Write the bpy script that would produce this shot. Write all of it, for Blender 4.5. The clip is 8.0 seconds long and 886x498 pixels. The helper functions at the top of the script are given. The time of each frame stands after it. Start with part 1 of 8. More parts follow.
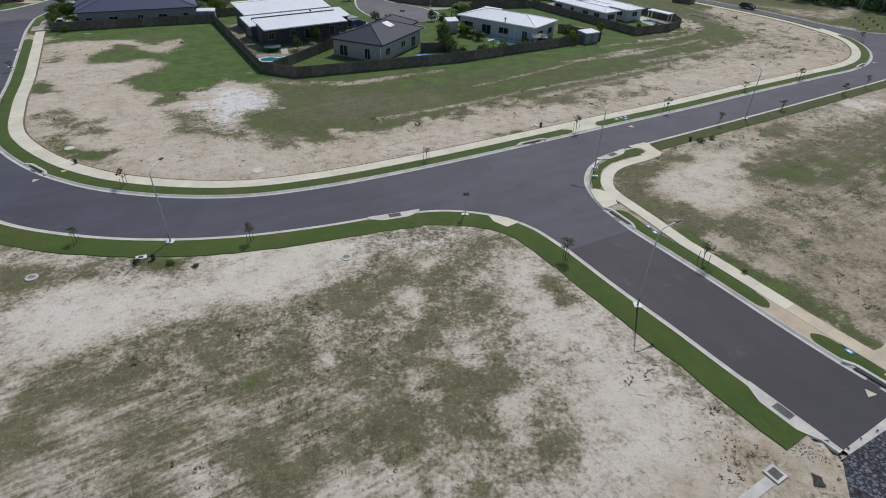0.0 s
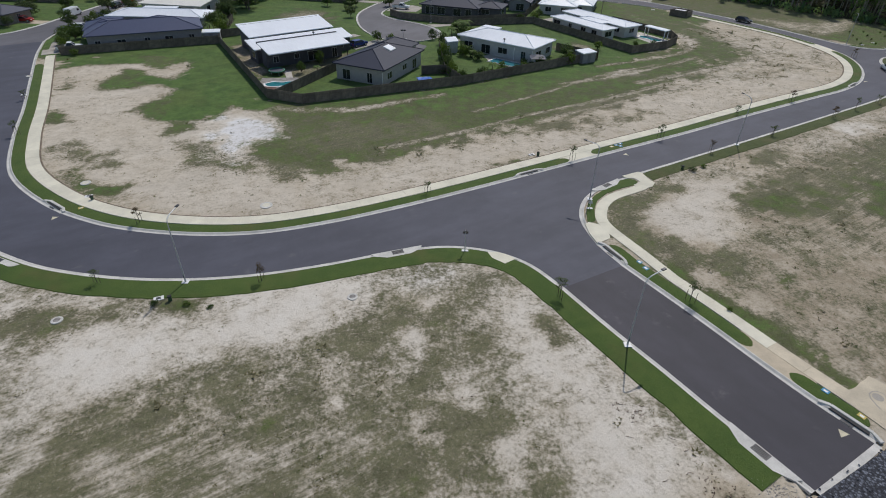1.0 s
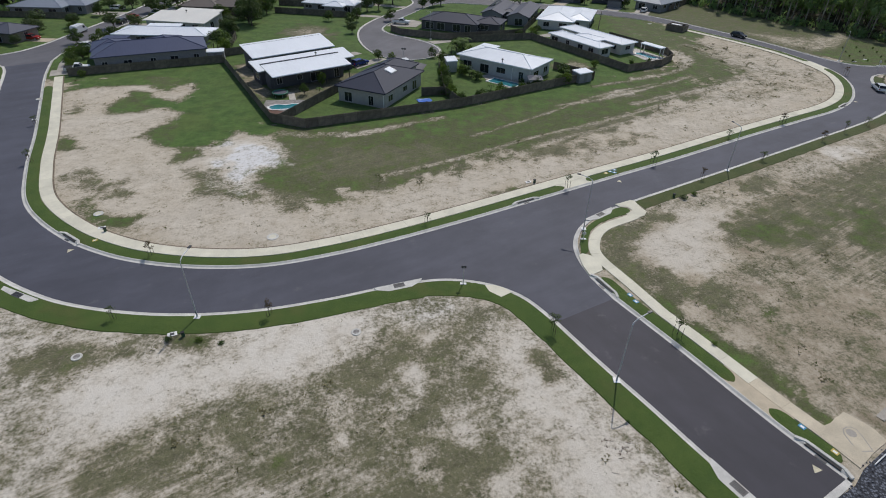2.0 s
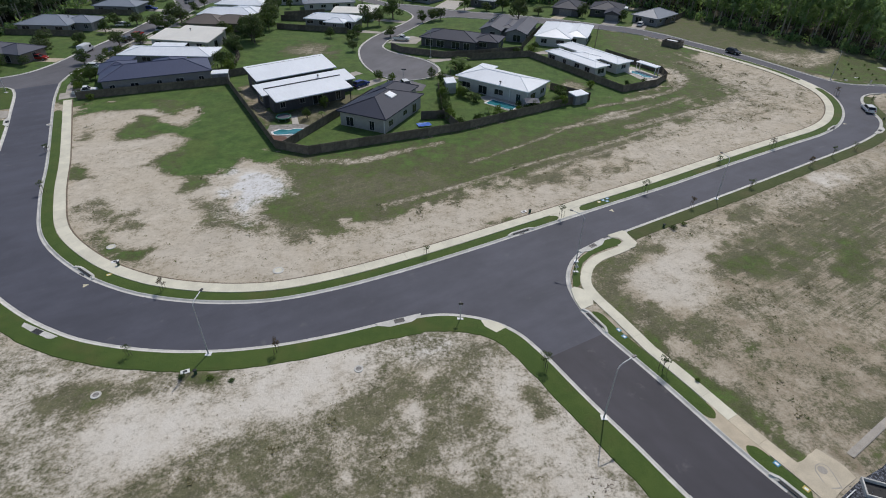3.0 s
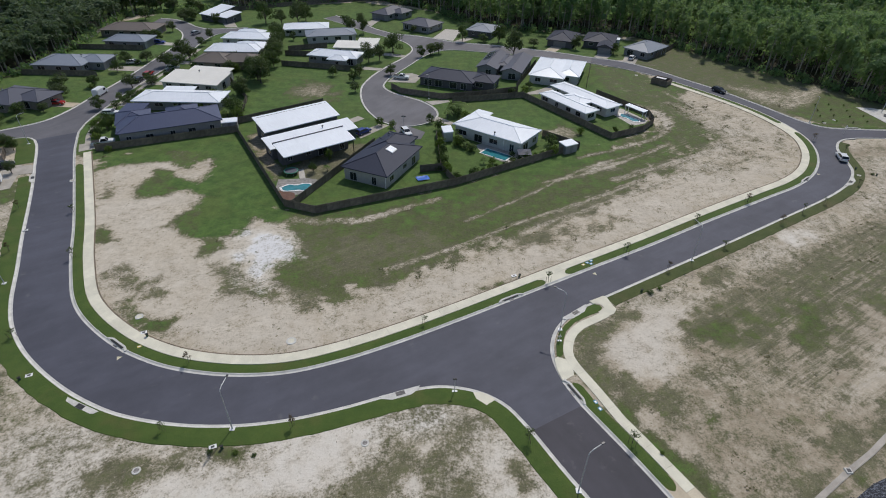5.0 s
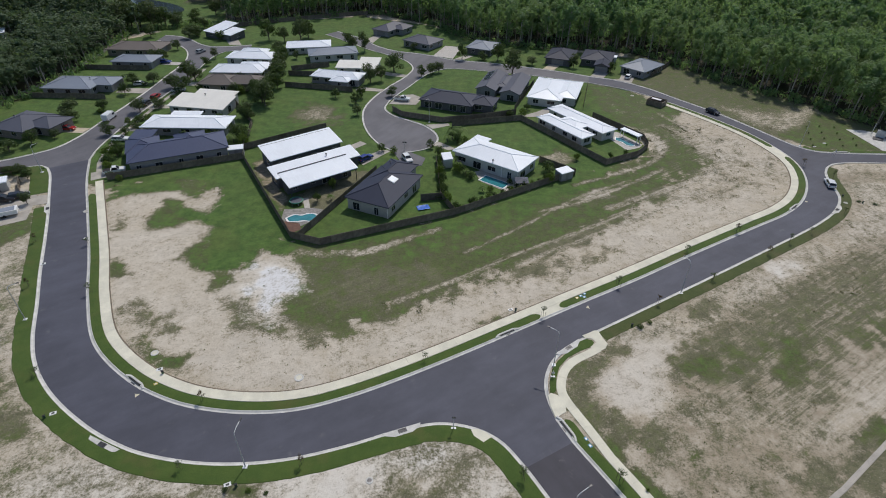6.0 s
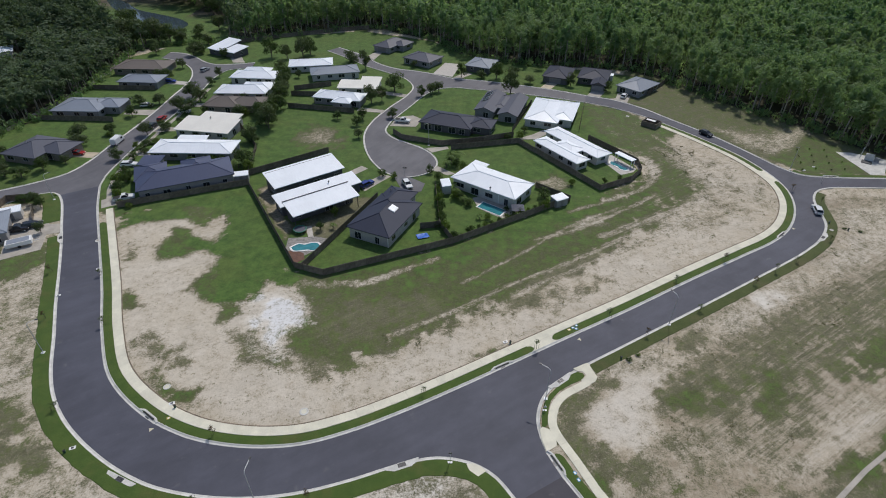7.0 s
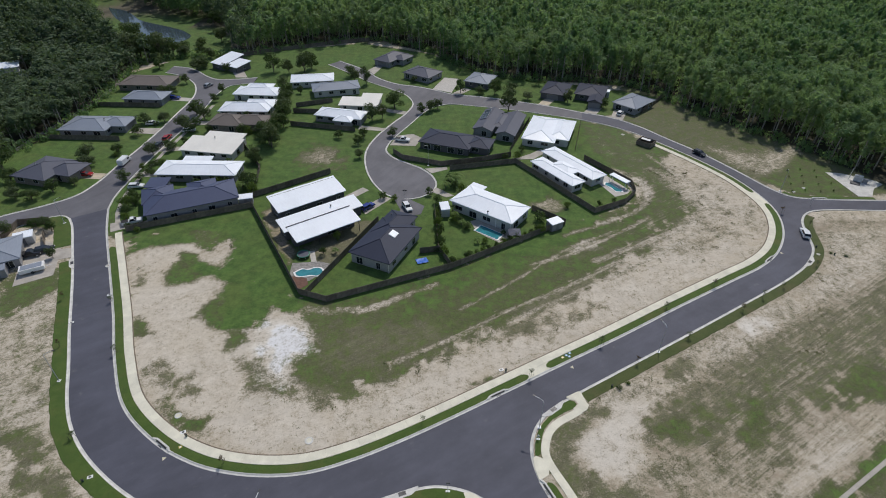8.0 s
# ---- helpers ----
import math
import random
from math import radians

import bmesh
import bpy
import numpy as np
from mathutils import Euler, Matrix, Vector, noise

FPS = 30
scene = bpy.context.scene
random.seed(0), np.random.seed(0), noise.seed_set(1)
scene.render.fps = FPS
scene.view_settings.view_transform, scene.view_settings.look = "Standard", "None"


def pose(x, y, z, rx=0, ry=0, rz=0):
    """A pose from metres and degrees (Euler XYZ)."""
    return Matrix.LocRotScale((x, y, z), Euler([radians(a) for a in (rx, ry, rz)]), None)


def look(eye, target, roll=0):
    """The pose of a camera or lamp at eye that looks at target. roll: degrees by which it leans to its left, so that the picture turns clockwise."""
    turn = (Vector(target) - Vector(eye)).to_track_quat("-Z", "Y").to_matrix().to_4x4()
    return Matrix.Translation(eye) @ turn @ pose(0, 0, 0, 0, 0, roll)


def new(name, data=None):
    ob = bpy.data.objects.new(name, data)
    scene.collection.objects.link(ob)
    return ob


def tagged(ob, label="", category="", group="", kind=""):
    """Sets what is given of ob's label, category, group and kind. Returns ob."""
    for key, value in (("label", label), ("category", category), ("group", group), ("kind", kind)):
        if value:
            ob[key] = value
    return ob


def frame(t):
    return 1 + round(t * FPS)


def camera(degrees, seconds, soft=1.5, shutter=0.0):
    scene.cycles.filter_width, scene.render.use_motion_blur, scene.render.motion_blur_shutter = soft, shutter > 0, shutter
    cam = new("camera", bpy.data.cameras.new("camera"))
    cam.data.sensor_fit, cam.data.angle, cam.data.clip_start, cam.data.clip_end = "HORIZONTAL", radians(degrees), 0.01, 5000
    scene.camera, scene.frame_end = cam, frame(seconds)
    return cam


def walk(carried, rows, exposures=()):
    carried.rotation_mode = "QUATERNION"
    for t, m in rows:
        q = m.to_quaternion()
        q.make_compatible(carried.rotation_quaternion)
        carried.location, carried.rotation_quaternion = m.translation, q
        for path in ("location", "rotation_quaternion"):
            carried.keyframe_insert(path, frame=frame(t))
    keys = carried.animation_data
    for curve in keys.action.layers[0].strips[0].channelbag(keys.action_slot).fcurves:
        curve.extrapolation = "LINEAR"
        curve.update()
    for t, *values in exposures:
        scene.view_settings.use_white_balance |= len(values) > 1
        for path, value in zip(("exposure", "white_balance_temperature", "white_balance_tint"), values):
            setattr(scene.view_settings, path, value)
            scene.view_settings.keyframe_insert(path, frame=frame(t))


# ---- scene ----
# The camera rises almost straight up over the end of the new road, looking ahead and down.
cam = camera(78.5, 8.0, soft=1.0)
PATH = [
    (0, (0.000, 0.000, 28.560), (-0.011, 41.293, 0.366), 1.74),
    (0.5, (0.012, 0.036, 30.712), (-0.087, 41.300, 2.476), 1.63),
    (1, (-0.017, 0.001, 33.362), (-0.184, 41.189, 5.016), 1.33),
    (1.5, (-0.035, -0.026, 35.672), (-0.207, 41.123, 7.268), 1.27),
    (3, (0.270, 0.095, 43.647), (-0.004, 41.095, 15.030), 1.08),
    (3.5, (0.365, -0.063, 46.702), (0.097, 40.871, 17.992), 1.00),
    (4, (0.477, -0.036, 50.132), (0.220, 40.818, 21.307), 1.00),
    (4.5, (0.607, 0.087, 53.606), (0.339, 40.868, 24.678), 0.98),
    (6, (0.853, 0.689, 65.468), (0.436, 41.248, 36.232), 0.67),
    (6.5, (1.181, 0.894, 69.542), (0.693, 41.362, 40.181), 0.59),
    (7, (1.473, 1.207, 73.795), (0.916, 41.624, 44.364), 0.49),
    (7.5, (1.557, 1.496, 77.794), (1.018, 41.813, 48.225), 0.46),
    (8, (1.716, 1.855, 81.941), (1.155, 42.064, 52.226), 0.48),
]
walk(cam, [(t, look(eye, target, roll)) for t, eye, target, roll in PATH], exposures=[(0, -0.62), (3, -0.57), (8, -0.5)])

# ---------------------------------------------------------------- light
SUN_AZ, SUN_EL = radians(18), radians(52)
world = bpy.data.worlds.new("world")
scene.world = world
world.use_nodes = True
wn = world.node_tree
sky = wn.nodes.new("ShaderNodeTexSky")
sky.sky_type = "NISHITA"
sky.sun_disc = False
sky.sun_elevation, sky.sun_rotation = SUN_EL, SUN_AZ
wn.nodes["Background"].inputs["Strength"].default_value = 0.13
wn.links.new(sky.outputs[0], wn.nodes["Background"].inputs["Color"])
sun = new("sun", bpy.data.lights.new("sun", "SUN"))
sun.data.energy, sun.data.angle, sun.data.color = 3.5, radians(0.53), (1.0, 0.95, 0.875)
sun.matrix_world = look((300 * math.sin(SUN_AZ) * math.cos(SUN_EL), 300 * math.cos(SUN_AZ) * math.cos(SUN_EL), 300 * math.sin(SUN_EL)), (0, 0, 0))


# ---------------------------------------------------------------- materials
def nodes_of(name, rough=0.8, metal=0.0):
    m = bpy.data.materials.new(name)
    m.use_nodes = True
    nt = m.node_tree
    b = nt.nodes["Principled BSDF"]
    b.inputs["Roughness"].default_value, b.inputs["Metallic"].default_value = rough, metal
    return m, nt, b


def n_noise(nt, scale, detail=4, rough=0.6, stretch=None, space="Object"):
    tc = nt.nodes.new("ShaderNodeTexCoord")
    tx = nt.nodes.new("ShaderNodeTexNoise")
    tx.inputs["Scale"].default_value, tx.inputs["Detail"].default_value, tx.inputs["Roughness"].default_value = scale, detail, rough
    if stretch:
        mp = nt.nodes.new("ShaderNodeMapping")
        mp.vector_type = "TEXTURE"
        mp.inputs["Rotation"].default_value = (0, 0, radians(stretch[2]))
        mp.inputs["Scale"].default_value = (stretch[0], stretch[1], 1)
        nt.links.new(tc.outputs[space], mp.inputs[0])
        nt.links.new(mp.outputs[0], tx.inputs["Vector"])
    else:
        nt.links.new(tc.outputs[space], tx.inputs["Vector"])
    return tx.outputs["Fac"]


def n_range(nt, value, a, b, c=0.0, d=1.0, smooth=True):
    r = nt.nodes.new("ShaderNodeMapRange")
    r.interpolation_type = "SMOOTHSTEP" if smooth else "LINEAR"
    for k, v in zip((1, 2, 3, 4), (a, b, c, d)):
        r.inputs[k].default_value = v
    nt.links.new(value, r.inputs[0])
    return r.outputs[0]


def n_mix(nt, fac, a, b, mode="MIX"):
    x = nt.nodes.new("ShaderNodeMix")
    x.data_type, x.blend_type = "RGBA", mode
    for sock, v in ((x.inputs[0], fac), (x.inputs[6], a), (x.inputs[7], b)):
        if isinstance(v, (int, float)):
            sock.default_value = v
        elif isinstance(v, tuple):
            sock.default_value = (*v, 1)
        else:
            nt.links.new(v, sock)
    return x.outputs[2]


def n_math(nt, op, a, b=0.0):
    x = nt.nodes.new("ShaderNodeMath")
    x.operation = op
    for sock, v in ((x.inputs[0], a), (x.inputs[1], b)):
        if isinstance(v, (int, float)):
            sock.default_value = v
        else:
            nt.links.new(v, sock)
    return x.outputs[0]


def n_attr(nt, name):
    a = nt.nodes.new("ShaderNodeAttribute")
    a.attribute_name = name
    return a.outputs["Fac"]


def n_bump(nt, b, height, strength, dist):
    u = nt.nodes.new("ShaderNodeBump")
    u.inputs["Strength"].default_value, u.inputs["Distance"].default_value = strength, dist
    nt.links.new(height, u.inputs["Height"])
    nt.links.new(u.outputs[0], b.inputs["Normal"])


def plain(name, col, rough=0.7, metal=0.0, vary=0.15, scale=1.5, fine=25.0, bump=0.0, per_object=0.0):
    """A painted, cast or moulded surface: broad stains, fine grain, and an optional tint for each piece."""
    m, nt, b = nodes_of(name, rough, metal)
    broad = n_range(nt, n_noise(nt, scale, 5), 0.3, 0.7, 1 - vary, 1 + vary)
    grain = n_range(nt, n_noise(nt, fine, 3), 0.25, 0.75, 1 - vary * 0.6, 1 + vary * 0.6)
    f = n_math(nt, "MULTIPLY", broad, grain)
    if per_object:
        oi = nt.nodes.new("ShaderNodeObjectInfo")
        f = n_math(nt, "MULTIPLY", f, n_range(nt, oi.outputs["Random"], 0, 1, 1 - per_object, 1 + per_object, False))
    g = nt.nodes.new("ShaderNodeCombineColor")
    for k in range(3):
        nt.links.new(f, g.inputs[k])
    nt.links.new(n_mix(nt, 1.0, col, g.outputs[0], "MULTIPLY"), b.inputs["Base Color"])
    if bump:
        n_bump(nt, b, n_noise(nt, fine, 4), 0.6, bump)
    return m


def asphalt(name, col, seam, worn=0.35):
    m, nt, b = nodes_of(name, 0.75)
    broad = n_range(nt, n_noise(nt, 0.09, 6, 0.65), 0.3, 0.7, 0.84, 1.16)
    streak = n_range(nt, n_noise(nt, 0.5, 4, 0.6, (4.0, 1.0, seam)), 0.35, 0.65, 0.93, 1.07)
    grain = n_range(nt, n_noise(nt, 14, 3, 0.8), 0.25, 0.75, 0.86, 1.14)
    f = n_math(nt, "MULTIPLY", n_math(nt, "MULTIPLY", broad, streak), grain)
    g = nt.nodes.new("ShaderNodeCombineColor")
    for k in range(3):
        nt.links.new(f, g.inputs[k])
    c = n_mix(nt, 1.0, col, g.outputs[0], "MULTIPLY")
    spot = n_range(nt, n_noise(nt, 0.33, 5, 0.7), 0.6, 0.76, 0, worn)
    c = n_mix(nt, spot, c, (0.2, 0.195, 0.19))
    nt.links.new(c, b.inputs["Base Color"])
    n_bump(nt, b, n_noise(nt, 30, 3), 0.5, 0.006)
    return m


def turf(name, a, c, dry):
    m, nt, b = nodes_of(name, 0.9)
    col = n_mix(nt, n_range(nt, n_noise(nt, 0.35, 5, 0.65), 0.35, 0.68), a, c)
    col = n_mix(nt, n_range(nt, n_noise(nt, 0.14, 4), 0.5, 0.7, 0, 0.65), col, dry)
    col = n_mix(nt, n_range(nt, n_noise(nt, 9, 4, 0.8), 0.3, 0.75, 0.0, 0.55), col, tuple(v * 0.45 for v in a))
    nt.links.new(col, b.inputs["Base Color"])
    n_bump(nt, b, n_noise(nt, 12, 5, 0.8), 0.9, 0.06)
    return m


def ground_material():
    m, nt, b = nodes_of("sand_and_grass", 0.95)
    big, mid, fine = n_noise(nt, 0.055, 7, 0.65), n_noise(nt, 0.34, 10, 0.8), n_noise(nt, 2.2, 8, 0.85)
    blot, speck, tuft = n_noise(nt, 0.9, 8, 0.75), n_noise(nt, 7.0, 4, 0.8), n_noise(nt, 3.6, 3, 0.6)
    rows = n_noise(nt, 0.55, 9, 0.8, (4.0, 0.8, 30))
    ruts = n_noise(nt, 0.9, 6, 0.75, (16.0, 0.9, 33))
    open_lot = n_range(nt, n_attr(nt, "lush"), 0.38, 0.66, 1.0, 0.1)
    sand = n_mix(nt, n_range(nt, big, 0.35, 0.65), (0.51, 0.435, 0.325), (0.54, 0.475, 0.38))
    sand = n_mix(nt, n_range(nt, mid, 0.48, 0.68, 0, 0.7), sand, (0.40, 0.328, 0.238))
    sand = n_mix(nt, n_range(nt, rows, 0.54, 0.74, 0, 0.3), sand, (0.37, 0.325, 0.26))
    sand = n_mix(nt, n_range(nt, blot, 0.46, 0.32, 0, 0.8), sand, (0.62, 0.555, 0.465))
    sand = n_mix(nt, n_range(nt, n_noise(nt, 0.21, 8, 0.7), 0.5, 0.62, 0, 0.7), sand, (0.62, 0.55, 0.45))
    sand = n_mix(nt, n_range(nt, fine, 0.58, 0.72, 0, 0.28), sand, (0.32, 0.275, 0.21))
    sand = n_mix(nt, n_range(nt, n_noise(nt, 0.13, 7, 0.72), 0.5, 0.66, 0, 0.5), sand, (0.40, 0.345, 0.265))
    brown = n_math(nt, "MULTIPLY", n_math(nt, "MAXIMUM", n_math(nt, "MULTIPLY", n_attr(nt, "pale"), -1.0), 0.0), n_range(nt, mid, 0.4, 0.62, 0.45, 1.0))
    sand = n_mix(nt, brown, sand, (0.27, 0.212, 0.145))
    furrow = n_math(nt, "MULTIPLY", n_attr(nt, "rows"), n_range(nt, n_noise(nt, 2.4, 6, 0.75, (16.0, 0.8, 33)), 0.44, 0.6, 0, 0.5))
    sand = n_mix(nt, furrow, sand, (0.255, 0.215, 0.16))
    pale = n_math(nt, "MULTIPLY", n_math(nt, "MAXIMUM", n_attr(nt, "pale"), 0.0), n_range(nt, mid, 0.42, 0.70, 1.0, 0.45))
    sand = n_mix(nt, pale, sand, (0.77, 0.725, 0.655))
    sand = n_mix(nt, n_math(nt, "MULTIPLY", pale, n_range(nt, n_attr(nt, "pale"), 0.75, 1.15, 0, 0.85)), sand, (0.76, 0.75, 0.745))
    sand = n_mix(nt, n_range(nt, speck, 0.68, 0.8, 0, 0.3), sand, (0.2, 0.165, 0.125))
    olive = n_mix(nt, n_range(nt, fine, 0.3, 0.7), (0.112, 0.112, 0.055), (0.185, 0.172, 0.103))
    olive = n_mix(nt, n_range(nt, mid, 0.5, 0.75, 0, 0.6), olive, (0.15, 0.135, 0.082))
    olive = n_mix(nt, n_range(nt, blot, 0.5, 0.7, 0, 0.6), olive, (0.078, 0.09, 0.036))
    olive = n_mix(nt, n_range(nt, n_noise(nt, 0.6, 9, 0.8), 0.5, 0.62, 0, 0.75), olive, (0.16, 0.15, 0.09))
    olive = n_mix(nt, n_range(nt, n_noise(nt, 3.4, 6, 0.8), 0.55, 0.64, 0, 0.75), olive, (0.34, 0.31, 0.235))
    green = n_mix(nt, n_range(nt, mid, 0.3, 0.7), (0.058, 0.123, 0.021), (0.094, 0.163, 0.032))
    green = n_mix(nt, n_range(nt, big, 0.42, 0.7, 0, 0.6), green, (0.092, 0.135, 0.03))
    green = n_mix(nt, n_range(nt, n_noise(nt, 0.09, 6, 0.7), 0.48, 0.64, 0, 0.55), green, (0.11, 0.15, 0.034))
    green = n_mix(nt, n_range(nt, fine, 0.42, 0.75, 0, 0.45), green, (0.04, 0.07, 0.014))
    lush = n_range(nt, n_math(nt, "ADD", n_attr(nt, "lush"), n_math(nt, "MULTIPLY", n_math(nt, "SUBTRACT", mid, 0.5), 1.3)), 0.2, 0.8)
    weed = n_mix(nt, n_range(nt, fine, 0.35, 0.65), (0.06, 0.084, 0.023), (0.116, 0.137, 0.044))
    weed = n_mix(nt, n_range(nt, blot, 0.42, 0.62, 0, 0.7), weed, (0.125, 0.128, 0.058))
    grass = n_mix(nt, n_range(nt, lush, 0.1, 0.55), olive, weed)
    grass = n_mix(nt, n_range(nt, lush, 0.55, 0.95), grass, green)
    grass = n_mix(nt, n_range(nt, speck, 0.34, 0.5, 0.5, 0.0), grass, (0.045, 0.047, 0.02))
    # the cover grows in clumps: the denser it is, the less sand is left between them
    clump = n_math(nt, "ADD", n_math(nt, "MULTIPLY", n_range(nt, mid, 0.33, 0.67, smooth=False), 0.2), n_math(nt, "MULTIPLY", n_range(nt, rows, 0.33, 0.67, smooth=False), 0.12))
    clump = n_math(nt, "ADD", clump, n_math(nt, "MULTIPLY", n_range(nt, blot, 0.32, 0.68, smooth=False), 0.34))
    clump = n_math(nt, "ADD", clump, n_math(nt, "MULTIPLY", n_range(nt, fine, 0.3, 0.7, smooth=False), 0.26))
    clump = n_math(nt, "ADD", clump, n_math(nt, "MULTIPLY", n_range(nt, tuft, 0.3, 0.7, smooth=False), 0.14))
    rutted = n_math(nt, "MULTIPLY", n_math(nt, "SUBTRACT", ruts, 0.5), open_lot)
    clump = n_math(nt, "ADD", clump, n_math(nt, "MULTIPLY", rutted, 0.32))
    # where machines have levelled the lot, the cover stands in long thin rows
    drill = n_math(nt, "ADD", n_range(nt, n_noise(nt, 1.3, 7, 0.75, (13.0, 0.9, 33)), 0.36, 0.64, 0.0, 0.55, smooth=False), n_math(nt, "MULTIPLY", clump, 0.45))
    stripe = n_mix(nt, n_attr(nt, "rows"), clump, drill)
    clump = n_range(nt, stripe, 0.0, 1.0, -0.55, 1.55, smooth=False)
    cover = n_math(nt, "SUBTRACT", n_math(nt, "ADD", n_math(nt, "MULTIPLY", n_attr(nt, "grass"), 1.45), clump), 1.225)
    worn = n_math(nt, "MULTIPLY", n_math(nt, "ADD", n_math(nt, "MULTIPLY", rutted, 0.8), 1.0), n_range(nt, mid, 0.35, 0.65, 0.8, 1.2))
    wc = nt.nodes.new("ShaderNodeCombineColor")
    for k in range(3):
        nt.links.new(worn, wc.inputs[k])
    grass = n_mix(nt, 1.0, grass, wc.outputs[0], "MULTIPLY")
    sand = n_mix(nt, n_range(nt, cover, -0.6, -0.05, 0, 0.5), sand, (0.295, 0.25, 0.175))
    col = n_mix(nt, n_range(nt, cover, -0.3, 0.34), sand, grass)
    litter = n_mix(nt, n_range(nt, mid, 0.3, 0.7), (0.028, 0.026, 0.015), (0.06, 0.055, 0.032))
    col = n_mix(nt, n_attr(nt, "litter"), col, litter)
    nt.links.new(col, b.inputs["Base Color"])
    n_bump(nt, b, n_math(nt, "ADD", n_math(nt, "MULTIPLY", mid, 0.6), n_math(nt, "MULTIPLY", fine, 0.4)), 0.9, 0.2)
    return m


def leaf_material(name, a, c, thin=0.4, tinted=False):
    """Leaves that let some of the sun through."""
    m, nt, b = nodes_of(name, 0.6)
    gi = nt.nodes.new("ShaderNodeNewGeometry")
    col = n_mix(nt, gi.outputs["Random Per Island"], a, c)
    col = n_mix(nt, n_range(nt, n_noise(nt, 0.05, 5, 0.6), 0.4, 0.65, 0, 0.6), col, tuple(v * 0.72 for v in a))
    if tinted:  # each tree of a wood has its own hue
        t = n_attr(nt, "tint")
        col = n_mix(nt, n_range(nt, t, 0.55, 1.1, 0, 0.7), col, (0.22, 0.3, 0.15))
        col = n_mix(nt, n_range(nt, t, 0.45, 0.0, 0, 0.8), col, (0.12, 0.215, 0.105))
    nt.links.new(col, b.inputs["Base Color"])
    b.inputs["Specular IOR Level"].default_value = 0.2
    tr, mx = nt.nodes.new("ShaderNodeBsdfTranslucent"), nt.nodes.new("ShaderNodeMixShader")
    nt.links.new(n_mix(nt, 1.0, col, (1.25, 1.3, 0.8), "MULTIPLY"), tr.inputs["Color"])
    mx.inputs[0].default_value = thin
    nt.links.new(b.outputs[0], mx.inputs[1])
    nt.links.new(tr.outputs[0], mx.inputs[2])
    nt.links.new(mx.outputs[0], nt.nodes["Material Output"].inputs["Surface"])
    return m


def roof_metal(name, col, rough=0.4):
    """Long-run sheet roofing: fine ribs and weathering."""
    m, nt, b = nodes_of(name, rough)
    b.inputs["Specular IOR Level"].default_value = 0.3
    f = n_range(nt, n_noise(nt, 0.25, 5, 0.65), 0.3, 0.7, 0.965, 1.03)
    rib = n_range(nt, n_noise(nt, 2.2, 2, 0.5, (0.2, 4, 0)), 0.3, 0.7, 0.94, 1.05)
    f = n_math(nt, "MULTIPLY", f, rib)
    g = nt.nodes.new("ShaderNodeCombineColor")
    for k in range(3):
        nt.links.new(f, g.inputs[k])
    nt.links.new(n_mix(nt, 1.0, col, g.outputs[0], "MULTIPLY"), b.inputs["Base Color"])
    return m


def gravel_material(name):
    """Crushed stone: every stone a shade of its own, with the shadow in the gaps painted dark."""
    m, nt, b = nodes_of(name, 0.85)
    tc, vo = nt.nodes.new("ShaderNodeTexCoord"), nt.nodes.new("ShaderNodeTexVoronoi")
    vo.inputs["Scale"].default_value = 5.5
    nt.links.new(tc.outputs["Object"], vo.inputs["Vector"])
    sep = nt.nodes.new("ShaderNodeSeparateColor")
    nt.links.new(vo.outputs["Color"], sep.inputs[0])
    col = n_mix(nt, n_range(nt, sep.outputs[0], 0.1, 0.95), (0.035, 0.038, 0.052), (0.17, 0.185, 0.225))
    # shadow between the stones, painted near black towards each cell edge
    col = n_mix(nt, n_range(nt, vo.outputs["Distance"], 0.38, 0.62, 0, 0.85), col, (0.012, 0.013, 0.018))
    nt.links.new(col, b.inputs["Base Color"])
    n_bump(nt, b, vo.outputs["Distance"], -1.0, 0.06)
    return m


def water_material(name, col):
    m, nt, b = nodes_of(name, 0.06)
    nt.links.new(n_mix(nt, n_range(nt, n_noise(nt, 0.9, 4), 0.3, 0.7), col, tuple(v * 0.75 for v in col)), b.inputs["Base Color"])
    n_bump(nt, b, n_noise(nt, 3.0, 3), 0.25, 0.03)
    return m


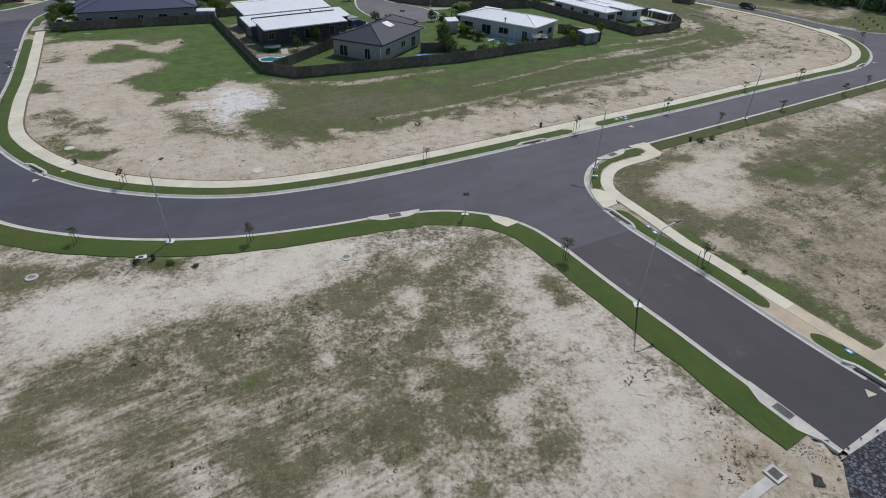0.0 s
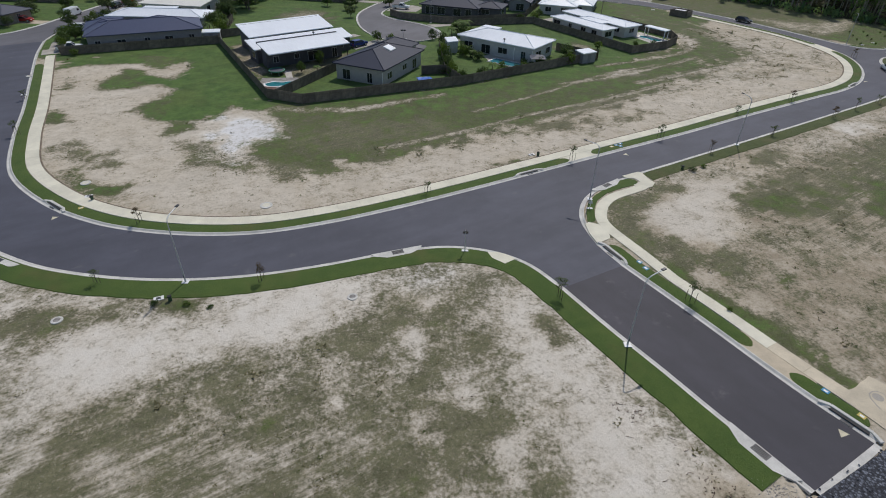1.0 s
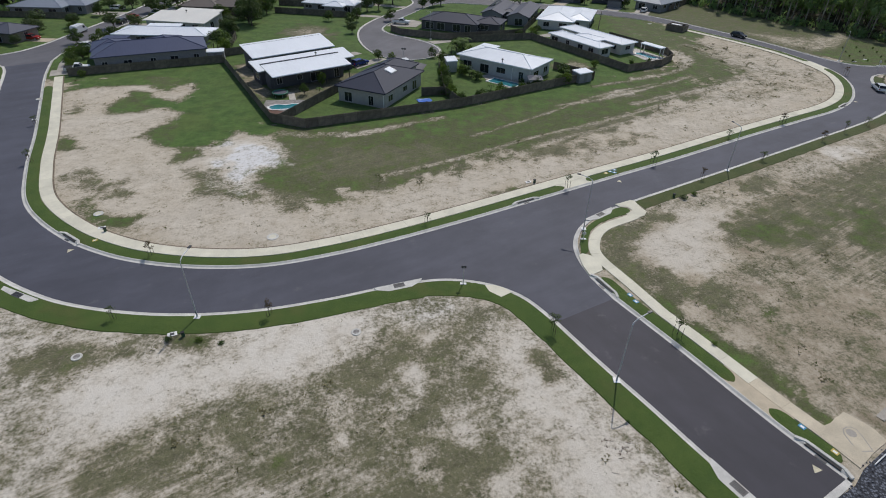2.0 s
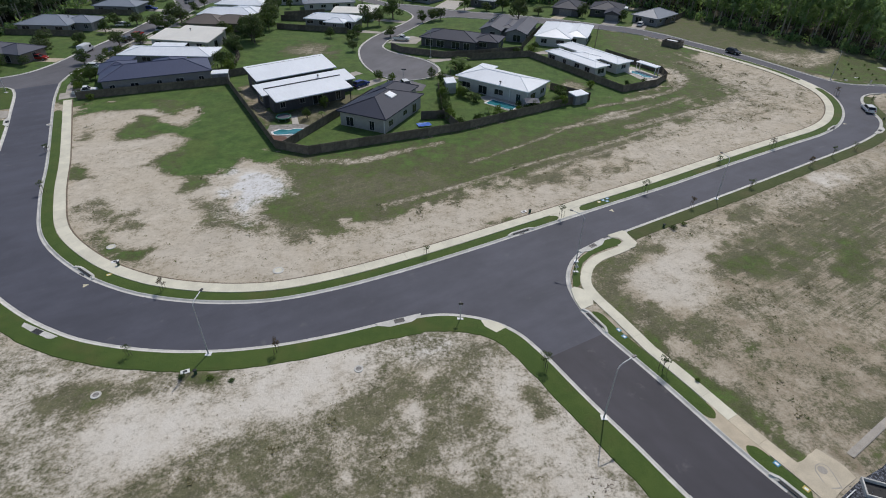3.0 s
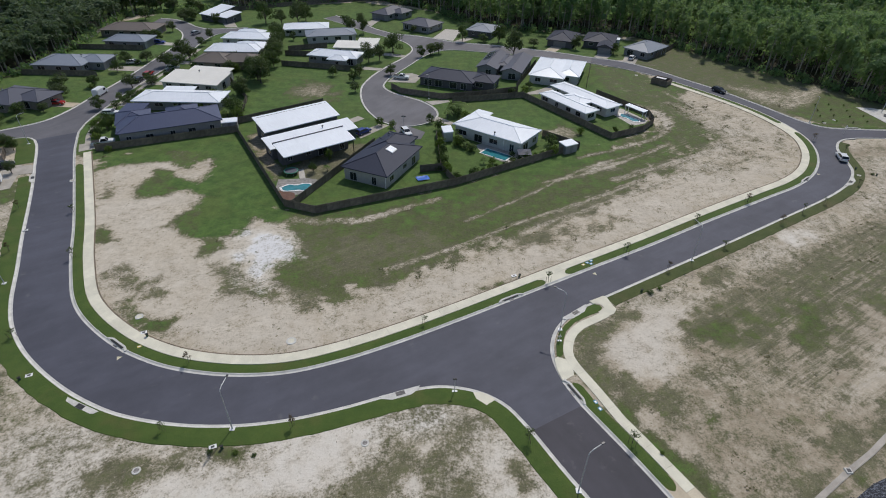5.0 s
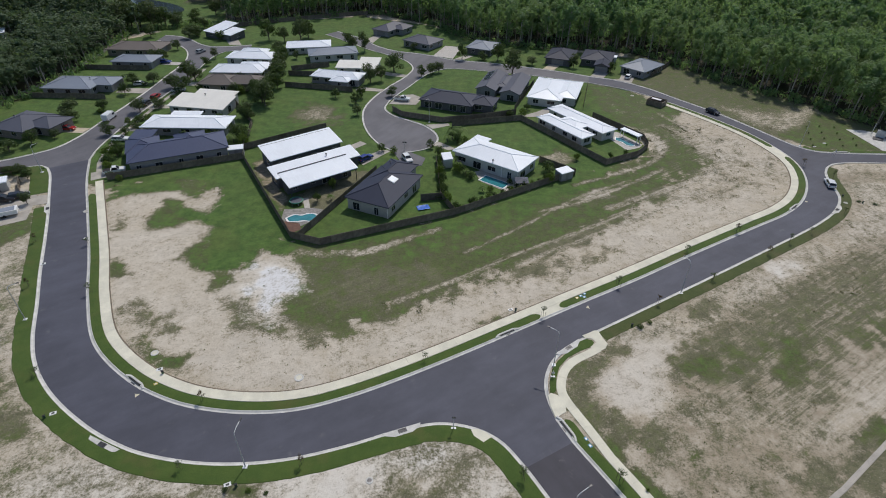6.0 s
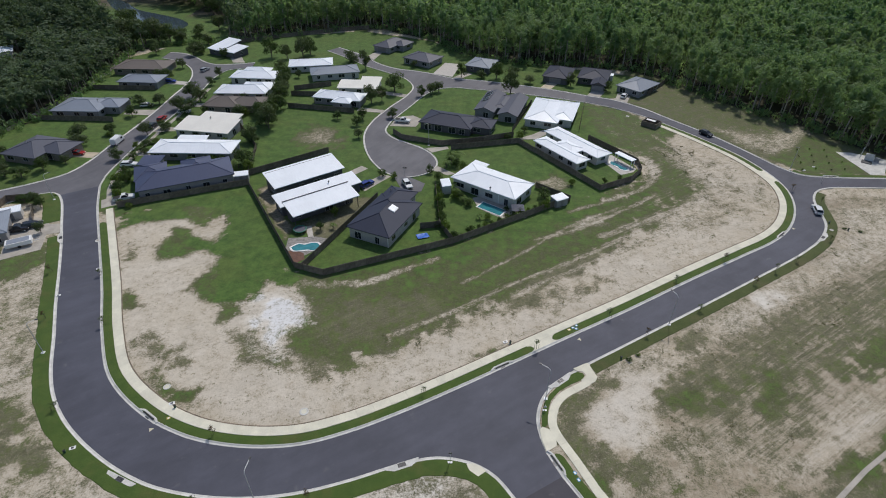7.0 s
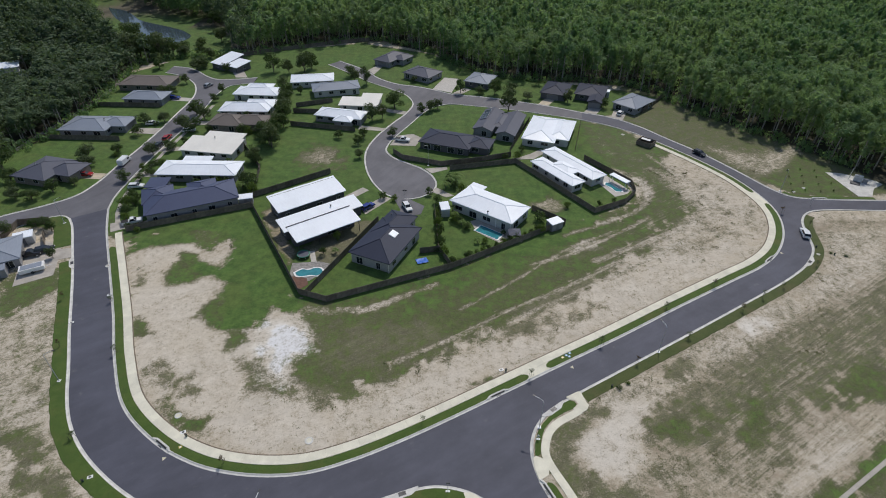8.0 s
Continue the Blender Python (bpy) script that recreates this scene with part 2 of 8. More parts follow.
MAT = {
    "asphalt": asphalt("weathered_asphalt", (0.074, 0.076, 0.101), 32),
    "asphalt_new": asphalt("new_asphalt", (0.05, 0.047, 0.06), -58),
    "asphalt_old": asphalt("older_asphalt", (0.125, 0.122, 0.136), 60, 0.6),
    "concrete": plain("kerb_concrete", (0.6, 0.585, 0.55), 0.85, vary=0.14, scale=0.6, fine=8),
    "path": plain("path_concrete", (0.71, 0.675, 0.55), 0.85, vary=0.08, scale=0.5, fine=10, per_object=0.05),
    "path_dusty": plain("dusty_path_concrete", (0.6, 0.525, 0.4), 0.85, vary=0.12, scale=0.5, fine=10, per_object=0.05),
    "tan": plain("tan_driveway_concrete", (0.53, 0.45, 0.335), 0.85, vary=0.12, scale=0.5, fine=10),
    "drive": plain("plain_driveway_concrete", (0.42, 0.385, 0.34), 0.85, vary=0.15, scale=0.4, fine=8),
    "ground": ground_material(),
    "turf": turf("verge_turf", (0.062, 0.112, 0.015), (0.088, 0.138, 0.022), (0.128, 0.122, 0.036)),
    "turf_dry": turf("drying_turf", (0.07, 0.094, 0.022), (0.096, 0.115, 0.032), (0.15, 0.12, 0.06)),
    "iron": plain("cast_iron", (0.10, 0.10, 0.105), 0.5, 0.6, 0.2),
    "galv": plain("galvanised_steel", (0.55, 0.56, 0.57), 0.5, 0.1, 0.1),
    "galv_dull": plain("dull_galvanised_steel", (0.45, 0.46, 0.47), 0.6, 0.0, 0.1),
    "white": plain("white_paint", (0.8, 0.8, 0.79), 0.5, vary=0.05),
    "blue": plain("blue_paint", (0.05, 0.28, 0.5), 0.5, vary=0.1),
    "yellow": plain("yellow_paint", (0.62, 0.48, 0.12), 0.5, vary=0.1),
    "mark": plain("cream_road_paint", (0.6, 0.55, 0.4), 0.7, vary=0.15),
    # tyres and other black parts; also paints the shade inside drain openings
    "dark": plain("dark_rubber_and_shade", (0.02, 0.02, 0.022), 0.7, vary=0.2),
    "soil": plain("bare_soil", (0.19, 0.15, 0.11), 0.95, vary=0.3, scale=0.8, fine=6, bump=0.05),
    "timber": plain("weathered_fence_timber", (0.18, 0.15, 0.12), 0.9, vary=0.25, scale=1.2, fine=18, per_object=0.22),
    "stake": plain("hardwood_stake", (0.16, 0.11, 0.08), 0.9, vary=0.2),
    "bark": plain("grey_bark", (0.13, 0.11, 0.09), 0.95, vary=0.35, scale=2, fine=12),
    "glass": plain("dark_window_glass", (0.02, 0.025, 0.03), 0.08, vary=0.1),
    "frame": plain("window_frame", (0.5, 0.5, 0.5), 0.5, vary=0.05),
    "roof_white": roof_metal("white_metal_roof", (0.89, 0.925, 0.975)),
    "roof_cream": roof_metal("cream_metal_roof", (0.82, 0.79, 0.72)),
    "roof_slate": roof_metal("slate_blue_metal_roof", (0.066, 0.080, 0.146), 0.55),
    "roof_char": roof_metal("charcoal_metal_roof", (0.030, 0.037, 0.066), 0.65),
    "roof_grey": roof_metal("grey_metal_roof", (0.255, 0.285, 0.34), 0.5),
    "roof_mid": roof_metal("dusty_grey_metal_roof", (0.10, 0.105, 0.135), 0.6),
    "roof_brown": roof_metal("brown_grey_tiled_roof", (0.17, 0.145, 0.13), 0.7),
    "wall_grey": plain("mid_grey_render", (0.27, 0.27, 0.28), 0.85, vary=0.08),
    "wall_pale": plain("pale_render", (0.55, 0.54, 0.52), 0.85, vary=0.07),
    "wall_dark": plain("dark_cladding", (0.10, 0.10, 0.11), 0.8, vary=0.1),
    "wall_brick": plain("grey_brown_brick", (0.25, 0.215, 0.19), 0.85, vary=0.15, fine=12),
    "wall_warm": plain("warm_grey_render", (0.40, 0.385, 0.37), 0.85, vary=0.08),
    "garage": plain("garage_door_paint", (0.2, 0.2, 0.21), 0.6, vary=0.06),
    "pool": water_material("pool_water", (0.05, 0.27, 0.31)),
    "pond": water_material("pond_water", (0.06, 0.085, 0.11)),
    "cobble": plain("grey_cobble_paving", (0.27, 0.255, 0.24), 0.85, vary=0.3, scale=1.5, fine=5),
    "paver": plain("pool_paving", (0.5, 0.47, 0.43), 0.8, vary=0.12),
    "deck": plain("reddish_deck", (0.14, 0.07, 0.05), 0.8, vary=0.2),
    "gravel": gravel_material("blue_metal_gravel"),
    "rubble": plain("dusty_broken_concrete", (0.5, 0.46, 0.41), 0.95, vary=0.3, fine=9),
    "leaf_a": leaf_material("eucalypt_leaf", (0.065, 0.095, 0.042), (0.12, 0.155, 0.07)),
    "leaf_b": leaf_material("deep_green_leaf", (0.05, 0.085, 0.028), (0.1, 0.145, 0.05)),
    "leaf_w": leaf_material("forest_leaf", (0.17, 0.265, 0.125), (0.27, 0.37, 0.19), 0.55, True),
    # darker west-wood species; its colour also carries shade over the far west
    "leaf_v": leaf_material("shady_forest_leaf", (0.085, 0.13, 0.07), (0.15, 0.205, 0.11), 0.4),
    "bark_pale": plain("paperbark", (0.34, 0.31, 0.27), 0.9, vary=0.35, scale=0.6, fine=6),
    "leaf_c": leaf_material("yellow_green_leaf", (0.08, 0.13, 0.022), (0.13, 0.19, 0.045)),
    "leaf_palm": leaf_material("palm_frond", (0.12, 0.19, 0.05), (0.2, 0.28, 0.09)),
    "leaf_d": leaf_material("reddish_leaf", (0.07, 0.05, 0.03), (0.11, 0.08, 0.05)),
    "tuft": leaf_material("scrub_grass", (0.15, 0.14, 0.075), (0.28, 0.25, 0.15), 0.4),
    "tuft_green": leaf_material("scrub_weed", (0.08, 0.105, 0.035), (0.14, 0.16, 0.06), 0.4),
    "pillar_green": plain("green_plastic", (0.04, 0.09, 0.05), 0.5, vary=0.1),
    "solar": plain("solar_glass", (0.02, 0.025, 0.05), 0.15, vary=0.1),
    "car_white": plain("white_car_paint", (0.75, 0.76, 0.77), 0.25, vary=0.03),
    "car_dark": plain("black_car_paint", (0.02, 0.022, 0.03), 0.25, vary=0.03),
    "car_blue": plain("blue_car_paint", (0.02, 0.04, 0.22), 0.25, vary=0.03),
    "car_red": plain("red_car_paint", (0.35, 0.03, 0.03), 0.25, vary=0.03),
    "car_silver": plain("silver_car_paint", (0.45, 0.46, 0.47), 0.3, 0.5, vary=0.03),
    "rim_green": plain("green_pad", (0.06, 0.24, 0.16), 0.6, vary=0.1),
    "tarp": plain("blue_tarpaulin", (0.02, 0.13, 0.55), 0.5, vary=0.1),
}


# ---------------------------------------------------------------- mesh helpers
def mesh_ob(name, verts, faces, mat, parent=None, label="", smooth=False, mats=None, index=None):
    me = bpy.data.meshes.new(name)
    me.from_pydata([tuple(map(float, v)) for v in verts], [], [tuple(map(int, f)) for f in faces])
    for m in mats or [mat]:
        me.materials.append(MAT[m])
    if index is not None:
        me.polygons.foreach_set("material_index", np.asarray(index, np.int32))
    if smooth:
        me.polygons.foreach_set("use_smooth", np.ones(len(me.polygons), bool))
    me.update()
    ob = new(name, me)
    if parent:
        ob.parent = parent
    if label:
        ob["label"] = label
    return ob


def part(name, bm, material, parent, label=""):
    """Links a bmesh as one mesh object under a thing or a part."""
    me = bpy.data.meshes.new(name)
    bm.to_mesh(me)
    bm.free()
    me.materials.append(MAT[material])
    ob = new(name, me)
    ob.parent = parent
    if label:
        ob["label"] = label
    return ob


def thing(name, label, category, m=None, group="", kind=""):
    ob = new(name)
    if m is not None:
        ob.matrix_world = m
    return tagged(ob, label, category, group, kind)


def add_box(bm, x0, x1, y0, y1, z0, z1, bevel=0.0, m=None):
    m = m or Matrix.Identity(4)
    vs = [bm.verts.new(m @ Vector((x, y, z))) for z in (z0, z1) for x, y in ((x0, y0), (x1, y0), (x1, y1), (x0, y1))]
    fs = [bm.faces.new([vs[i] for i in f]) for f in ((3, 2, 1, 0), (4, 5, 6, 7), (0, 1, 5, 4), (1, 2, 6, 5), (2, 3, 7, 6), (3, 0, 4, 7))]
    if bevel:
        bmesh.ops.bevel(bm, geom=list({e for f in fs for e in f.edges}), offset=bevel, segments=1, affect="EDGES")


def box_part(name, dims, material, parent, bevel=0.0, label=""):
    bm = bmesh.new()
    add_box(bm, *dims, bevel=bevel)
    return part(name, bm, material, parent, label)


def add_tube(bm, pts, radii, sides=8, caps=True):
    """A tube along points, tapering by its radii."""
    rings = []
    for i, (p, r) in enumerate(zip(pts, radii)):
        p = Vector(p)
        d = (Vector(pts[min(i + 1, len(pts) - 1)]) - Vector(pts[max(i - 1, 0)])).normalized()
        a = d.orthogonal().normalized() if abs(d.z) < 0.95 else Vector((1, 0, 0))
        a = (a - d * a.dot(d)).normalized()
        b = d.cross(a)
        rings.append([bm.verts.new(p + r * (math.cos(k * math.tau / sides) * a + math.sin(k * math.tau / sides) * b)) for k in range(sides)])
    for q, w in zip(rings, rings[1:]):
        for k in range(sides):
            bm.faces.new((q[k], q[(k + 1) % sides], w[(k + 1) % sides], w[k]))
    if caps:
        bm.faces.new(rings[0][::-1])
        bm.faces.new(rings[-1])


def tube_part(name, pts, radii, material, parent, sides=8, label=""):
    bm = bmesh.new()
    add_tube(bm, pts, radii, sides)
    return part(name, bm, material, parent, label)


def spline(pts, step=1.0):
    """A smooth line through plan points, evenly spaced."""
    p = np.array(pts, float)
    p = np.vstack([2 * p[0] - p[1], p, 2 * p[-1] - p[-2]])
    out = []
    for a, b, c, d in zip(p, p[1:], p[2:], p[3:]):
        ta, tb, tc = (max(np.linalg.norm(v), 1e-6) ** 0.5 for v in (b - a, c - b, d - c))
        m1 = (b - a) / ta - (c - a) / (ta + tb) + (c - b) / tb
        m2 = (c - b) / tb - (d - b) / (tb + tc) + (d - c) / tc
        m1, m2 = m1 * tb, m2 * tb
        for u in np.linspace(0, 1, 24, endpoint=False):
            out.append((2 * u**3 - 3 * u**2 + 1) * b + (u**3 - 2 * u**2 + u) * m1 + (-2 * u**3 + 3 * u**2) * c + (u**3 - u**2) * m2)
    out = np.array(out + [p[-2]])
    s = np.r_[0, np.cumsum(np.linalg.norm(np.diff(out, axis=0), axis=1))]
    n = max(2, int(round(s[-1] / step)) + 1)
    at = np.linspace(0, s[-1], n)
    return np.c_[np.interp(at, s, out[:, 0]), np.interp(at, s, out[:, 1])]


def normals(line):
    d = np.gradient(line, axis=0)
    d /= np.linalg.norm(d, axis=1, keepdims=True) + 1e-9
    return np.c_[-d[:, 1], d[:, 0]]


def offset(line, d):
    return line + normals(line) * np.reshape(d, (-1, 1) if np.ndim(d) else ())


def sweep(name, line, profile, material, parent=None, label="", side=1):
    """A strip along a plan line; profile rows: sideways metres, height."""
    n, k = len(line), len(profile)
    nor = normals(line) * side
    v = [(*(line[i] + nor[i] * o), z) for i in range(n) for o, z in profile]
    f = []
    for i in range(n - 1):
        for j in range(k - 1):
            q = (i * k + j, (i + 1) * k + j, (i + 1) * k + j + 1, i * k + j + 1)
            f.append(q if side < 0 else q[::-1])
    return mesh_ob(name, v, f, material, parent, label)


def stretch_of(line, a, b):
    """The part of a line between its nearest points to a and b."""
    i, j = (int(np.argmin(np.linalg.norm(line - np.array(q), axis=1))) for q in (a, b))
    return line[min(i, j) : max(i, j) + 1]


def slab(name, outline, z0, z1, material, parent=None, label=""):
    """A flat slab of any outline (anticlockwise), with sides."""
    p = np.array(outline, float)
    if np.sum(p[:, 0] * np.roll(p[:, 1], -1) - p[:, 1] * np.roll(p[:, 0], -1)) < 0:
        p = p[::-1]
    n = len(p)
    v = [(*q, z1) for q in p] + [(*q, z0) for q in p]
    f = [tuple(range(n))] + [(n + i, n + (i + 1) % n, (i + 1) % n, i) for i in range(n)]
    return mesh_ob(name, v, f, material, parent, label)


def inside(px, py, poly):
    r = np.zeros(px.shape, bool)
    q = np.asarray(poly, float)
    for (xa, ya), (xb, yb) in zip(q, np.roll(q, -1, axis=0)):
        hit = (ya > py) != (yb > py)
        with np.errstate(divide="ignore", invalid="ignore"):
            r ^= hit & (px < (xb - xa) * (py - ya) / (yb - ya) + xa)
    return r


def edge_distance(px, py, poly, closed=True):
    q = np.asarray(poly, float)
    best = np.full(px.shape, 1e9)
    pairs = zip(q, np.roll(q, -1, axis=0)) if closed else zip(q[:-1], q[1:])
    for a, b in pairs:
        d = b - a
        u = np.clip(((px - a[0]) * d[0] + (py - a[1]) * d[1]) / (d @ d + 1e-9), 0, 1)
        best = np.minimum(best, (px - a[0] - u * d[0]) ** 2 + (py - a[1] - u * d[1]) ** 2)
    return np.sqrt(best)


# ---------------------------------------------------------------- plan of the roads: lines of the gutters
INNER = spline([(-94.3, 129), (-89.2, 118.4), (-80.1, 102.3), (-70.85, 86.0), (-64.1, 73.3), (-57.15, 62.8), (-48.0, 55.5), (-41.0, 52.1), (-35.7, 50.6), (-28.2, 49.85), (-20.8, 50.55),
                (-13.7, 53.0), (-6.3, 56.6), (2.8, 61.7), (13.2, 67.9), (25, 75), (38, 82.7), (52.9, 92), (69.5, 102), (78.4, 107.4), (84.6, 112.7), (89.4, 119.2),
                (92.6, 126), (94.2, 133.1), (93.8, 140.5), (90.3, 152.3), (83.8, 163.9), (76.2, 174.8), (69, 183.8), (60.5, 191), (51, 196.3)], 0.9)
OUTER = spline([(-101.8, 124.0), (-99.4, 121.0), (-96.8, 116.8), (-93.2, 110.5), (-89, 103.3), (-83.3, 92.9), (-77.2, 81.4), (-72.2, 72.5), (-67.7, 64.2), (-64.2, 59.1), (-60, 54.7), (-55.3, 51), (-49, 47.1), (-44.1, 44.8),
                (-40, 43.4), (-32.6, 42.2), (-25.5, 42.2), (-19, 43.2), (-12.4, 45.2), (-5.5, 47.8), (0.2, 49.1), (5.4, 48.3), (8.9, 46.2), (11.9, 42.3)], 0.9)
S_LEFT = spline([(11.9, 42.3), (15.3, 36.6), (18.4, 31.8), (21.1, 27.4), (25.1, 21.1)], 0.9)
S_RIGHT = spline([(31.6, 25.0), (29.3, 28.3), (27.2, 31.7), (23.3, 38.5), (18.6, 46.2)], 0.9)
CORNER = spline([(18.6, 46.2), (16.8, 50.4), (16.0, 55.6), (17.2, 60), (20.1, 63.8), (24.8, 67.2), (33.2, 72.4), (49.7, 82.5), (65.3, 92.2), (83.7, 104), (90.6, 109.8),
                 (94.8, 115.6), (96.6, 122), (98.3, 127.8), (101.4, 132.2), (105.2, 134.2), (125.9, 134.9), (240, 137)], 0.9)
EAST = spline([(240, 141), (128.8, 139.9), (108.2, 140.3), (102.6, 141.3), (98.9, 144.9), (92.3, 157.5), (85.8, 169.2), (77.8, 180.3), (70.6, 190.6), (62.2, 198.4), (52.3, 202.9)], 0.9)
LOOP = np.vstack([INNER, EAST[::-1], CORNER[::-1][:-1], S_RIGHT[-1:], OUTER[::-1]])
SPUR = np.vstack([S_LEFT, S_RIGHT])
WEST_L = spline([(-190, 60), (-150, 94), (-121.2, 123.9), (-113, 129.6), (-106.8, 135.6), (-104.6, 143), (-103.9, 155), (-102.9, 168), (-102.4, 180), (-102.5, 197), (-102.5, 209.5), (-104, 219), (-109.1, 230.1), (-117.7, 238.6), (-127, 243)], 0.9)
WEST_R = spline([(-94.3, 129), (-95.7, 135.3), (-96.2, 146), (-96.1, 162), (-95.0, 182), (-94.5, 203.1), (-94.9, 218.4), (-92.4, 227.5), (-84, 231)], 0.9)
WEST_B = spline([(-101.8, 124.0), (-104.3, 125.3), (-107.3, 124.7), (-111, 122.0), (-117, 115.5), (-147, 84), (-186, 50)], 0.9)
WEST_T = spline([(-84, 237.5), (-93, 235), (-100.7, 234.5), (-106.5, 238), (-112, 243.5), (-119, 249), (-127, 251)], 0.9)
WEST = np.vstack([WEST_R, WEST_T, WEST_L[::-1], WEST_B[::-1]])
NORTH_N = spline([(52.3, 202.9), (42.1, 208), (24.8, 214.6), (13.5, 218), (1.9, 220.6), (-5.3, 225), (-12.6, 228.6), (-22.5, 232), (-31, 239), (-38, 249), (-52, 262)], 0.9)
NORTH_S = spline([(51, 196.3), (40.9, 200.2), (32.5, 203), (19.7, 206.6), (8.7, 209.0), (1.2, 210.2), (-4.9, 207.2), (-9.3, 200.6), (-13.4, 190.4), (-17.3, 181.0),
                  (-19.6, 174.4), (-20.2, 167.8), (-17.3, 162.7), (-12.4, 158.9), (-7.3, 155), (-3.7, 149.7), (-2.8, 144.5), (-5.2, 139.6), (-10.8, 137),
                  (-16.3, 139), (-20.9, 145.2), (-24.6, 154.5), (-26.4, 166.4), (-24.6, 177.4), (-20.0, 189.6), (-15.2, 200.4), (-13.4, 210), (-17.4, 220), (-25.5, 227.4),
                  (-34, 234.4), (-43, 244.2), (-56, 257)], 0.9)
NORTH = np.vstack([NORTH_N, NORTH_S[::-1]])
NETWORK = (LOOP, SPUR, WEST, NORTH)

FOREST = [(131, 158), (121, 175), (111, 186), (98, 203), (89, 220), (76, 233), (40, 239), (22, 243), (5, 255), (-8, 276), (-42, 298), (-57, 292), (-84, 280), (-101, 270), (-125, 266),
          (-142, 254), (-143, 240), (-138, 200), (-139, 172), (-145, 157), (-160, 142), (-210, 100), (-460, 40), (-460, 640), (520, 640), (520, 144), (250, 145), (136, 146)]
POND = [(-215, 362), (-200, 354), (-179, 331), (-164, 322), (-147, 311), (-138, 299), (-140, 289), (-150, 282), (-164, 290), (-182, 318), (-200, 340)]
CLEARINGS = [POND, [(-240, 388), (-210, 388), (-196, 364), (-176, 344), (-155, 336), (-134, 322), (-116, 300), (-110, 280), (-107, 262), (-126, 258), (-146, 258), (-166, 272), (-188, 300), (-208, 332), (-226, 360)]]
LOTS = [(-85, 122), (-60, 128), (-33, 94), (-26, 91), (3, 104.5), (33, 125), (43, 130), (57, 141), (53, 155), (50, 195), (66, 203), (90, 219), (40, 239), (22, 243), (5, 255),
        (-8, 274), (-45, 291), (-125, 266), (-143, 240), (-145, 150), (-118, 118)]
COVER = []


def cover(outline, grass, lush, pale, soft=None):
    """A patch of ground: how densely plants cover it, how green they are, how pale the sand is, and the width of its edge."""
    COVER.append((outline, grass, lush, pale, soft or (4.0 if outline[0][1] > 64 else 2.2)))


cover([(-81.6, 114.5), (-52.8, 131), (-32, 94), (-29, 90), (-34.5, 88.5), (-36.9, 89.9), (-36.6, 87.2), (-39.2, 84), (-42.5, 82.4), (-46.1, 82.6), (-49.1, 83.3), (-51.6, 86.8), (-52.4, 90.1), (-49.2, 91.6), (-51.7, 93.2), (-50.1, 95.2),
              (-52.2, 98.9), (-56.4, 99.2), (-58.4, 96.3), (-62.9, 97.1), (-64.3, 99), (-63.9, 102.6), (-62.4, 107.5), (-59, 106.4), (-54.2, 104.4), (-52.8, 110.8), (-55.5, 113.9), (-58.9, 109.8), (-62.7, 112.2), (-70.6, 111), (-77.2, 108.5)], 1.15, 0.95, 0, 2.2)
cover([(-81.4, 113.3), (-72, 96.1), (-66.2, 84.8), (-58.3, 70.8), (-52.7, 63), (-52.2, 63.1), (-57.5, 70.9), (-63.2, 81), (-69.6, 92.6), (-73.4, 100.1)], 0.7, 0.5, 0, 0.8)
cover([(-29, 90), (2, 102), (33, 122), (43, 127), (56, 138), (61, 150), (47, 175), (50, 191), (63, 183), (69, 170), (73, 154), (77, 142), (72, 132), (54, 117), (36, 103), (21, 89), (10, 82), (3, 79), (-8, 72), (-18, 68), (-27, 68), (-30, 73), (-30, 79), (-22, 81)], 0.8, 0.52, 0)
cover([(-20, 88), (9, 100), (31, 114), (45, 125), (56, 136), (56, 130), (30, 107), (9, 88), (-9, 80), (-21, 81)], 1.05, 0.7, 0)
cover([(-27, 91.5), (2.5, 104.5), (33, 125), (43, 130.5), (41, 121.5), (12, 98), (-20, 85)], 1.15, 0.75, 0, 1.2)
cover([(-84, 119.5), (-54.5, 131), (-53.5, 127), (-82, 114.5)], 1.15, 0.85, 0, 1.0)
cover([(-93, 127), (-89, 117), (-82, 114), (-80, 119), (-86, 127)], 1.1, 0.7, 0, 1.0)
cover([(-35.5, 112), (-33, 117), (-24.4, 123.9), (-21.6, 119.9), (-26.2, 112.2), (-29.1, 108.6), (-30.9, 106.9)], 0.62, 0.2, -0.5, 1.5)
cover([(-31.0, 105.6), (-27.0, 105.4), (-18.8, 124.4), (-23.2, 125.2), (-27.0, 115.0)], 0.8, 0.25, -0.6, 1.0)
cover([(-50.8, 129.0), (-48.4, 130.2), (-42.0, 119.5), (-37.0, 110.2), (-37.4, 105.6), (-41.4, 111.4), (-46.2, 119.6)], 0.4, 0.25, -1.0, 1.0)
cover([(-48.3, 163.6), (-43.8, 170.2), (-35.2, 166), (-33.8, 155), (-44.9, 156)], 0.5, 0.25, -0.2, 5.0)
cover([(25, 135.6), (31.2, 138.9), (34.6, 134.3), (31.6, 130.4), (26.3, 132)], 0.45, 0.35, 0.2, 2.0)
cover([(71, 209), (89, 216), (98, 202), (111, 184), (120, 175), (107, 163), (98, 154), (90, 174), (76, 196)], 0.86, 0.45, 0)
cover([(88, 176), (102.4, 169.5), (119.6, 174.6), (118.1, 169), (109, 157), (98.7, 154), (93, 162)], 0.42, 0.3, 0.2, 4.5)
cover([(118, 169), (122, 159), (122, 141), (104, 142), (98, 152), (107, 157)], 1.2, 0.56, 0, 1.0)
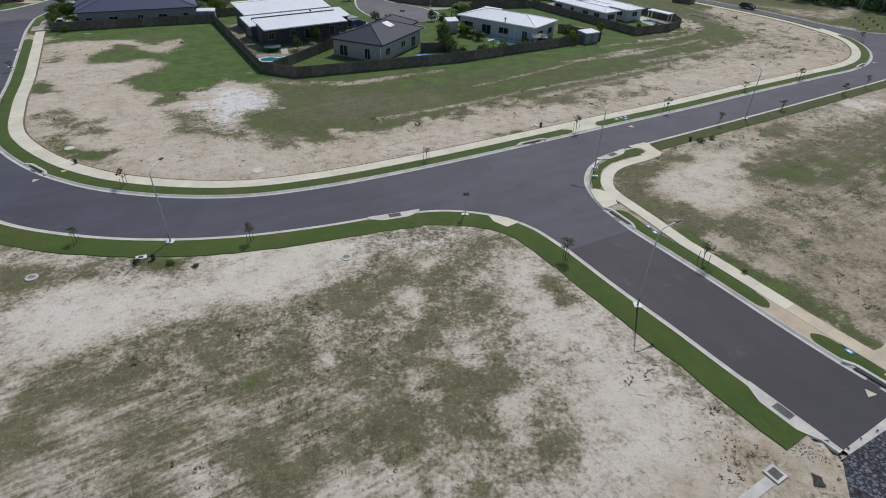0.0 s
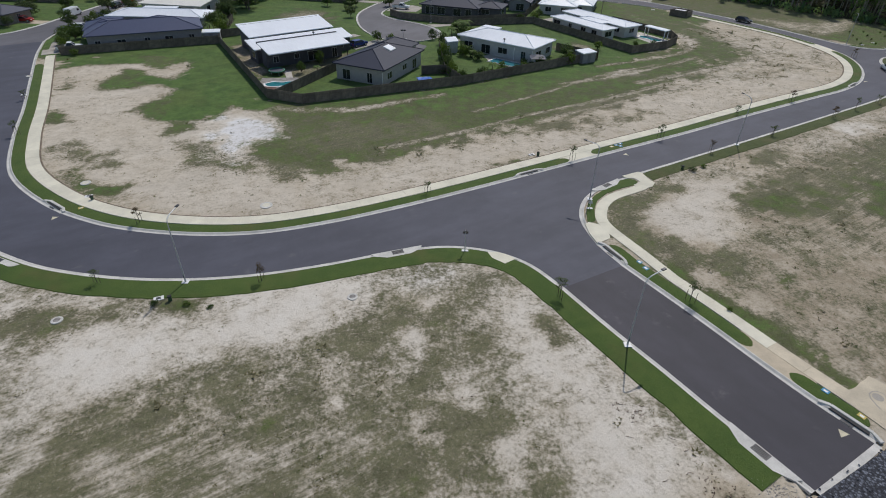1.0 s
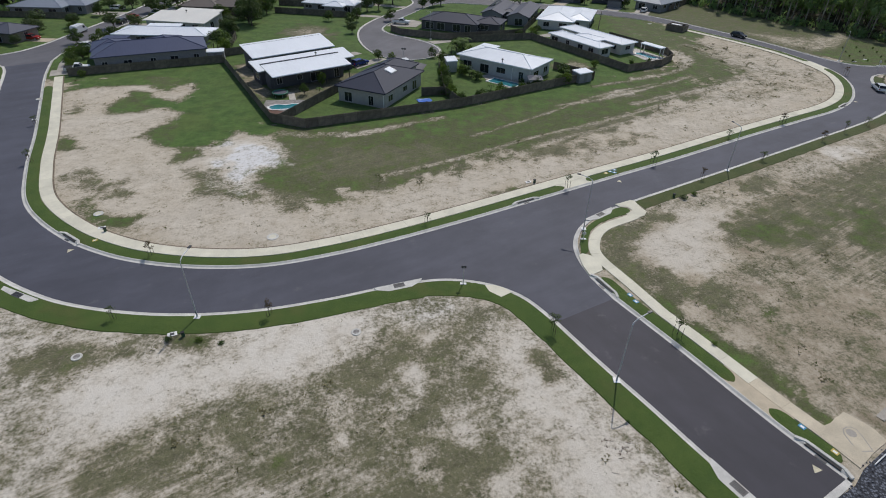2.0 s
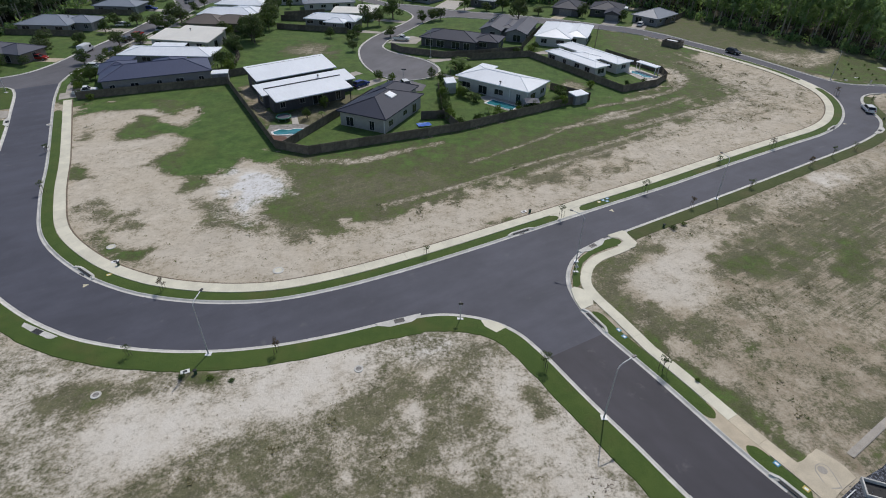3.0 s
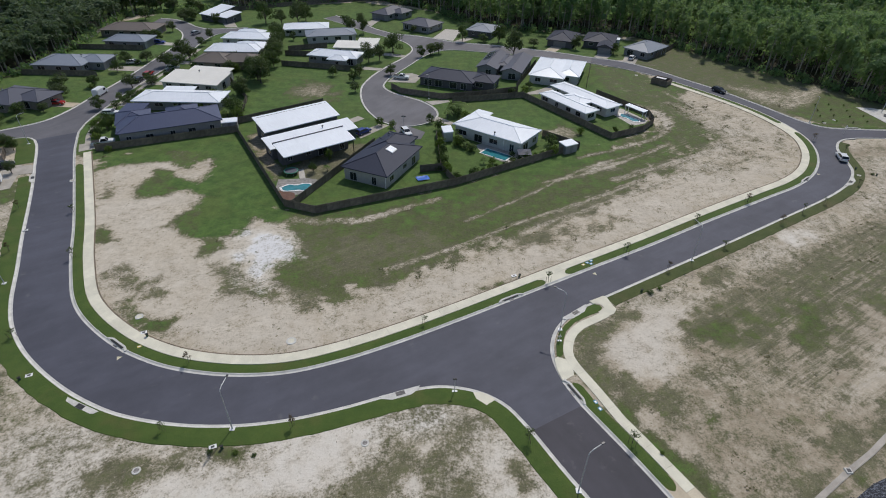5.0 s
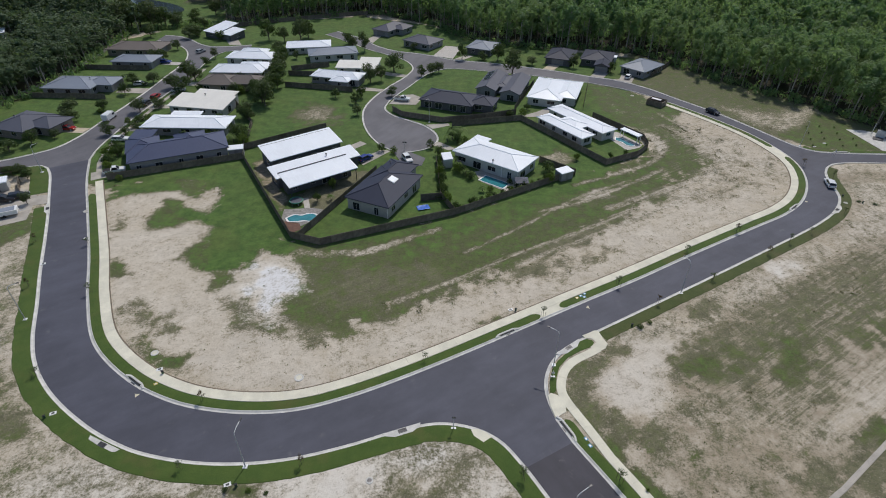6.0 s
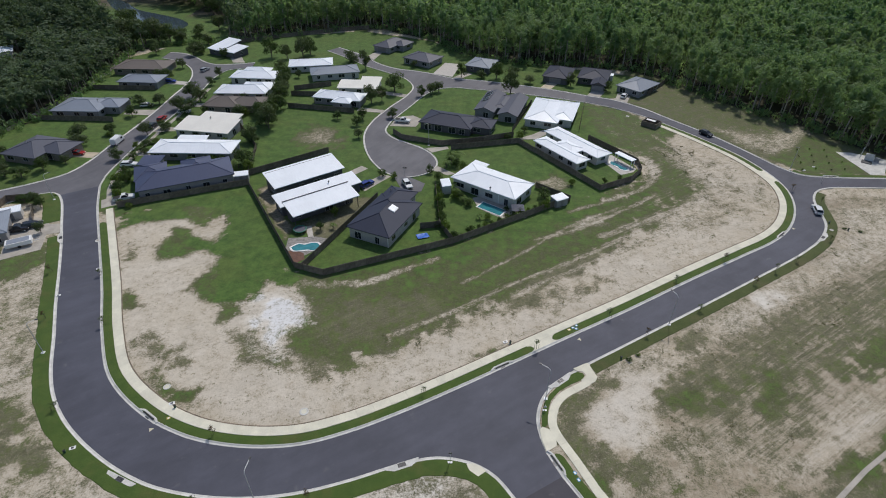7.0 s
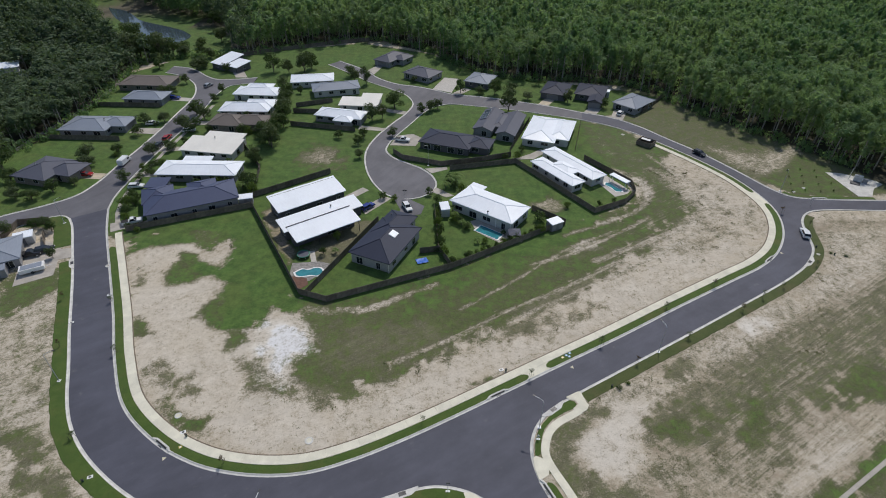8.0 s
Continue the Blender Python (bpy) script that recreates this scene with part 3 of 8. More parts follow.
cover([(21, 59), (24, 62), (32, 68), (36, 68), (27, 61), (21, 55), (22, 51), (25, 44), (32, 35), (30, 34), (25, 40), (20, 50)], 0.85, 0.6, -0.4)
cover([(43.3, 69.2), (59, 76.6), (79.4, 90.2), (105.3, 102.4), (89.5, 77.4), (64.9, 65.9), (50.7, 56.3), (39.5, 57.1), (38.2, 62.8)], 0.62, 0.15, -0.6, 4.0)
cover([(42.3, 49.1), (53.6, 54.2), (71.5, 63), (84.9, 70.2), (81.3, 64.4), (61.1, 54.4), (50, 48.1)], 0.3, 0.3, 0.0, 3.0)
cover([(24, 58), (36, 67.6), (55.1, 80), (85.3, 100), (112, 122), (112.4, 113.7), (87.2, 97), (60.3, 79), (37.9, 65.2), (27.9, 56.8)], 0.3, 0.35, 0.3, 3.0)
cover([(70.5, 68.6), (77, 72.8), (92.4, 82.1), (84.9, 70.2), (75.4, 66.1), (69.8, 65.4)], 0.85, 0.6, -0.6, 3.0)
cover([(56.2, 48.2), (60.5, 51.4), (63.6, 50.5), (60.7, 48.4)], 0.6, 0.1, -1, 1.5)
cover([(63.4, 48.4), (70.9, 53.6), (76.5, 56.9), (80, 52), (71.3, 46.6)], 0.85, 0.5, -0.6, 2.0)
cover([(86, 86), (104, 100.3), (104, 92), (92, 82)], 0.78, 0.35, -0.6, 3.0)
cover([(68, 52), (77, 58), (72, 50), (64, 49)], 0.72, 0.4, -0.8)
cover([(-102, 96), (-93, 103), (-90, 97), (-97, 88)], 0.9, 0.5, 0)
cover([(-75, 57), (-70, 58), (-66, 54), (-68, 49)], 0.7, 0.5, 0)
cover([(-78, 70), (-74, 73), (-70, 65)], 0.4, 0.4, 0)
cover([(-39.3, 38.8), (-29.0, 38.3), (-11.7, 41.2), (0.8, 46.4), (7.6, 41.3), (5.0, 28.8), (7.8, 25.2), (10.4, 21.2), (7.3, 17.3), (-23.7, 16.3)], 0.57, 0.18, 0.4, 4.0)
cover([(-33.7, 30.8), (-32.9, 33.5), (-30.4, 36.3), (-23.1, 36.1), (-17.3, 40.9), (-9.9, 42.7), (-7.0, 41.3), (-10.2, 36.2), (-13.5, 32.7), (-17.9, 32.3), (-20.9, 31.2), (-23.7, 28.0), (-26.8, 26.5), (-30.4, 25.9)], 0.03, 0.2, 0.80, 2.6)
cover([(-38.1, 37.2), (-35.6, 37.7), (-31.1, 37.7), (-29.7, 36.0), (-32.9, 35.0), (-33.7, 32.7), (-34.9, 32.4)], 0.74, 0.4, 0.00, 1.8)
cover([(-25.9, 37.6), (-24.3, 38.9), (-22.9, 38.6), (-22.6, 37.3), (-24.0, 36.7)], 0.77, 0.6, 0.00, 1.1)
cover([(-27.8, 25.5), (-24.3, 27.7), (-19.2, 27.2), (-16.3, 29.2), (-15.1, 26.8), (-17.4, 25.7), (-20.1, 24.1), (-24.4, 24.3)], 0.63, 0.12, 0.08, 2.2)
cover([(-22.7, 24.1), (-23.4, 26.0), (-21.1, 27.0), (-18.1, 27.4), (-18.6, 25.9), (-20.1, 24.0)], 0.83, 0.12, 0.00, 1.8)
cover([(-17.9, 24.2), (-16.3, 26.0), (-12.1, 27.5), (-9.2, 29.4), (-8.7, 27.1), (-11.9, 25.6), (-14.8, 23.8)], 0.64, 0.4, 0.16, 1.5)
cover([(-15.2, 23.9), (-14.7, 24.8), (-13.0, 25.3), (-11.8, 25.9), (-11.7, 24.8), (-13.2, 23.6)], 0.80, 0.4, 0.00, 1.1)
cover([(-16.4, 25.1), (-14.1, 26.9), (-11.8, 26.7), (-13.0, 25.5), (-14.6, 24.3)], 0.34, 0.2, 0.4, 1.1)
cover([(-26.6, 20.5), (-24.5, 21.5), (-23.0, 20.4), (-23.4, 19.2), (-25.2, 18.5)], 0.82, 0.2, 0.00, 1.8)
cover([(-26.8, 23.1), (-24.5, 23.3), (-23.8, 21.9), (-25.1, 21.4)], 0.77, 0.2, 0.00, 1.3)
cover([(-23.7, 20.7), (-20.8, 22.6), (-17.7, 23.7), (-16.0, 24.1), (-12.8, 23.5), (-11.2, 24.4), (-11.0, 22.9), (-13.8, 21.1), (-16.9, 21.8), (-18.8, 21.4), (-18.0, 19.8), (-20.5, 19.3)], 0.36, 0.2, 0.35, 1.5)
cover([(-24.9, 18.1), (-22.8, 19.3), (-19.7, 19.1), (-17.1, 18.0), (-18.0, 16.5), (-23.7, 16.3)], 0.4, 0.2, 0.4, 1.5)
cover([(-15.3, 19.8), (-13.1, 21.3), (-12.0, 20.9), (-14.5, 19.4)], 0.20, 0.2, 0.48, 1.1)
cover([(-13.1, 16.7), (-12.4, 19.2), (-9.4, 20.5), (-7.2, 19.8), (-5.5, 18.0), (-6.0, 16.9)], 0.80, 0.12, 0.00, 2.2)
cover([(-9.9, 31.7), (-7.7, 31.3), (-7.4, 26.6), (-8.5, 25.9), (-9.0, 28.8)], 0.06, 0.2, 0.56, 1.1)
cover([(-4.4, 36.1), (-1.8, 35.8), (-1.7, 32.8), (-3.5, 33.5)], 0.12, 0.2, 0.56, 1.1)
cover([(-3.0, 40.7), (-0.6, 40.1), (-1.2, 38.2), (-2.6, 39.0)], 0.12, 0.2, 0.48, 0.9)
cover([(-4.8, 30.5), (-2.4, 31.9), (-2.5, 30.9), (-3.8, 29.6)], 0.20, 0.2, 0.56, 0.9)
cover([(3.5, 24.3), (5.9, 25.1), (6.0, 23.9), (4.2, 22.8)], 0.15, 0.2, 0.48, 0.9)
cover([(-5.5, 17.6), (-4.0, 18.4), (-2.3, 18.3), (-2.6, 17.4), (-4.7, 17.0)], 0.18, 0.2, 0.48, 0.9)
cover([(0.2, 20.1), (2.6, 20.6), (3.6, 19.4), (1.6, 18.3), (-0.1, 18.9)], 0.35, 0.2, 0.56, 1.1)
cover([(-5.7, 17.2), (-5.7, 18.9), (-3.3, 21.5), (-1.1, 22.1), (-0.7, 20.4), (-2.4, 19.1), (-4.3, 18.3)], 0.86, 0.42, 0.00, 1.5)
cover([(5.2, 18.6), (6.4, 21.4), (8.3, 21.7), (9.8, 20.8), (7.6, 19.5), (6.2, 18.1)], 0.82, 0.25, 0.00, 1.3)
cover([(7.5, 24.7), (8.7, 24.5), (8.7, 22.7), (7.6, 22.6)], 0.71, 0.15, 0.00, 0.9)
cover([(-9.6, 34.5), (-6.4, 36.4), (-5.5, 34.0), (-8.1, 32.8)], 0.6, 0.25, 0.16, 1.3)
cover([(-5.9, 39.5), (-2.3, 40.8), (-2.9, 36.5), (-5.1, 35.5)], 0.57, 0.25, 0.16, 1.3)
cover([(-1.4, 38.0), (0.8, 40.0), (0.9, 36.7), (-0.2, 32.3), (-1.2, 34.3)], 0.6, 0.35, 0.16, 1.1)
cover([(-3.6, 28.2), (-1.6, 29.2), (-0.5, 27.4), (-2.9, 26.8)], 0.77, 0.25, 0.00, 1.1)
cover([(-1.4, 25.3), (-0.5, 27.4), (2.9, 27.6), (3.2, 23.6), (0.2, 22.5)], 0.74, 0.15, 0.16, 1.8)
cover([(3.2, 34.6), (4.1, 35.0), (4.3, 33.5), (3.4, 33.5)], 0.74, 0.15, 0.00, 0.7)
cover([(-6.6, 42.2), (-1.4, 46.2), (3.1, 45.8), (0.8, 41.9), (-3.3, 40.5)], 0.38, 0.3, 0.9, 1.8)
cover([(4.9, 39.4), (7.1, 41.3), (8.9, 38.7), (12.1, 32.9), (13.6, 28.0), (18.5, 22.1), (15.5, 19.1), (12.1, 17.5), (5.0, 17.3), (8.6, 19.1), (10.4, 21.2), (8.2, 22.8), (9.3, 24.7), (7.0, 27.8), (6.7, 32.6)], 0.10, 0.2, 0.72, 2.6)
cover([(7.2, 27.8), (9.3, 29.6), (11.4, 27.4), (10.9, 25.3), (8.9, 24.7)], 0.30, 0.15, 0.48, 1.8)
cover([(13.8, 19.0), (18.4, 21.9), (20.6, 22.2), (23.1, 20.9), (24.0, 19.4), (24.1, 17.9), (12.1, 17.5)], 0.02, 0.2, 0.00, 2.2)
cover([(8.8, 37.7), (10.6, 37.0), (11.1, 34.2), (9.7, 34.1)], 0.58, 0.2, 0.16, 0.9)
cover([(18.2, 20.7), (19.7, 21.4), (20.4, 19.9), (19.0, 18.7), (17.8, 19.0)], 0.45, 0.1, -0.48, 1.1)
cover([(-26.1, 90.0), (-17.8, 93.1), (-10.3, 95.2), (-2.7, 97.4), (8.0, 103.9), (16.3, 106.3), (31.3, 113.8), (48.3, 124.5), (51.5, 119.3), (41.2, 107.0), (28.8, 98.2), (18.9, 91.2), (9.8, 83.1), (0.4, 75.8), (-8.1, 70.6), (-16.2, 66.4), (-22.7, 67.5), (-28.3, 72.9), (-25.8, 82.2)], 1.1, 0.55, 0.00, 5.1)
cover([(-25.4, 80.6), (-16.8, 85.8), (-2.2, 86.2), (2.6, 81.3), (-4.0, 75.0), (-15.0, 73.3), (-23.1, 74.5)], 1.0, 0.36, -0.2, 5.1)
cover([(-77.0, 106.0), (-75.7, 111.5), (-69.8, 112.9), (-63.7, 114.0), (-60.3, 110.0), (-57.0, 107.5), (-55.4, 109.9), (-55.7, 116.3), (-54.0, 113.3), (-53.3, 107.8), (-55.1, 104.4), (-58.8, 106.1), (-63.1, 106.9), (-65.1, 101.9), (-64.0, 96.1), (-59.8, 98.7), (-55.1, 100.5), (-49.8, 97.7), (-50.8, 94.1), (-48.9, 91.1), (-52.0, 89.4), (-51.5, 86.3), (-49.1, 83.0), (-44.5, 81.4), (-39.6, 82.7), (-36.4, 74.2), (-37.5, 67.2), (-28.7, 66.1), (-22.1, 64.7), (-14.5, 55.8), (-21.1, 54.9), (-27.6, 54.2), (-35.6, 55.3), (-42.0, 58.2), (-47.8, 61.3), (-52.1, 64.0), (-58.2, 70.8), (-63.5, 79.6), (-69.3, 89.8)], 0.10, 0.3, 0.25, 2.3)
cover([(-66.2, 114.7), (-65.7, 119.1), (-62.2, 120.5), (-57.9, 118.3), (-56.8, 113.7), (-58.3, 111.2), (-62.3, 113.1)], 0.74, 0.55, 0.00, 2.0)
cover([(-65.2, 86.3), (-62.2, 84.3), (-60.5, 81.3), (-61.9, 80.0), (-64.9, 83.2)], 0.87, 0.55, 0.00, 1.2)
cover([(-65.7, 105.9), (-63.8, 108.7), (-60.5, 108.3), (-58.1, 102.1), (-58.5, 98.3), (-63.2, 97.4), (-66.1, 101.0)], 0.89, 0.6, 0.00, 1.8)
cover([(-73.5, 101.7), (-72.6, 103.9), (-69.8, 99.7), (-69.0, 95.6), (-71.0, 96.5)], 0.59, 0.4, 0.00, 1.2)
cover([(-52.5, 89.3), (-50.0, 91.8), (-46.1, 86.8), (-46.4, 82.7), (-49.5, 84.0)], 0.89, 0.6, 0.00, 1.5)
cover([(-44.9, 79.8), (-41.7, 81.8), (-40.0, 79.0), (-43.1, 77.3)], 0.78, 0.5, 0.30, 1.1)
cover([(-43.5, 81.8), (-39.8, 81.5), (-38.9, 79.3), (-41.6, 79.6)], 0.74, 0.5, 0.30, 1.1)
cover([(-57.8, 72.2), (-53.2, 74.1), (-45.4, 67.0), (-46.4, 65.4), (-51.4, 66.9), (-56.0, 69.7)], 0.57, 0.3, 0.20, 2.0)
cover([(-51.9, 64.0), (-49.6, 65.6), (-44.8, 61.3), (-40.6, 60.6), (-41.1, 57.1), (-44.8, 58.4)], 0.85, 0.6, 0.00, 1.5)
cover([(-39.2, 74.1), (-34.4, 74.8), (-29.6, 71.5), (-27.8, 67.4), (-32.0, 66.3), (-35.4, 67.2)], 0.63, 0.3, 0.20, 1.8)
cover([(-30.1, 71.5), (-25.1, 68.8), (-18.3, 66.4), (-19.9, 64.0), (-26.3, 64.9)], 0.59, 0.3, 0.10, 1.8)
cover([(-37.9, 80.0), (-37.0, 87.8), (-31.3, 85.5), (-27.2, 82.2), (-25.0, 77.2), (-29.5, 74.3), (-29.2, 69.8), (-32.0, 71.1), (-35.2, 76.9)], 0.16, 0.6, 1.4, 3.2)
cover([(-14.1, 66.5), (-6.0, 70.4), (2.7, 75.4), (9.6, 80.5), (18.6, 88.5), (27.8, 92.4), (39.5, 99.5), (50.7, 106.2), (60.3, 114.6), (67.9, 119.8), (78.5, 124.1), (84.1, 120.2), (79.7, 114.6), (70.8, 108.7), (58.3, 100.6), (39.3, 88.0), (25.8, 80.0), (13.6, 72.3), (2.7, 66.1), (-7.2, 60.2), (-14.5, 56.0), (-17.4, 61.4)], 0.14, 0.3, 0.25, 3.1)
cover([(14.3, 80.0), (19.7, 87.6), (27.7, 91.4), (32.7, 91.6), (28.0, 86.1), (20.3, 81.8)], 0.42, 0.25, 0.00, 2.0)
cover([(12.0, 81.6), (19.2, 88.5), (22.3, 88.6), (18.1, 83.3), (14.3, 80.7)], 0.74, 0.2, -0.30, 1.5)
cover([(27.2, 88.7), (32.9, 92.5), (35.2, 91.6), (30.7, 87.4)], 0.70, 0.25, -0.20, 1.2)
cover([(18.9, 91.2), (30.3, 99.3), (36.2, 102.5), (37.1, 100.5), (29.6, 95.3), (21.2, 89.3)], 0.78, 0.25, -0.20, 1.8)
cover([(61.1, 117.1), (66.0, 125.1), (72.8, 133.2), (77.5, 125.4), (80.4, 121.4), (74.3, 117.4), (66.6, 112.3), (60.5, 111.0)], 0.34, 0.25, 0.10, 3.1)
cover([(65.3, 157.2), (73.1, 153.7), (81.1, 146.9), (87.5, 134.3), (86.8, 125.7), (79.1, 125.4), (73.0, 133.9), (69.0, 146.5)], 0.30, 0.3, 0.20, 3.6)
cover([(60.2, 151.5), (62.2, 146.3), (61.1, 139.7), (58.6, 139.6)], 0.25, 0.3, 0.50, 1.8)
cover([(28.9, 112.5), (36.3, 117.6), (41.7, 118.5), (40.1, 114.5), (32.3, 111.4)], 0.32, 0.3, 0.50, 2.3)
cover([(7.0, 69.6), (9.3, 72.4), (12.0, 72.2), (10.2, 69.4)], 0.74, 0.5, 0.00, 1.2)
cover([(-22.4, 90.1), (-15.0, 91.2), (-10.2, 93.3), (-11.3, 91.3), (-17.2, 89.0)], 0.15, 0.3, 0.80, 1.5)
cover([(-31.3, 90.8), (-26.1, 90.0), (-17.4, 90.3), (-22.0, 87.8), (-27.0, 88.2)], 0.45, 0.4, 0.50, 1.5)
cover([(22.1, 56.6), (27.3, 61.3), (29.7, 64.7), (37.5, 67.7), (41.9, 67.5), (39.1, 62.5), (35.6, 57.0), (35.8, 53.6), (30.8, 49.5), (26.5, 50.4), (23.7, 55.1)], 0.10, 0.2, 0.45, 2.3)
cover([(20.4, 58.8), (27.4, 64.3), (29.3, 63.7), (26.7, 60.7), (22.6, 57.2), (23.0, 54.0), (26.4, 49.8), (30.3, 47.6), (23.2, 47.5), (20.1, 53.4)], 0.78, 0.35, -0.50, 2.0)
cover([(37.7, 57.5), (42.3, 62.8), (57.7, 73.3), (73.3, 82.8), (89.3, 90.3), (101.3, 96.2), (88.3, 75.5), (75.4, 69.9), (65.6, 63.1), (55.9, 57.4), (46.8, 56.1), (41.3, 56.9)], 0.66, 0.36, -0.35, 3.8)
cover([(33.1, 68.9), (44.1, 75.4), (54.0, 81.3), (68.1, 89.8), (84.2, 99.7), (93.3, 106.2), (101.2, 120.7), (120.6, 126.6), (107.9, 106.6), (93.4, 97.5), (76.6, 89.6), (60.1, 79.3), (50.4, 74.6), (45.7, 70.3), (37.2, 66.4)], 0.30, 0.25, 0.20, 3.1)
cover([(63.5, 87.6), (69.8, 90.9), (71.3, 88.1), (65.9, 84.2)], 0.02, 0.2, 0.80, 2.0)
cover([(43.8, 73.9), (48.7, 76.6), (50.2, 75.2), (46.6, 72.2), (44.4, 72.2)], 0.85, 0.3, -0.60, 1.2)
cover([(38.9, 60.0), (43.2, 64.0), (46.5, 63.1), (47.4, 60.4), (43.3, 59.4), (39.6, 58.8)], 1.04, 0.57, -0.30, 3.2)
cover([(52.8, 60.6), (57.8, 65.7), (60.9, 65.2), (58.4, 59.5), (57.4, 55.9), (53.2, 54.8), (52.3, 57.1)], 1.06, 0.57, -0.30, 3.2)
cover([(75.4, 69.9), (82.0, 73.9), (89.4, 77.3), (83.9, 68.6), (75.1, 65.8)], 1.0, 0.54, -0.30, 3.5)
cover([(49.9, 48.1), (54.9, 51.2), (63.1, 56.5), (71.8, 60.0), (82.2, 66.0), (77.7, 58.8), (68.5, 54.3), (58.9, 48.3)], 0.20, 0.25, 0.30, 2.6)
cover([(35.3, 52.8), (44.9, 56.1), (53.5, 56.3), (64.5, 61.0), (63.1, 56.5), (54.9, 51.2), (48.1, 48.0), (33.9, 47.7)], 0.48, 0.2, -0.20, 3.1)
cover([(31.9, 43.8), (35.2, 46.7), (37.1, 45.2), (36.4, 41.5), (34.0, 43.0)], 0.85, 0.5, -0.30, 1.2)
cover([(26.9, 47.4), (30.5, 48.9), (32.9, 46.6), (31.2, 44.0), (28.5, 44.8)], 0.66, 0.35, -0.30, 1.5)
cover([(34.7, 32.0), (36.4, 31.4), (37.6, 31.0), (38.6, 29.8), (37.6, 28.6), (36.6, 30.4), (35.2, 31.6)], 0.3, 0.2, -1.3, 0.8)
cover([(38.4, 32.4), (43, 36.4), (48, 40), (51, 43), (54, 43.6), (48.4, 38.2), (43.4, 34.8), (38.6, 31.6)], 0.72, 0.25, -0.9, 1.2)
cover([(39, 30.4), (44, 33.8), (50, 37.8), (50, 36.6), (44, 32.6), (40, 29.8)], 0.85, 0.5, -0.8, 0.8)
cover([(46.9, 41.1), (50.9, 44.3), (53.2, 42.8), (50.8, 40.2), (47.7, 39.9)], 0.70, 0.15, -1.00, 1.2)
cover([(57.8, 45.9), (61.2, 49.9), (64.1, 51.2), (61.0, 46.3)], 0.96, 0.55, -0.50, 1.2)
cover([(53.2, 44.5), (57.6, 45.5), (61.6, 47.3), (58.3, 42.1), (51.6, 38.0), (49.5, 38.0)], 0.74, 0.15, -1.00, 1.5)
cover([(66, 51.2), (74, 56.6), (84, 63.6), (82, 58.4), (72, 51.8), (66, 47.6), (62, 46)], 0.95, 0.62, -0.6, 1.5)
cover([(63, 45.4), (72, 50.4), (82, 56.5), (105, 70), (105, 40), (58, 38)], 0.95, 0.42, -1.0, 1.5)
cover([(-71.7, 53.2), (-71.6, 55.5), (-69.3, 56.9), (-66.3, 54.6), (-65.6, 52.3), (-66.5, 49.2)], 0.80, 0.4, -0.20, 1.5)
cover([(-65.4, 45.5), (-67.5, 49.4), (-63.0, 49.5), (-60.0, 47.6), (-58.8, 45.6)], 0.80, 0.4, -0.20, 1.5)
cover([(-95.0, 85.5), (-99.9, 92.8), (-97.4, 96.9), (-91.0, 99.5), (-89.0, 95.5), (-91.2, 89.2)], 0.89, 0.55, 0.00, 1.8)
cover([(-89.1, 82.3), (-87.0, 83.2), (-85.7, 80.7), (-86.8, 79.8)], 0.70, 0.4, 0.00, 1.1)
cover([(-76.5, 67.6), (-75.6, 68.7), (-73.5, 66.3), (-74.8, 65.6)], 0.74, 0.3, -0.30, 1.1)

cover([tuple(p) for p in np.vstack([offset(S_RIGHT[2:-3], -3.5), offset(S_RIGHT[2:-3], -4.7)[::-1]])], 0.95, 0.55, -0.9, 0.7)

# ground left in rows by the grader, and how strongly they show
ROWS = [([(34, 62), (60, 76), (100, 104), (150, 128), (150, 60), (62, 48), (44, 50)], 0.55), ([(-10, 72), (20, 90), (60, 120), (72, 140), (62, 150), (56, 132), (28, 108), (-5, 84)], 0.6),
        ([(-40, 10), (-30, 24), (-12, 29), (-2, 26), (0, 10)], 0.5)]
# wheel tracks of the earthmovers, bare and pale
TRACKS = [([(32.2, 119.4), (44.6, 126.2), (54.5, 132.2), (59.2, 138.2), (61.4, 143.1), (57.8, 151.2), (55.4, 154.8)], 0.8), ([(38, 108.8), (53.3, 117.4), (59.1, 120.2), (70.1, 128.3)], 1.0),
          ([(21.9, 106.6), (32.4, 111.5), (47.7, 121.9), (57.2, 129.1)], 0.6), ([(-8.5, 74.9), (2.6, 81.4), (15.1, 90.3), (28.8, 98.3), (44.6, 109.5)], 0.6),
          ([(-17.9, 88.6), (-9.8, 93.4), (-1.1, 99.0)], 0.9), ([(4.6, 90.3), (18.6, 101.7), (32.3, 113.8), (46.9, 122.6)], 0.4), ([(17.4, 88.2), (38.3, 101.3), (55.5, 112.4), (69.3, 123.3)], 0.45), ([(67.3, 167.2), (72.7, 153.8), (77.1, 144.8)], 0.5)]


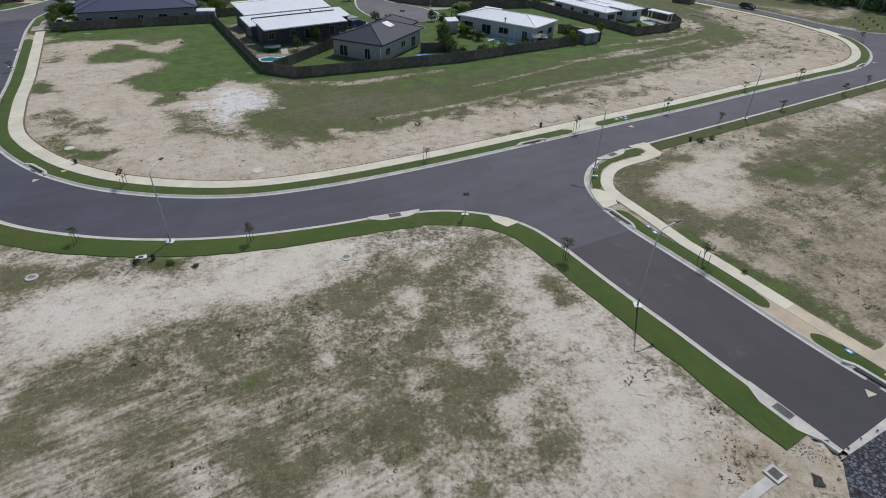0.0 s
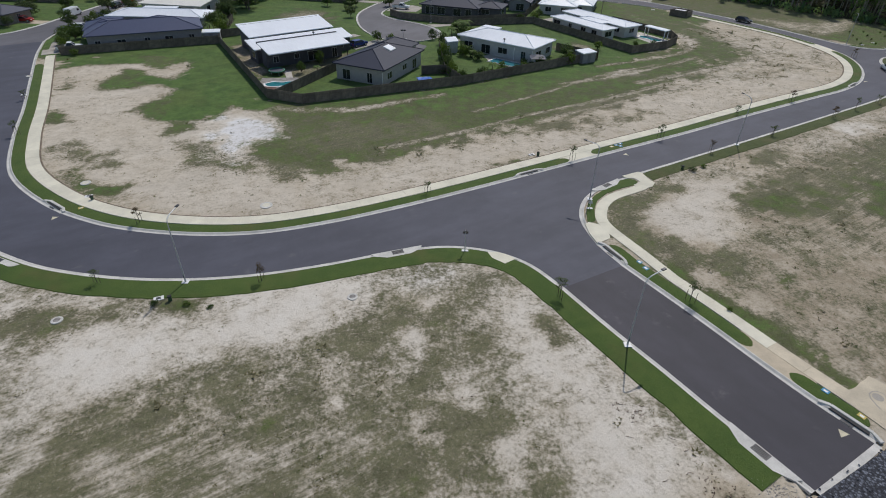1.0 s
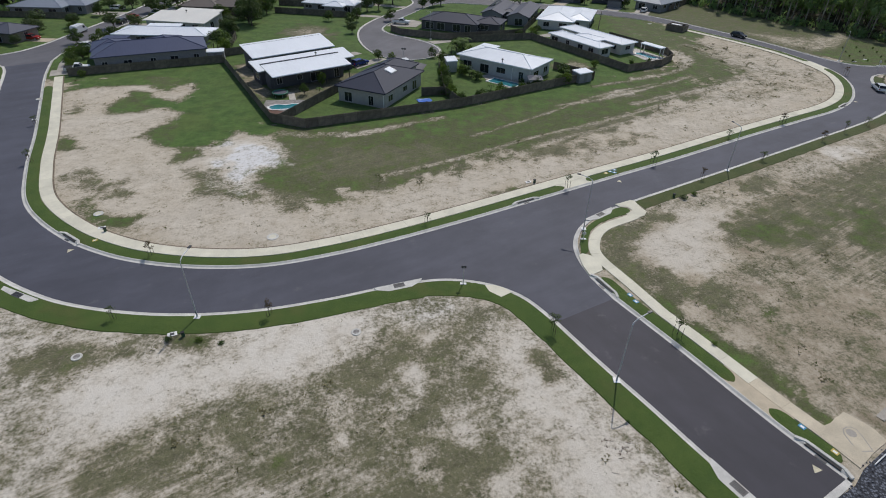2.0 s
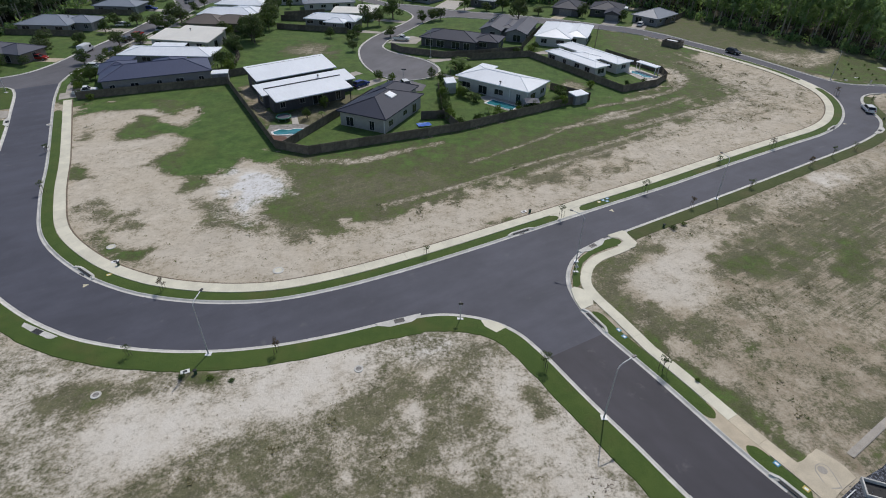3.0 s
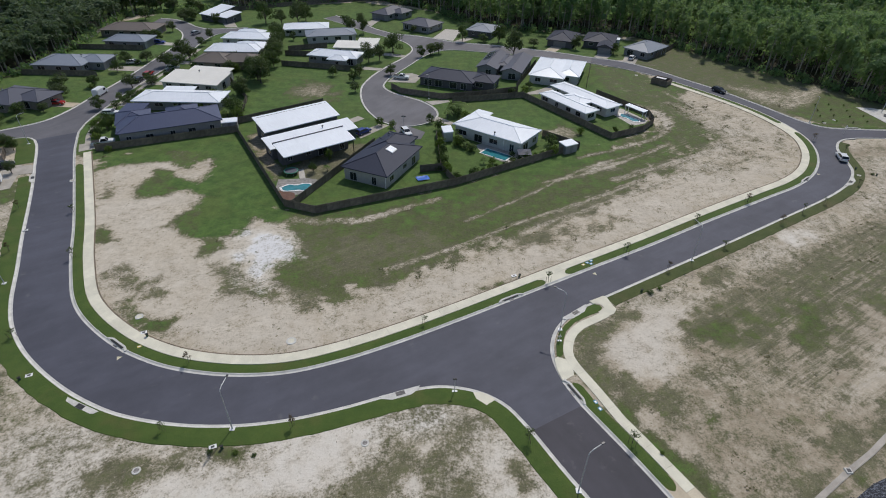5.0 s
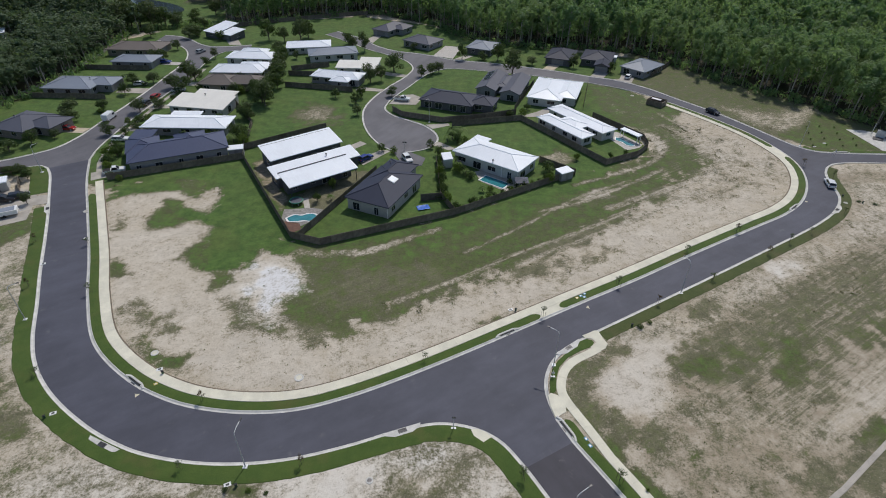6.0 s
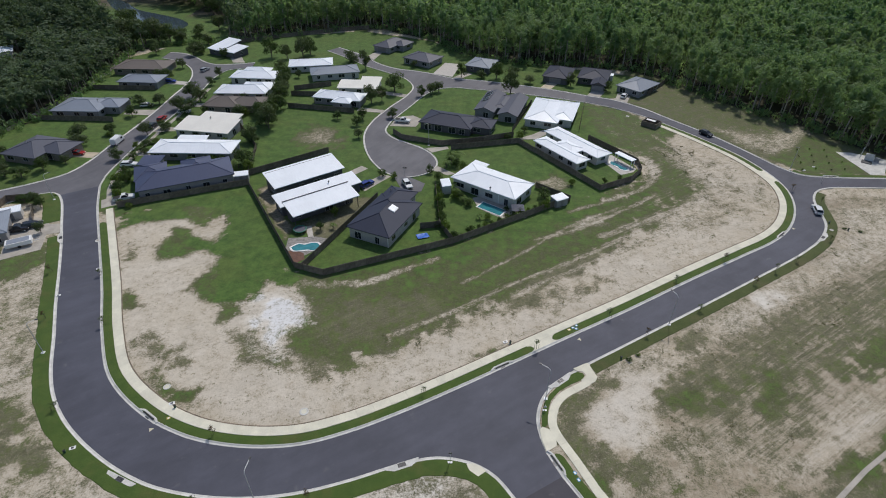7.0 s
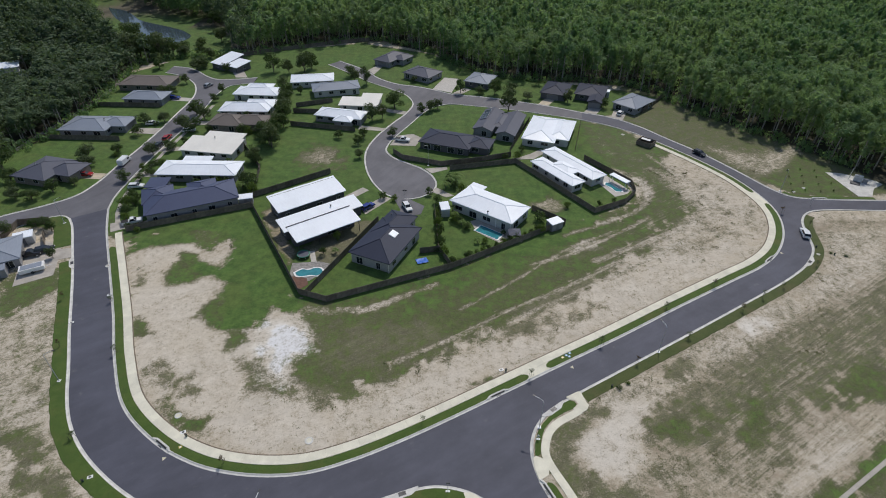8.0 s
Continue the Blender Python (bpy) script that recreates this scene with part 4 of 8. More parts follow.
def build_ground():
    """One sheet to the horizon, dipping under the roads; it carries the density and kind of its plant cover."""
    fine_x = np.r_[np.arange(-150, -60, 0.95), np.arange(-60, 80, 0.6), np.arange(80, 150.1, 0.95)]
    fine_y = np.r_[np.arange(4, 70, 0.5), np.arange(70, 130, 0.75), np.arange(130, 290.1, 1.0)]
    far = np.array([8, 20, 40, 80, 160, 320, 700, 1500, 3000.0])
    xs = np.r_[-150 - far[::-1], fine_x, 150 + far]
    ys = np.r_[4 - far[::-1], fine_y, 290 + far]
    gx, gy = np.meshgrid(xs, ys)
    low = np.zeros(gx.shape, bool)
    for poly in NETWORK:
        box = (gx > poly[:, 0].min() - 2) & (gx < poly[:, 0].max() + 2) & (gy > poly[:, 1].min() - 2) & (gy < poly[:, 1].max() + 2)
        bx, by = gx[box], gy[box]
        low[box] |= inside(bx, by, poly) | (edge_distance(bx, by, poly) < 0.5)
    wob = np.array([noise.noise((x * 0.045, y * 0.045, 3.1)) + 0.5 * noise.noise((x * 0.14, y * 0.14, 7.7)) for x, y in zip(gx.ravel(), gy.ravel())]).reshape(gx.shape)
    wob2 = np.array([noise.noise((x * 0.3, y * 0.3, 1.7)) + 0.6 * noise.noise((x * 0.8, y * 0.8, 5.3)) for x, y in zip(gx.ravel(), gy.ravel())]).reshape(gx.shape)
    gz = np.where(low, -0.25, 0.06 + 0.02 * wob + 0.015 * wob2)
    grass, lush, pale, rows = np.full(gx.shape, 0.22), np.full(gx.shape, 0.3), np.zeros(gx.shape), np.zeros(gx.shape)
    grass[gy < 20], lush[gy < 20] = 0.5, 0.2

    def lay(poly, g, l, p, soft):
        box = (gx > min(q[0] for q in poly) - 8) & (gx < max(q[0] for q in poly) + 8) & (gy > min(q[1] for q in poly) - 8) & (gy < max(q[1] for q in poly) + 8)
        bx, by = gx[box], gy[box]
        d = edge_distance(bx, by, poly) * np.where(inside(bx, by, poly), 1, -1) + wob[box] * soft * 0.6 + wob2[box] * soft * 1.0
        w = np.clip(d / soft * 0.5 + 0.5, 0, 1)
        w = w * w * (3 - 2 * w)
        for field, v in ((grass, g), (lush, l), (pale, p)):
            field[box] += (v - field[box]) * w

    lay([(-115, 108), (-88, 100), (-75, 74), (-62, 54), (-45, 42), (-100, 0), (-200, 60)], 0.36, 0.4, 0.15, 2)
    lay([(21, 56), (24, 62), (100, 128), (150, 132), (150, 10), (40, 28), (32, 35)], 0.38, 0.3, -0.68, 2)
    lay([(-50, 42), (0, 46), (10, 42), (24, 20), (20, 0), (-80, 0)], 0.36, 0.2, 0.65, 2)
    lay([(-66, 78), (-40, 58), (0, 66), (60, 104), (90, 130), (86, 150), (50, 190), (30, 120), (0, 90), (-50, 90), (-84, 115)], 0.21, 0.35, 0.12, 2)
    lay([(47, 196), (62, 190), (76, 171), (68, 158), (57, 150), (50, 165)], 0.82, 0.6, 0, 2)
    lay([(62, 204), (72, 186), (96, 152), (108, 143), (150, 143), (150, 190), (110, 230), (80, 240)], 0.9, 0.45, 0, 1.5)
    lay(LOTS, 1.22, 0.8, 0, 0.6)
    for patch in COVER:
        lay(*patch)
    grass += 0.28 * wob2 * np.clip(grass * (1.1 - grass) * 3.2, 0.08, 1)
    for line, wide in TRACKS:
        d = edge_distance(gx, gy, spline(line, 2.0), False)
        w = np.clip(1.6 - d / wide + 0.9 * wob2, 0, 1)
        for field, v in ((grass, 0.36), (lush, 0.3), (pale, 0.35)):
            field += (v - field) * w * 0.8
    for poly, v in ROWS:
        d = edge_distance(gx, gy, poly) * np.where(inside(gx, gy, poly), 1, -1)
        rows = np.maximum(rows, v * np.clip(d / 5 + 0.5 + 0.6 * wob, 0, 1))
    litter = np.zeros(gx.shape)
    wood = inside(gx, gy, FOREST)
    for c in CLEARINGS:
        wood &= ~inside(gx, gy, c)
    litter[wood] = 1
    grass[inside(gx, gy, CLEARINGS[1])] = 1
    lush[inside(gx, gy, CLEARINGS[1])] = 0.8
    ny, nx = gx.shape
    idx = np.arange(nx * ny).reshape(ny, nx)
    f = np.stack([idx[:-1, :-1], idx[:-1, 1:], idx[1:, 1:], idx[1:, :-1]], -1).reshape(-1, 4)
    me = bpy.data.meshes.new("ground")
    me.vertices.add(nx * ny)
    me.vertices.foreach_set("co", np.stack([gx, gy, gz], -1).ravel().astype(np.float32))
    me.loops.add(f.size)
    me.loops.foreach_set("vertex_index", f.ravel().astype(np.int32))
    me.polygons.add(len(f))
    me.polygons.foreach_set("loop_start", np.arange(0, f.size, 4, dtype=np.int32))
    me.update(calc_edges=True)
    for name, field in (("grass", grass), ("lush", lush), ("pale", pale), ("rows", rows), ("litter", litter)):
        me.attributes.new(name, "FLOAT", "POINT").data.foreach_set("value", field.ravel().astype(np.float32))
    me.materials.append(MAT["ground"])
    me.polygons.foreach_set("use_smooth", np.ones(len(f), bool))
    ob = new("ground", me)
    tagged(ob, "pale sandy building lots with patchy olive grass and green lawns", "ground", kind="structure")
    return gx, gy, grass, lush, low, wood


GX, GY, GRASS, LUSH, LOW, WOOD = build_ground()

# ---------------------------------------------------------------- roads, kerbs, verges and paths
for name, poly, mat, label in (("road", LOOP, "asphalt", "smooth dark grey asphalt residential road with a tee junction"), ("road", SPUR, "asphalt_new", "darker new asphalt stub road ending at gravel"),
                               ("road", WEST, "asphalt_old", "older grey asphalt street between houses"), ("road", NORTH, "asphalt_old", "older grey asphalt street with a round turning head")):
    ob = slab(name, poly, -0.2, 0.0, mat)
    tagged(ob, label, "road", kind="structure")

KERB = [(-0.02, -0.05), (-0.02, 0.006), (0.26, 0.0), (0.40, 0.085), (0.45, 0.118), (0.54, 0.125), (0.54, -0.1)]
KERB_OLD = [(-0.02, -0.05), (-0.02, 0.006), (0.30, 0.0), (0.36, 0.09), (0.40, 0.105), (0.50, 0.105), (0.50, -0.1)]
for line, side, prof in ((INNER, 1, KERB), (OUTER, -1, KERB), (S_LEFT, -1, KERB), (S_RIGHT, -1, KERB), (CORNER, -1, KERB), (EAST, -1, KERB_OLD), (WEST_R, -1, KERB_OLD), (WEST_L, 1, KERB_OLD),
                         (WEST_B, 1, KERB_OLD), (WEST_T, -1, KERB_OLD), (NORTH_N, -1, KERB_OLD), (NORTH_S, 1, KERB_OLD)):
    tagged(sweep("kerb", line, prof, "concrete", side=side), "pale concrete kerb and gutter along the asphalt", "kerb", kind="structure")


def verge(line, a, b, side, label="mown green turf verge behind the kerb", z=0.118, mat="turf", ragged=0.13):
    """A strip of turf; its far edge wanders where it meets bare ground."""
    if not ragged:
        line = spline(line, 0.3)
    nor = normals(line) * side
    v, f = [], []
    run = np.r_[0, np.cumsum(np.linalg.norm(np.diff(line, axis=0), axis=1))]
    wide, inner = b - a, a
    for i, (p, n) in enumerate(zip(line, nor)):
        near_end = 1.0 if ragged else min(1.0, min(run[i], run[-1] - run[i]) / (0.8 * wide) + 0.02)
        full = math.sqrt(max(0.0, 1 - (1 - near_end) ** 2))
        a, b = inner + wide * 0.45 * (1 - full), inner + wide * (1 - 0.55 * (1 - full))
        e = b + ragged * (noise.noise((p[0] * 0.55, p[1] * 0.55, 0.3)) + 0.7 * noise.noise((p[0] * 1.7, p[1] * 1.7, 2.3)))
        v += [(*(p + n * o), h) for o, h in ((a, 0.0), (a, z), ((a + e) / 2, z + 0.02), (e - 0.12, z), (e, 0.03))]
        if i:
            for j in range(4):
                q = (i * 5 - 5 + j, i * 5 + j, i * 5 + j + 1, i * 5 - 4 + j)
                f.append(q if side < 0 else q[::-1])
    return tagged(mesh_ob("verge", v, f, mat), label, "verge", kind="structure")


def footpath(line, a, b, side, label, length=3.0, z=0.135, dusty=0.0):
    """Concrete slabs cast one after another, with joints between."""
    ob = thing("footpath", label, "footpath", kind="structure")
    s = np.r_[0, np.cumsum(np.linalg.norm(np.diff(line, axis=0), axis=1))]
    n = max(1, int(s[-1] / length))
    nor = normals(line) * side
    for k in range(n):
        u = np.linspace(k / n * s[-1] + 0.008, (k + 1) / n * s[-1] - 0.008, 4)
        p = np.c_[np.interp(u, s, line[:, 0]), np.interp(u, s, line[:, 1])]
        q = np.c_[np.interp(u, s, nor[:, 0]), np.interp(u, s, nor[:, 1])]
        slab("slab", np.vstack([p + q * a, (p + q * b)[::-1]]), 0.02, z, "path_dusty" if p[:, 1].max() < dusty else "path", ob)
    return ob


V_IN = stretch_of(INNER, (-86.5, 117), (74, 178))
PATH_A, PATH_B = 2.15, 3.8
RAMPS = [((-84.5, 111), (18.3, 71.0)), ((21.6, 72.9), (93.9, 137.2)), ((93.2, 143.5), (74, 178))]
for a, b in RAMPS:
    verge(stretch_of(INNER, a, b), 0.54, PATH_A, 1, ragged=0.0)
footpath(V_IN, PATH_A, PATH_B, 1, "cream concrete footpath curving behind the turf verge")
tagged(sweep("soil_strip", V_IN, [(PATH_B, 0.02), (PATH_B + 0.02, 0.10), (PATH_B + 0.22, 0.11), (PATH_B + 0.26, 0.0)], "soil", side=1), "dark strip of damp soil along the footpath", "soil", kind="structure")
for a, b in (((18.3, 71.0), (21.6, 72.9)), ((93.9, 137.2), (93.2, 143.5))):
    p, q = np.array(a), np.array(b)
    d = (q - p) / np.linalg.norm(q - p) * 1.2
    tagged(sweep("ramp", stretch_of(INNER, p - d, q + d), [(0.5, 0.0), (0.5, 0.112), (PATH_A, 0.112), (PATH_A, 0.0)], "path", side=1), "cream concrete crossing ramp from footpath to kerb", "ramp", kind="structure")
verge(stretch_of(OUTER, (-101.6, 123.8), (-94.0, 111.6)), 0.54, 4.6, -1)
verge(stretch_of(WEST_B, (-102.4, 124.4), (-108.0, 124.3)), 0.5, 3.4, 1)
verge(np.vstack([stretch_of(OUTER, (-90.6, 106), (11.9, 42.3)), S_LEFT[1:-2]]), 0.54, 3.2, -1, ragged=0.2)
verge(stretch_of(CORNER, (26.8, 68.45), (101.0, 131.8)), 0.54, 2.75, -1, "drying olive turf verge beside the right-of-way kerb", mat="turf_dry")
verge(stretch_of(EAST, (126, 139.8), (100.5, 143)), 0.5, 2.0, -1)

# ---------------------------------------------------------------- paths, ramps and islands at the junction
S_PATH = np.vstack([offset(S_RIGHT[:-5], -2.78), spline([(21.1, 48.7), (20.0, 50.9), (19.0, 53.0), (18.4, 55.1), (18.75, 57.2), (19.65, 59.4), (21.4, 61.3), (23.7, 62.7), (25.9, 64.1)], 0.9)])
footpath(S_PATH, -0.6, 0.8, -1, "cream concrete footpath bending round the corner island, dusty tan at its end", z=0.131, dusty=37.0)
slab("ramp", [(25.2, 63.0), (27.2, 64.1), (27.8, 65.2), (27.3, 66.4), (26.9, 68.1), (26.4, 68.35), (23.9, 67.0), (24.3, 66.4), (25.4, 66.3), (25.9, 65.5), (25.3, 64.8), (24.8, 64.5)], 0.0, 0.136, "path")
tagged(bpy.data.objects["ramp.002"], "cream concrete crossing ramp turning to the kerb", "ramp", kind="structure")
tagged(slab("ramp", [(16.9, 50.2), (18.6, 51.3), (18.7, 52.6), (17.95, 54.2), (16.85, 54.7), (16.35, 54.2), (16.4, 52.4)], 0.0, 0.129, "path"), "cream concrete ramp beside the corner island", "ramp", kind="structure")
tagged(slab("ramp", [(4.6, 47.9), (5.0, 46.9), (6.3, 45.9), (7.5, 46.8), (7.9, 46.5), (6.6, 47.6), (5.6, 48.0)], 0.0, 0.147, "path"), "tan concrete pram ramp in the verge", "ramp", kind="structure")
tagged(slab("island", [(16.75, 54.8), (17.0, 56.9), (17.7, 59.3), (18.9, 61.2), (20.8, 63.2), (23.2, 65.6), (24.4, 66.2), (25.3, 66.0), (25.6, 65.4), (25.0, 64.5), (23.0, 63.5), (20.7, 62.0), (19.0, 60.0), (18.1, 57.6), (17.75, 55.2), (17.2, 54.6)], 0.0, 0.125, "turf"), "small turf island between kerb and footpath", "island", kind="structure")
RV = np.vstack([S_RIGHT, CORNER[1:6]])
verge(stretch_of(RV, (27.9, 31.2), (31.3, 25.5)), 0.54, 2.16, -1, ragged=0.0)
verge(stretch_of(RV, (26.4, 33.8), (17.3, 49.4)), 0.54, 2.16, -1, ragged=0.0)
tagged(sweep("driveway", stretch_of(RV, (28.9, 29.5), (25.2, 35.8)), [(0.5, 0.0), (0.5, 0.106), (2.19, 0.112), (2.19, 0.0)], "tan", side=-1), "tan concrete driveway apron between kerb and path", "driveway", kind="structure")
tagged(slab("concrete_pad", [(32.55, 29.9), (33.3, 30.2), (34.0, 30.75), (34.5, 31.0), (35.1, 31.45), (35.5, 31.1), (36.0, 30.5), (36.4, 30.1), (36.7, 29.6), (37.05, 28.5), (35.1, 27.3), (33.2, 25.9), (32.3, 27.6), (31.3, 29.2)], 0.0, 0.122, "path_dusty"), "broad dusty concrete pad at the end of the footpath", "concrete pad", kind="structure")
tagged(sweep("road_end_strip", np.array([(25.1, 21.1), (28.3, 23.0), (31.6, 25.0)]), [(0.0, -0.05), (0.0, 0.02), (-0.55, 0.03), (-0.55, -0.1)], "concrete", side=1), "pale concrete edge strip closing the stub road", "edge strip", kind="structure")


def gravel_bed():
    outline = [(24.6, 20.4), (31.9, 24.4), (33.4, 25.8), (37.1, 28.2), (40, 29.6), (44, 32.3), (47, 34.2), (50, 36), (60, 40), (60, 10), (30, 4), (24, 12), (23.2, 17)]
    tagged(slab("gravel_bed", outline, 0.0, 0.105, "gravel"), "dark blue-grey crushed stone bed past the road end", "gravel", kind="structure")
    rnd = np.random.RandomState(5)
    v, f = [], []
    for _ in range(6500):
        x, y = rnd.uniform(23, 60), rnd.uniform(8, 38)
        if not inside(np.array([x + rnd.normal(0, 0.45)]), np.array([y + rnd.normal(0, 0.3)]), outline)[0] or inside(np.array([x]), np.array([y]), SPUR)[0]:
            continue
        s = rnd.uniform(0.05, 0.13)
        k, a = len(v), rnd.uniform(0, 6.28)
        for dx, dy, dz in ((1, 0, 0), (0, 1, 0), (-1, 0, 0), (0, -1, 0), (rnd.uniform(-0.3, 0.3), rnd.uniform(-0.3, 0.3), 0.7)):
            j = rnd.uniform(0.6, 1.2)
            v.append((x + (dx * math.cos(a) - dy * math.sin(a)) * s * j, y + (dx * math.sin(a) + dy * math.cos(a)) * s * j, 0.10 + dz * s * j))
        f += [(k, k + 1, k + 4), (k + 1, k + 2, k + 4), (k + 2, k + 3, k + 4), (k + 3, k, k + 4)]
    tagged(mesh_ob("loose_stones", v, f, "gravel"), "loose dark crushed stones heaped at the road end", "stones", kind="stuff")


gravel_bed()


# ---------------------------------------------------------------- street furniture
def street_lamp(x, y, reach, group="street lamps"):
    """A tapered pole with a bent outreach arm; reach: plan offset of the lamp head."""
    ob = thing("street_lamp", "slim galvanised street lamp with an outreach arm on a white pad", "street lamp", pose(x, y, 0.12), group)
    box_part("footing", (-0.32, 0.32, -0.32, 0.32, 0, 0.06), "white", ob, 0.02, "white square concrete pad")
    tube_part("pole", [(0, 0, 0.05), (0, 0, 0.5), (0, 0, 3.5), (0, 0, 6.9)], [0.095, 0.07, 0.058, 0.045], "galv_dull", ob, 10)
    rx, ry = reach
    arm = tube_part("arm", [(0, 0, 6.85), (rx * 0.08, ry * 0.08, 7.15), (rx * 0.3, ry * 0.3, 7.35), (rx * 0.95, ry * 0.95, 7.5)], [0.055, 0.055, 0.05, 0.05], "white", ob, 8)
    bm = bmesh.new()
    add_box(bm, -0.12, 0.34, -0.13, 0.13, -0.05, 0.07, 0.03)
    bmesh.ops.transform(bm, matrix=Matrix.Translation((rx, ry, 7.52)) @ Matrix.Rotation(math.atan2(ry, rx), 4, "Z"), verts=bm.verts)
    part("lamp_head", bm, "iron", arm, "dark flat lamp head")
    tube_part("hatch", [(0, -0.09, 0.5), (0, -0.09, 0.8)], [0.035, 0.035], "iron", ob, 6)


for x, y, rx, ry in ((-25.3, 41.5, 0.3, 1.7), (16.05, 34.35, 1.5, 0.9), (18.1, 60.3, -1.5, 0.8), (44.5, 78.7, -0.8, 1.3), (-71.9, 68.4, 1.4, 0.7), (-101.9, 121.5, 1.2, 0.8), (100.5, 144.6, -1.3, -1.0), (-5.4, 157.4, -1.0, -1.2)):
    street_lamp(x, y, (rx, ry))


def sign_post(x, y, h, w, label, head="galv", pad=True):
    ob = thing("sign_post", label, "sign post", pose(x, y, 0.12))
    tube_part("post", [(0, 0, 0), (0, 0, h)], [0.045, 0.04], "galv", ob, 8)
    box_part("blade", (-w / 2, w / 2, -0.02, 0.02, h - 0.42, h - 0.12), head, ob, 0.008)
    box_part("blade", (-0.02, 0.02, -w * 0.45, w * 0.45, h - 0.1, h + 0.12), head, ob, 0.008)
    if pad:
        box_part("footing", (-0.36, -0.04, -0.18, 0.18, 0, 0.05), "white", ob, 0.02)
        box_part("footing", (0.04, 0.36, -0.18, 0.18, 0, 0.05), "white", ob, 0.02)


sign_post(2.15, 48.1, 2.6, 0.55, "dark street name sign post on white pads", "iron")
sign_post(17.6, 57.9, 1.1, 0.5, "low grey marker post on a white pad by the corner")
sign_post(-11.4, 137.6, 2.6, 1.2, "dark double sign board at the turning head", "iron", False)
sign_post(105.5, 137.0, 2.2, 0.6, "thin grey sign post in the corner island", "galv", False)


def manhole(x, y, r, label):
    ob = thing("manhole", label, "manhole", pose(x, y, 0.07), "manholes on the lots")
    tube_part("surround", [(0, 0, -0.05), (0, 0, 0.06), (0, 0, 0.075)], [r, r, r * 0.94], "concrete", ob, 24)
    tube_part("cover", [(0, 0, 0.05), (0, 0, 0.085)], [r * 0.62, r * 0.6], "path" if r > 0.61 else "cobble" if r == 0.5 else "drive", ob, 20)


for x, y, r, l in ((-46.2, 61.2, 0.62, "pale round concrete manhole in scrub grass"), (-21.75, 56.7, 0.75, "pale round concrete manhole in bare sand"), (-8.7, 39.9, 0.5, "round manhole with a white ring in sandy scrub"),
                   (-34.4, 35.6, 0.5, "round grey manhole among low grass"), (-80.8, 103.5, 0.6, "small pale round lid beside the footpath"), (63.2, 183.3, 0.6, "pale round lid on the green slope"),
                   (95.0, 113.0, 0.45, "small pale round lid near the bend")):
    manhole(x, y, r, l)


tk = thing("trench_cover", "round grey cover with a long tapering frame set in the pad", "manhole", pose(0, 0, 0.122))
slab("frame", [(33.75, 29.1), (33.95, 29.6), (34.4, 29.85), (34.85, 29.85), (35.15, 29.6), (35.25, 28.9), (35.25, 27.45), (33.9, 27.35), (33.8, 28.3)], 0.0, 0.008, "drive", tk)
slab("infill", [(33.85, 29.1), (34.03, 29.53), (34.43, 29.76), (34.82, 29.76), (35.07, 29.55), (35.16, 28.9), (35.15, 27.55), (34.0, 27.45), (33.9, 28.3)], 0.0, 0.012, "path_dusty", tk)
tube_part("cover", [(34.45, 29.2, 0.0), (34.45, 29.2, 0.018)], [0.42, 0.41], "drive", tk, 22)
hw = thing("culvert_pit", "open concrete culvert pit with a pale rim beside the gravel", "drain", pose(37.3, 28.45, 0.06, 0, 0, -18))
for d in ((0.0, 5.0, -0.14, 0.0), (0.0, 0.14, -1.7, -0.14), (0.0, 5.0, -1.84, -1.7), (4.86, 5.0, -1.7, -0.14)):
    box_part("rim", (*d, -0.02, 0.42), "concrete", hw, 0.02)
# floor coloured dark to paint in the shade at the pit bottom
box_part("floor_slab", (0.14, 4.86, -1.7, -0.14, 0.0, 0.06), "dark", hw)
rod = thing("marker_rod", "white plastic marker rod lying on the crushed stone", "marker rod", pose(0, 0, 0.2))
tube_part("rod", [(34.5, 26.2, 0.0), (36.2, 27.3, 0.02)], [0.05, 0.05], "white", rod, 8)


def gully(x, y, rz, label="steel gully grate in a widened concrete kerb apron", apron=True):
    """A drain grate in the gutter with its apron reaching into the verge; local x runs along the kerb, y into the verge."""
    ob = thing("gully_grate", label, "drain", pose(x, y, 0.0, 0, 0, rz), "gully grates")
    if apron:
        slab("apron", [(-2.8, 0.03), (2.8, 0.03), (2.5, 0.56), (1.3, 1.12), (-1.3, 1.12), (-2.5, 0.56)], -0.02, 0.131, "concrete", ob)
    bm = bmesh.new()
    add_box(bm, -0.62, 0.62, 0.12, 0.2, 0.12, 0.15)
    add_box(bm, -0.62, 0.62, 0.72, 0.8, 0.12, 0.15)
    add_box(bm, -0.62, -0.54, 0.2, 0.72, 0.12, 0.15)
    add_box(bm, 0.54, 0.62, 0.2, 0.72, 0.12, 0.15)
    part("grate_frame", bm, "iron", ob)
    for k in range(9):
        box_part("bar", (-0.52 + k * 0.12, -0.46 + k * 0.12, 0.2, 0.72, 0.125, 0.145), "iron", ob)
    # solid dark block paints the shade of the hollow below the bars
    box_part("pit", (-0.55, 0.55, 0.19, 0.73, 0.11, 0.134), "dark", ob)


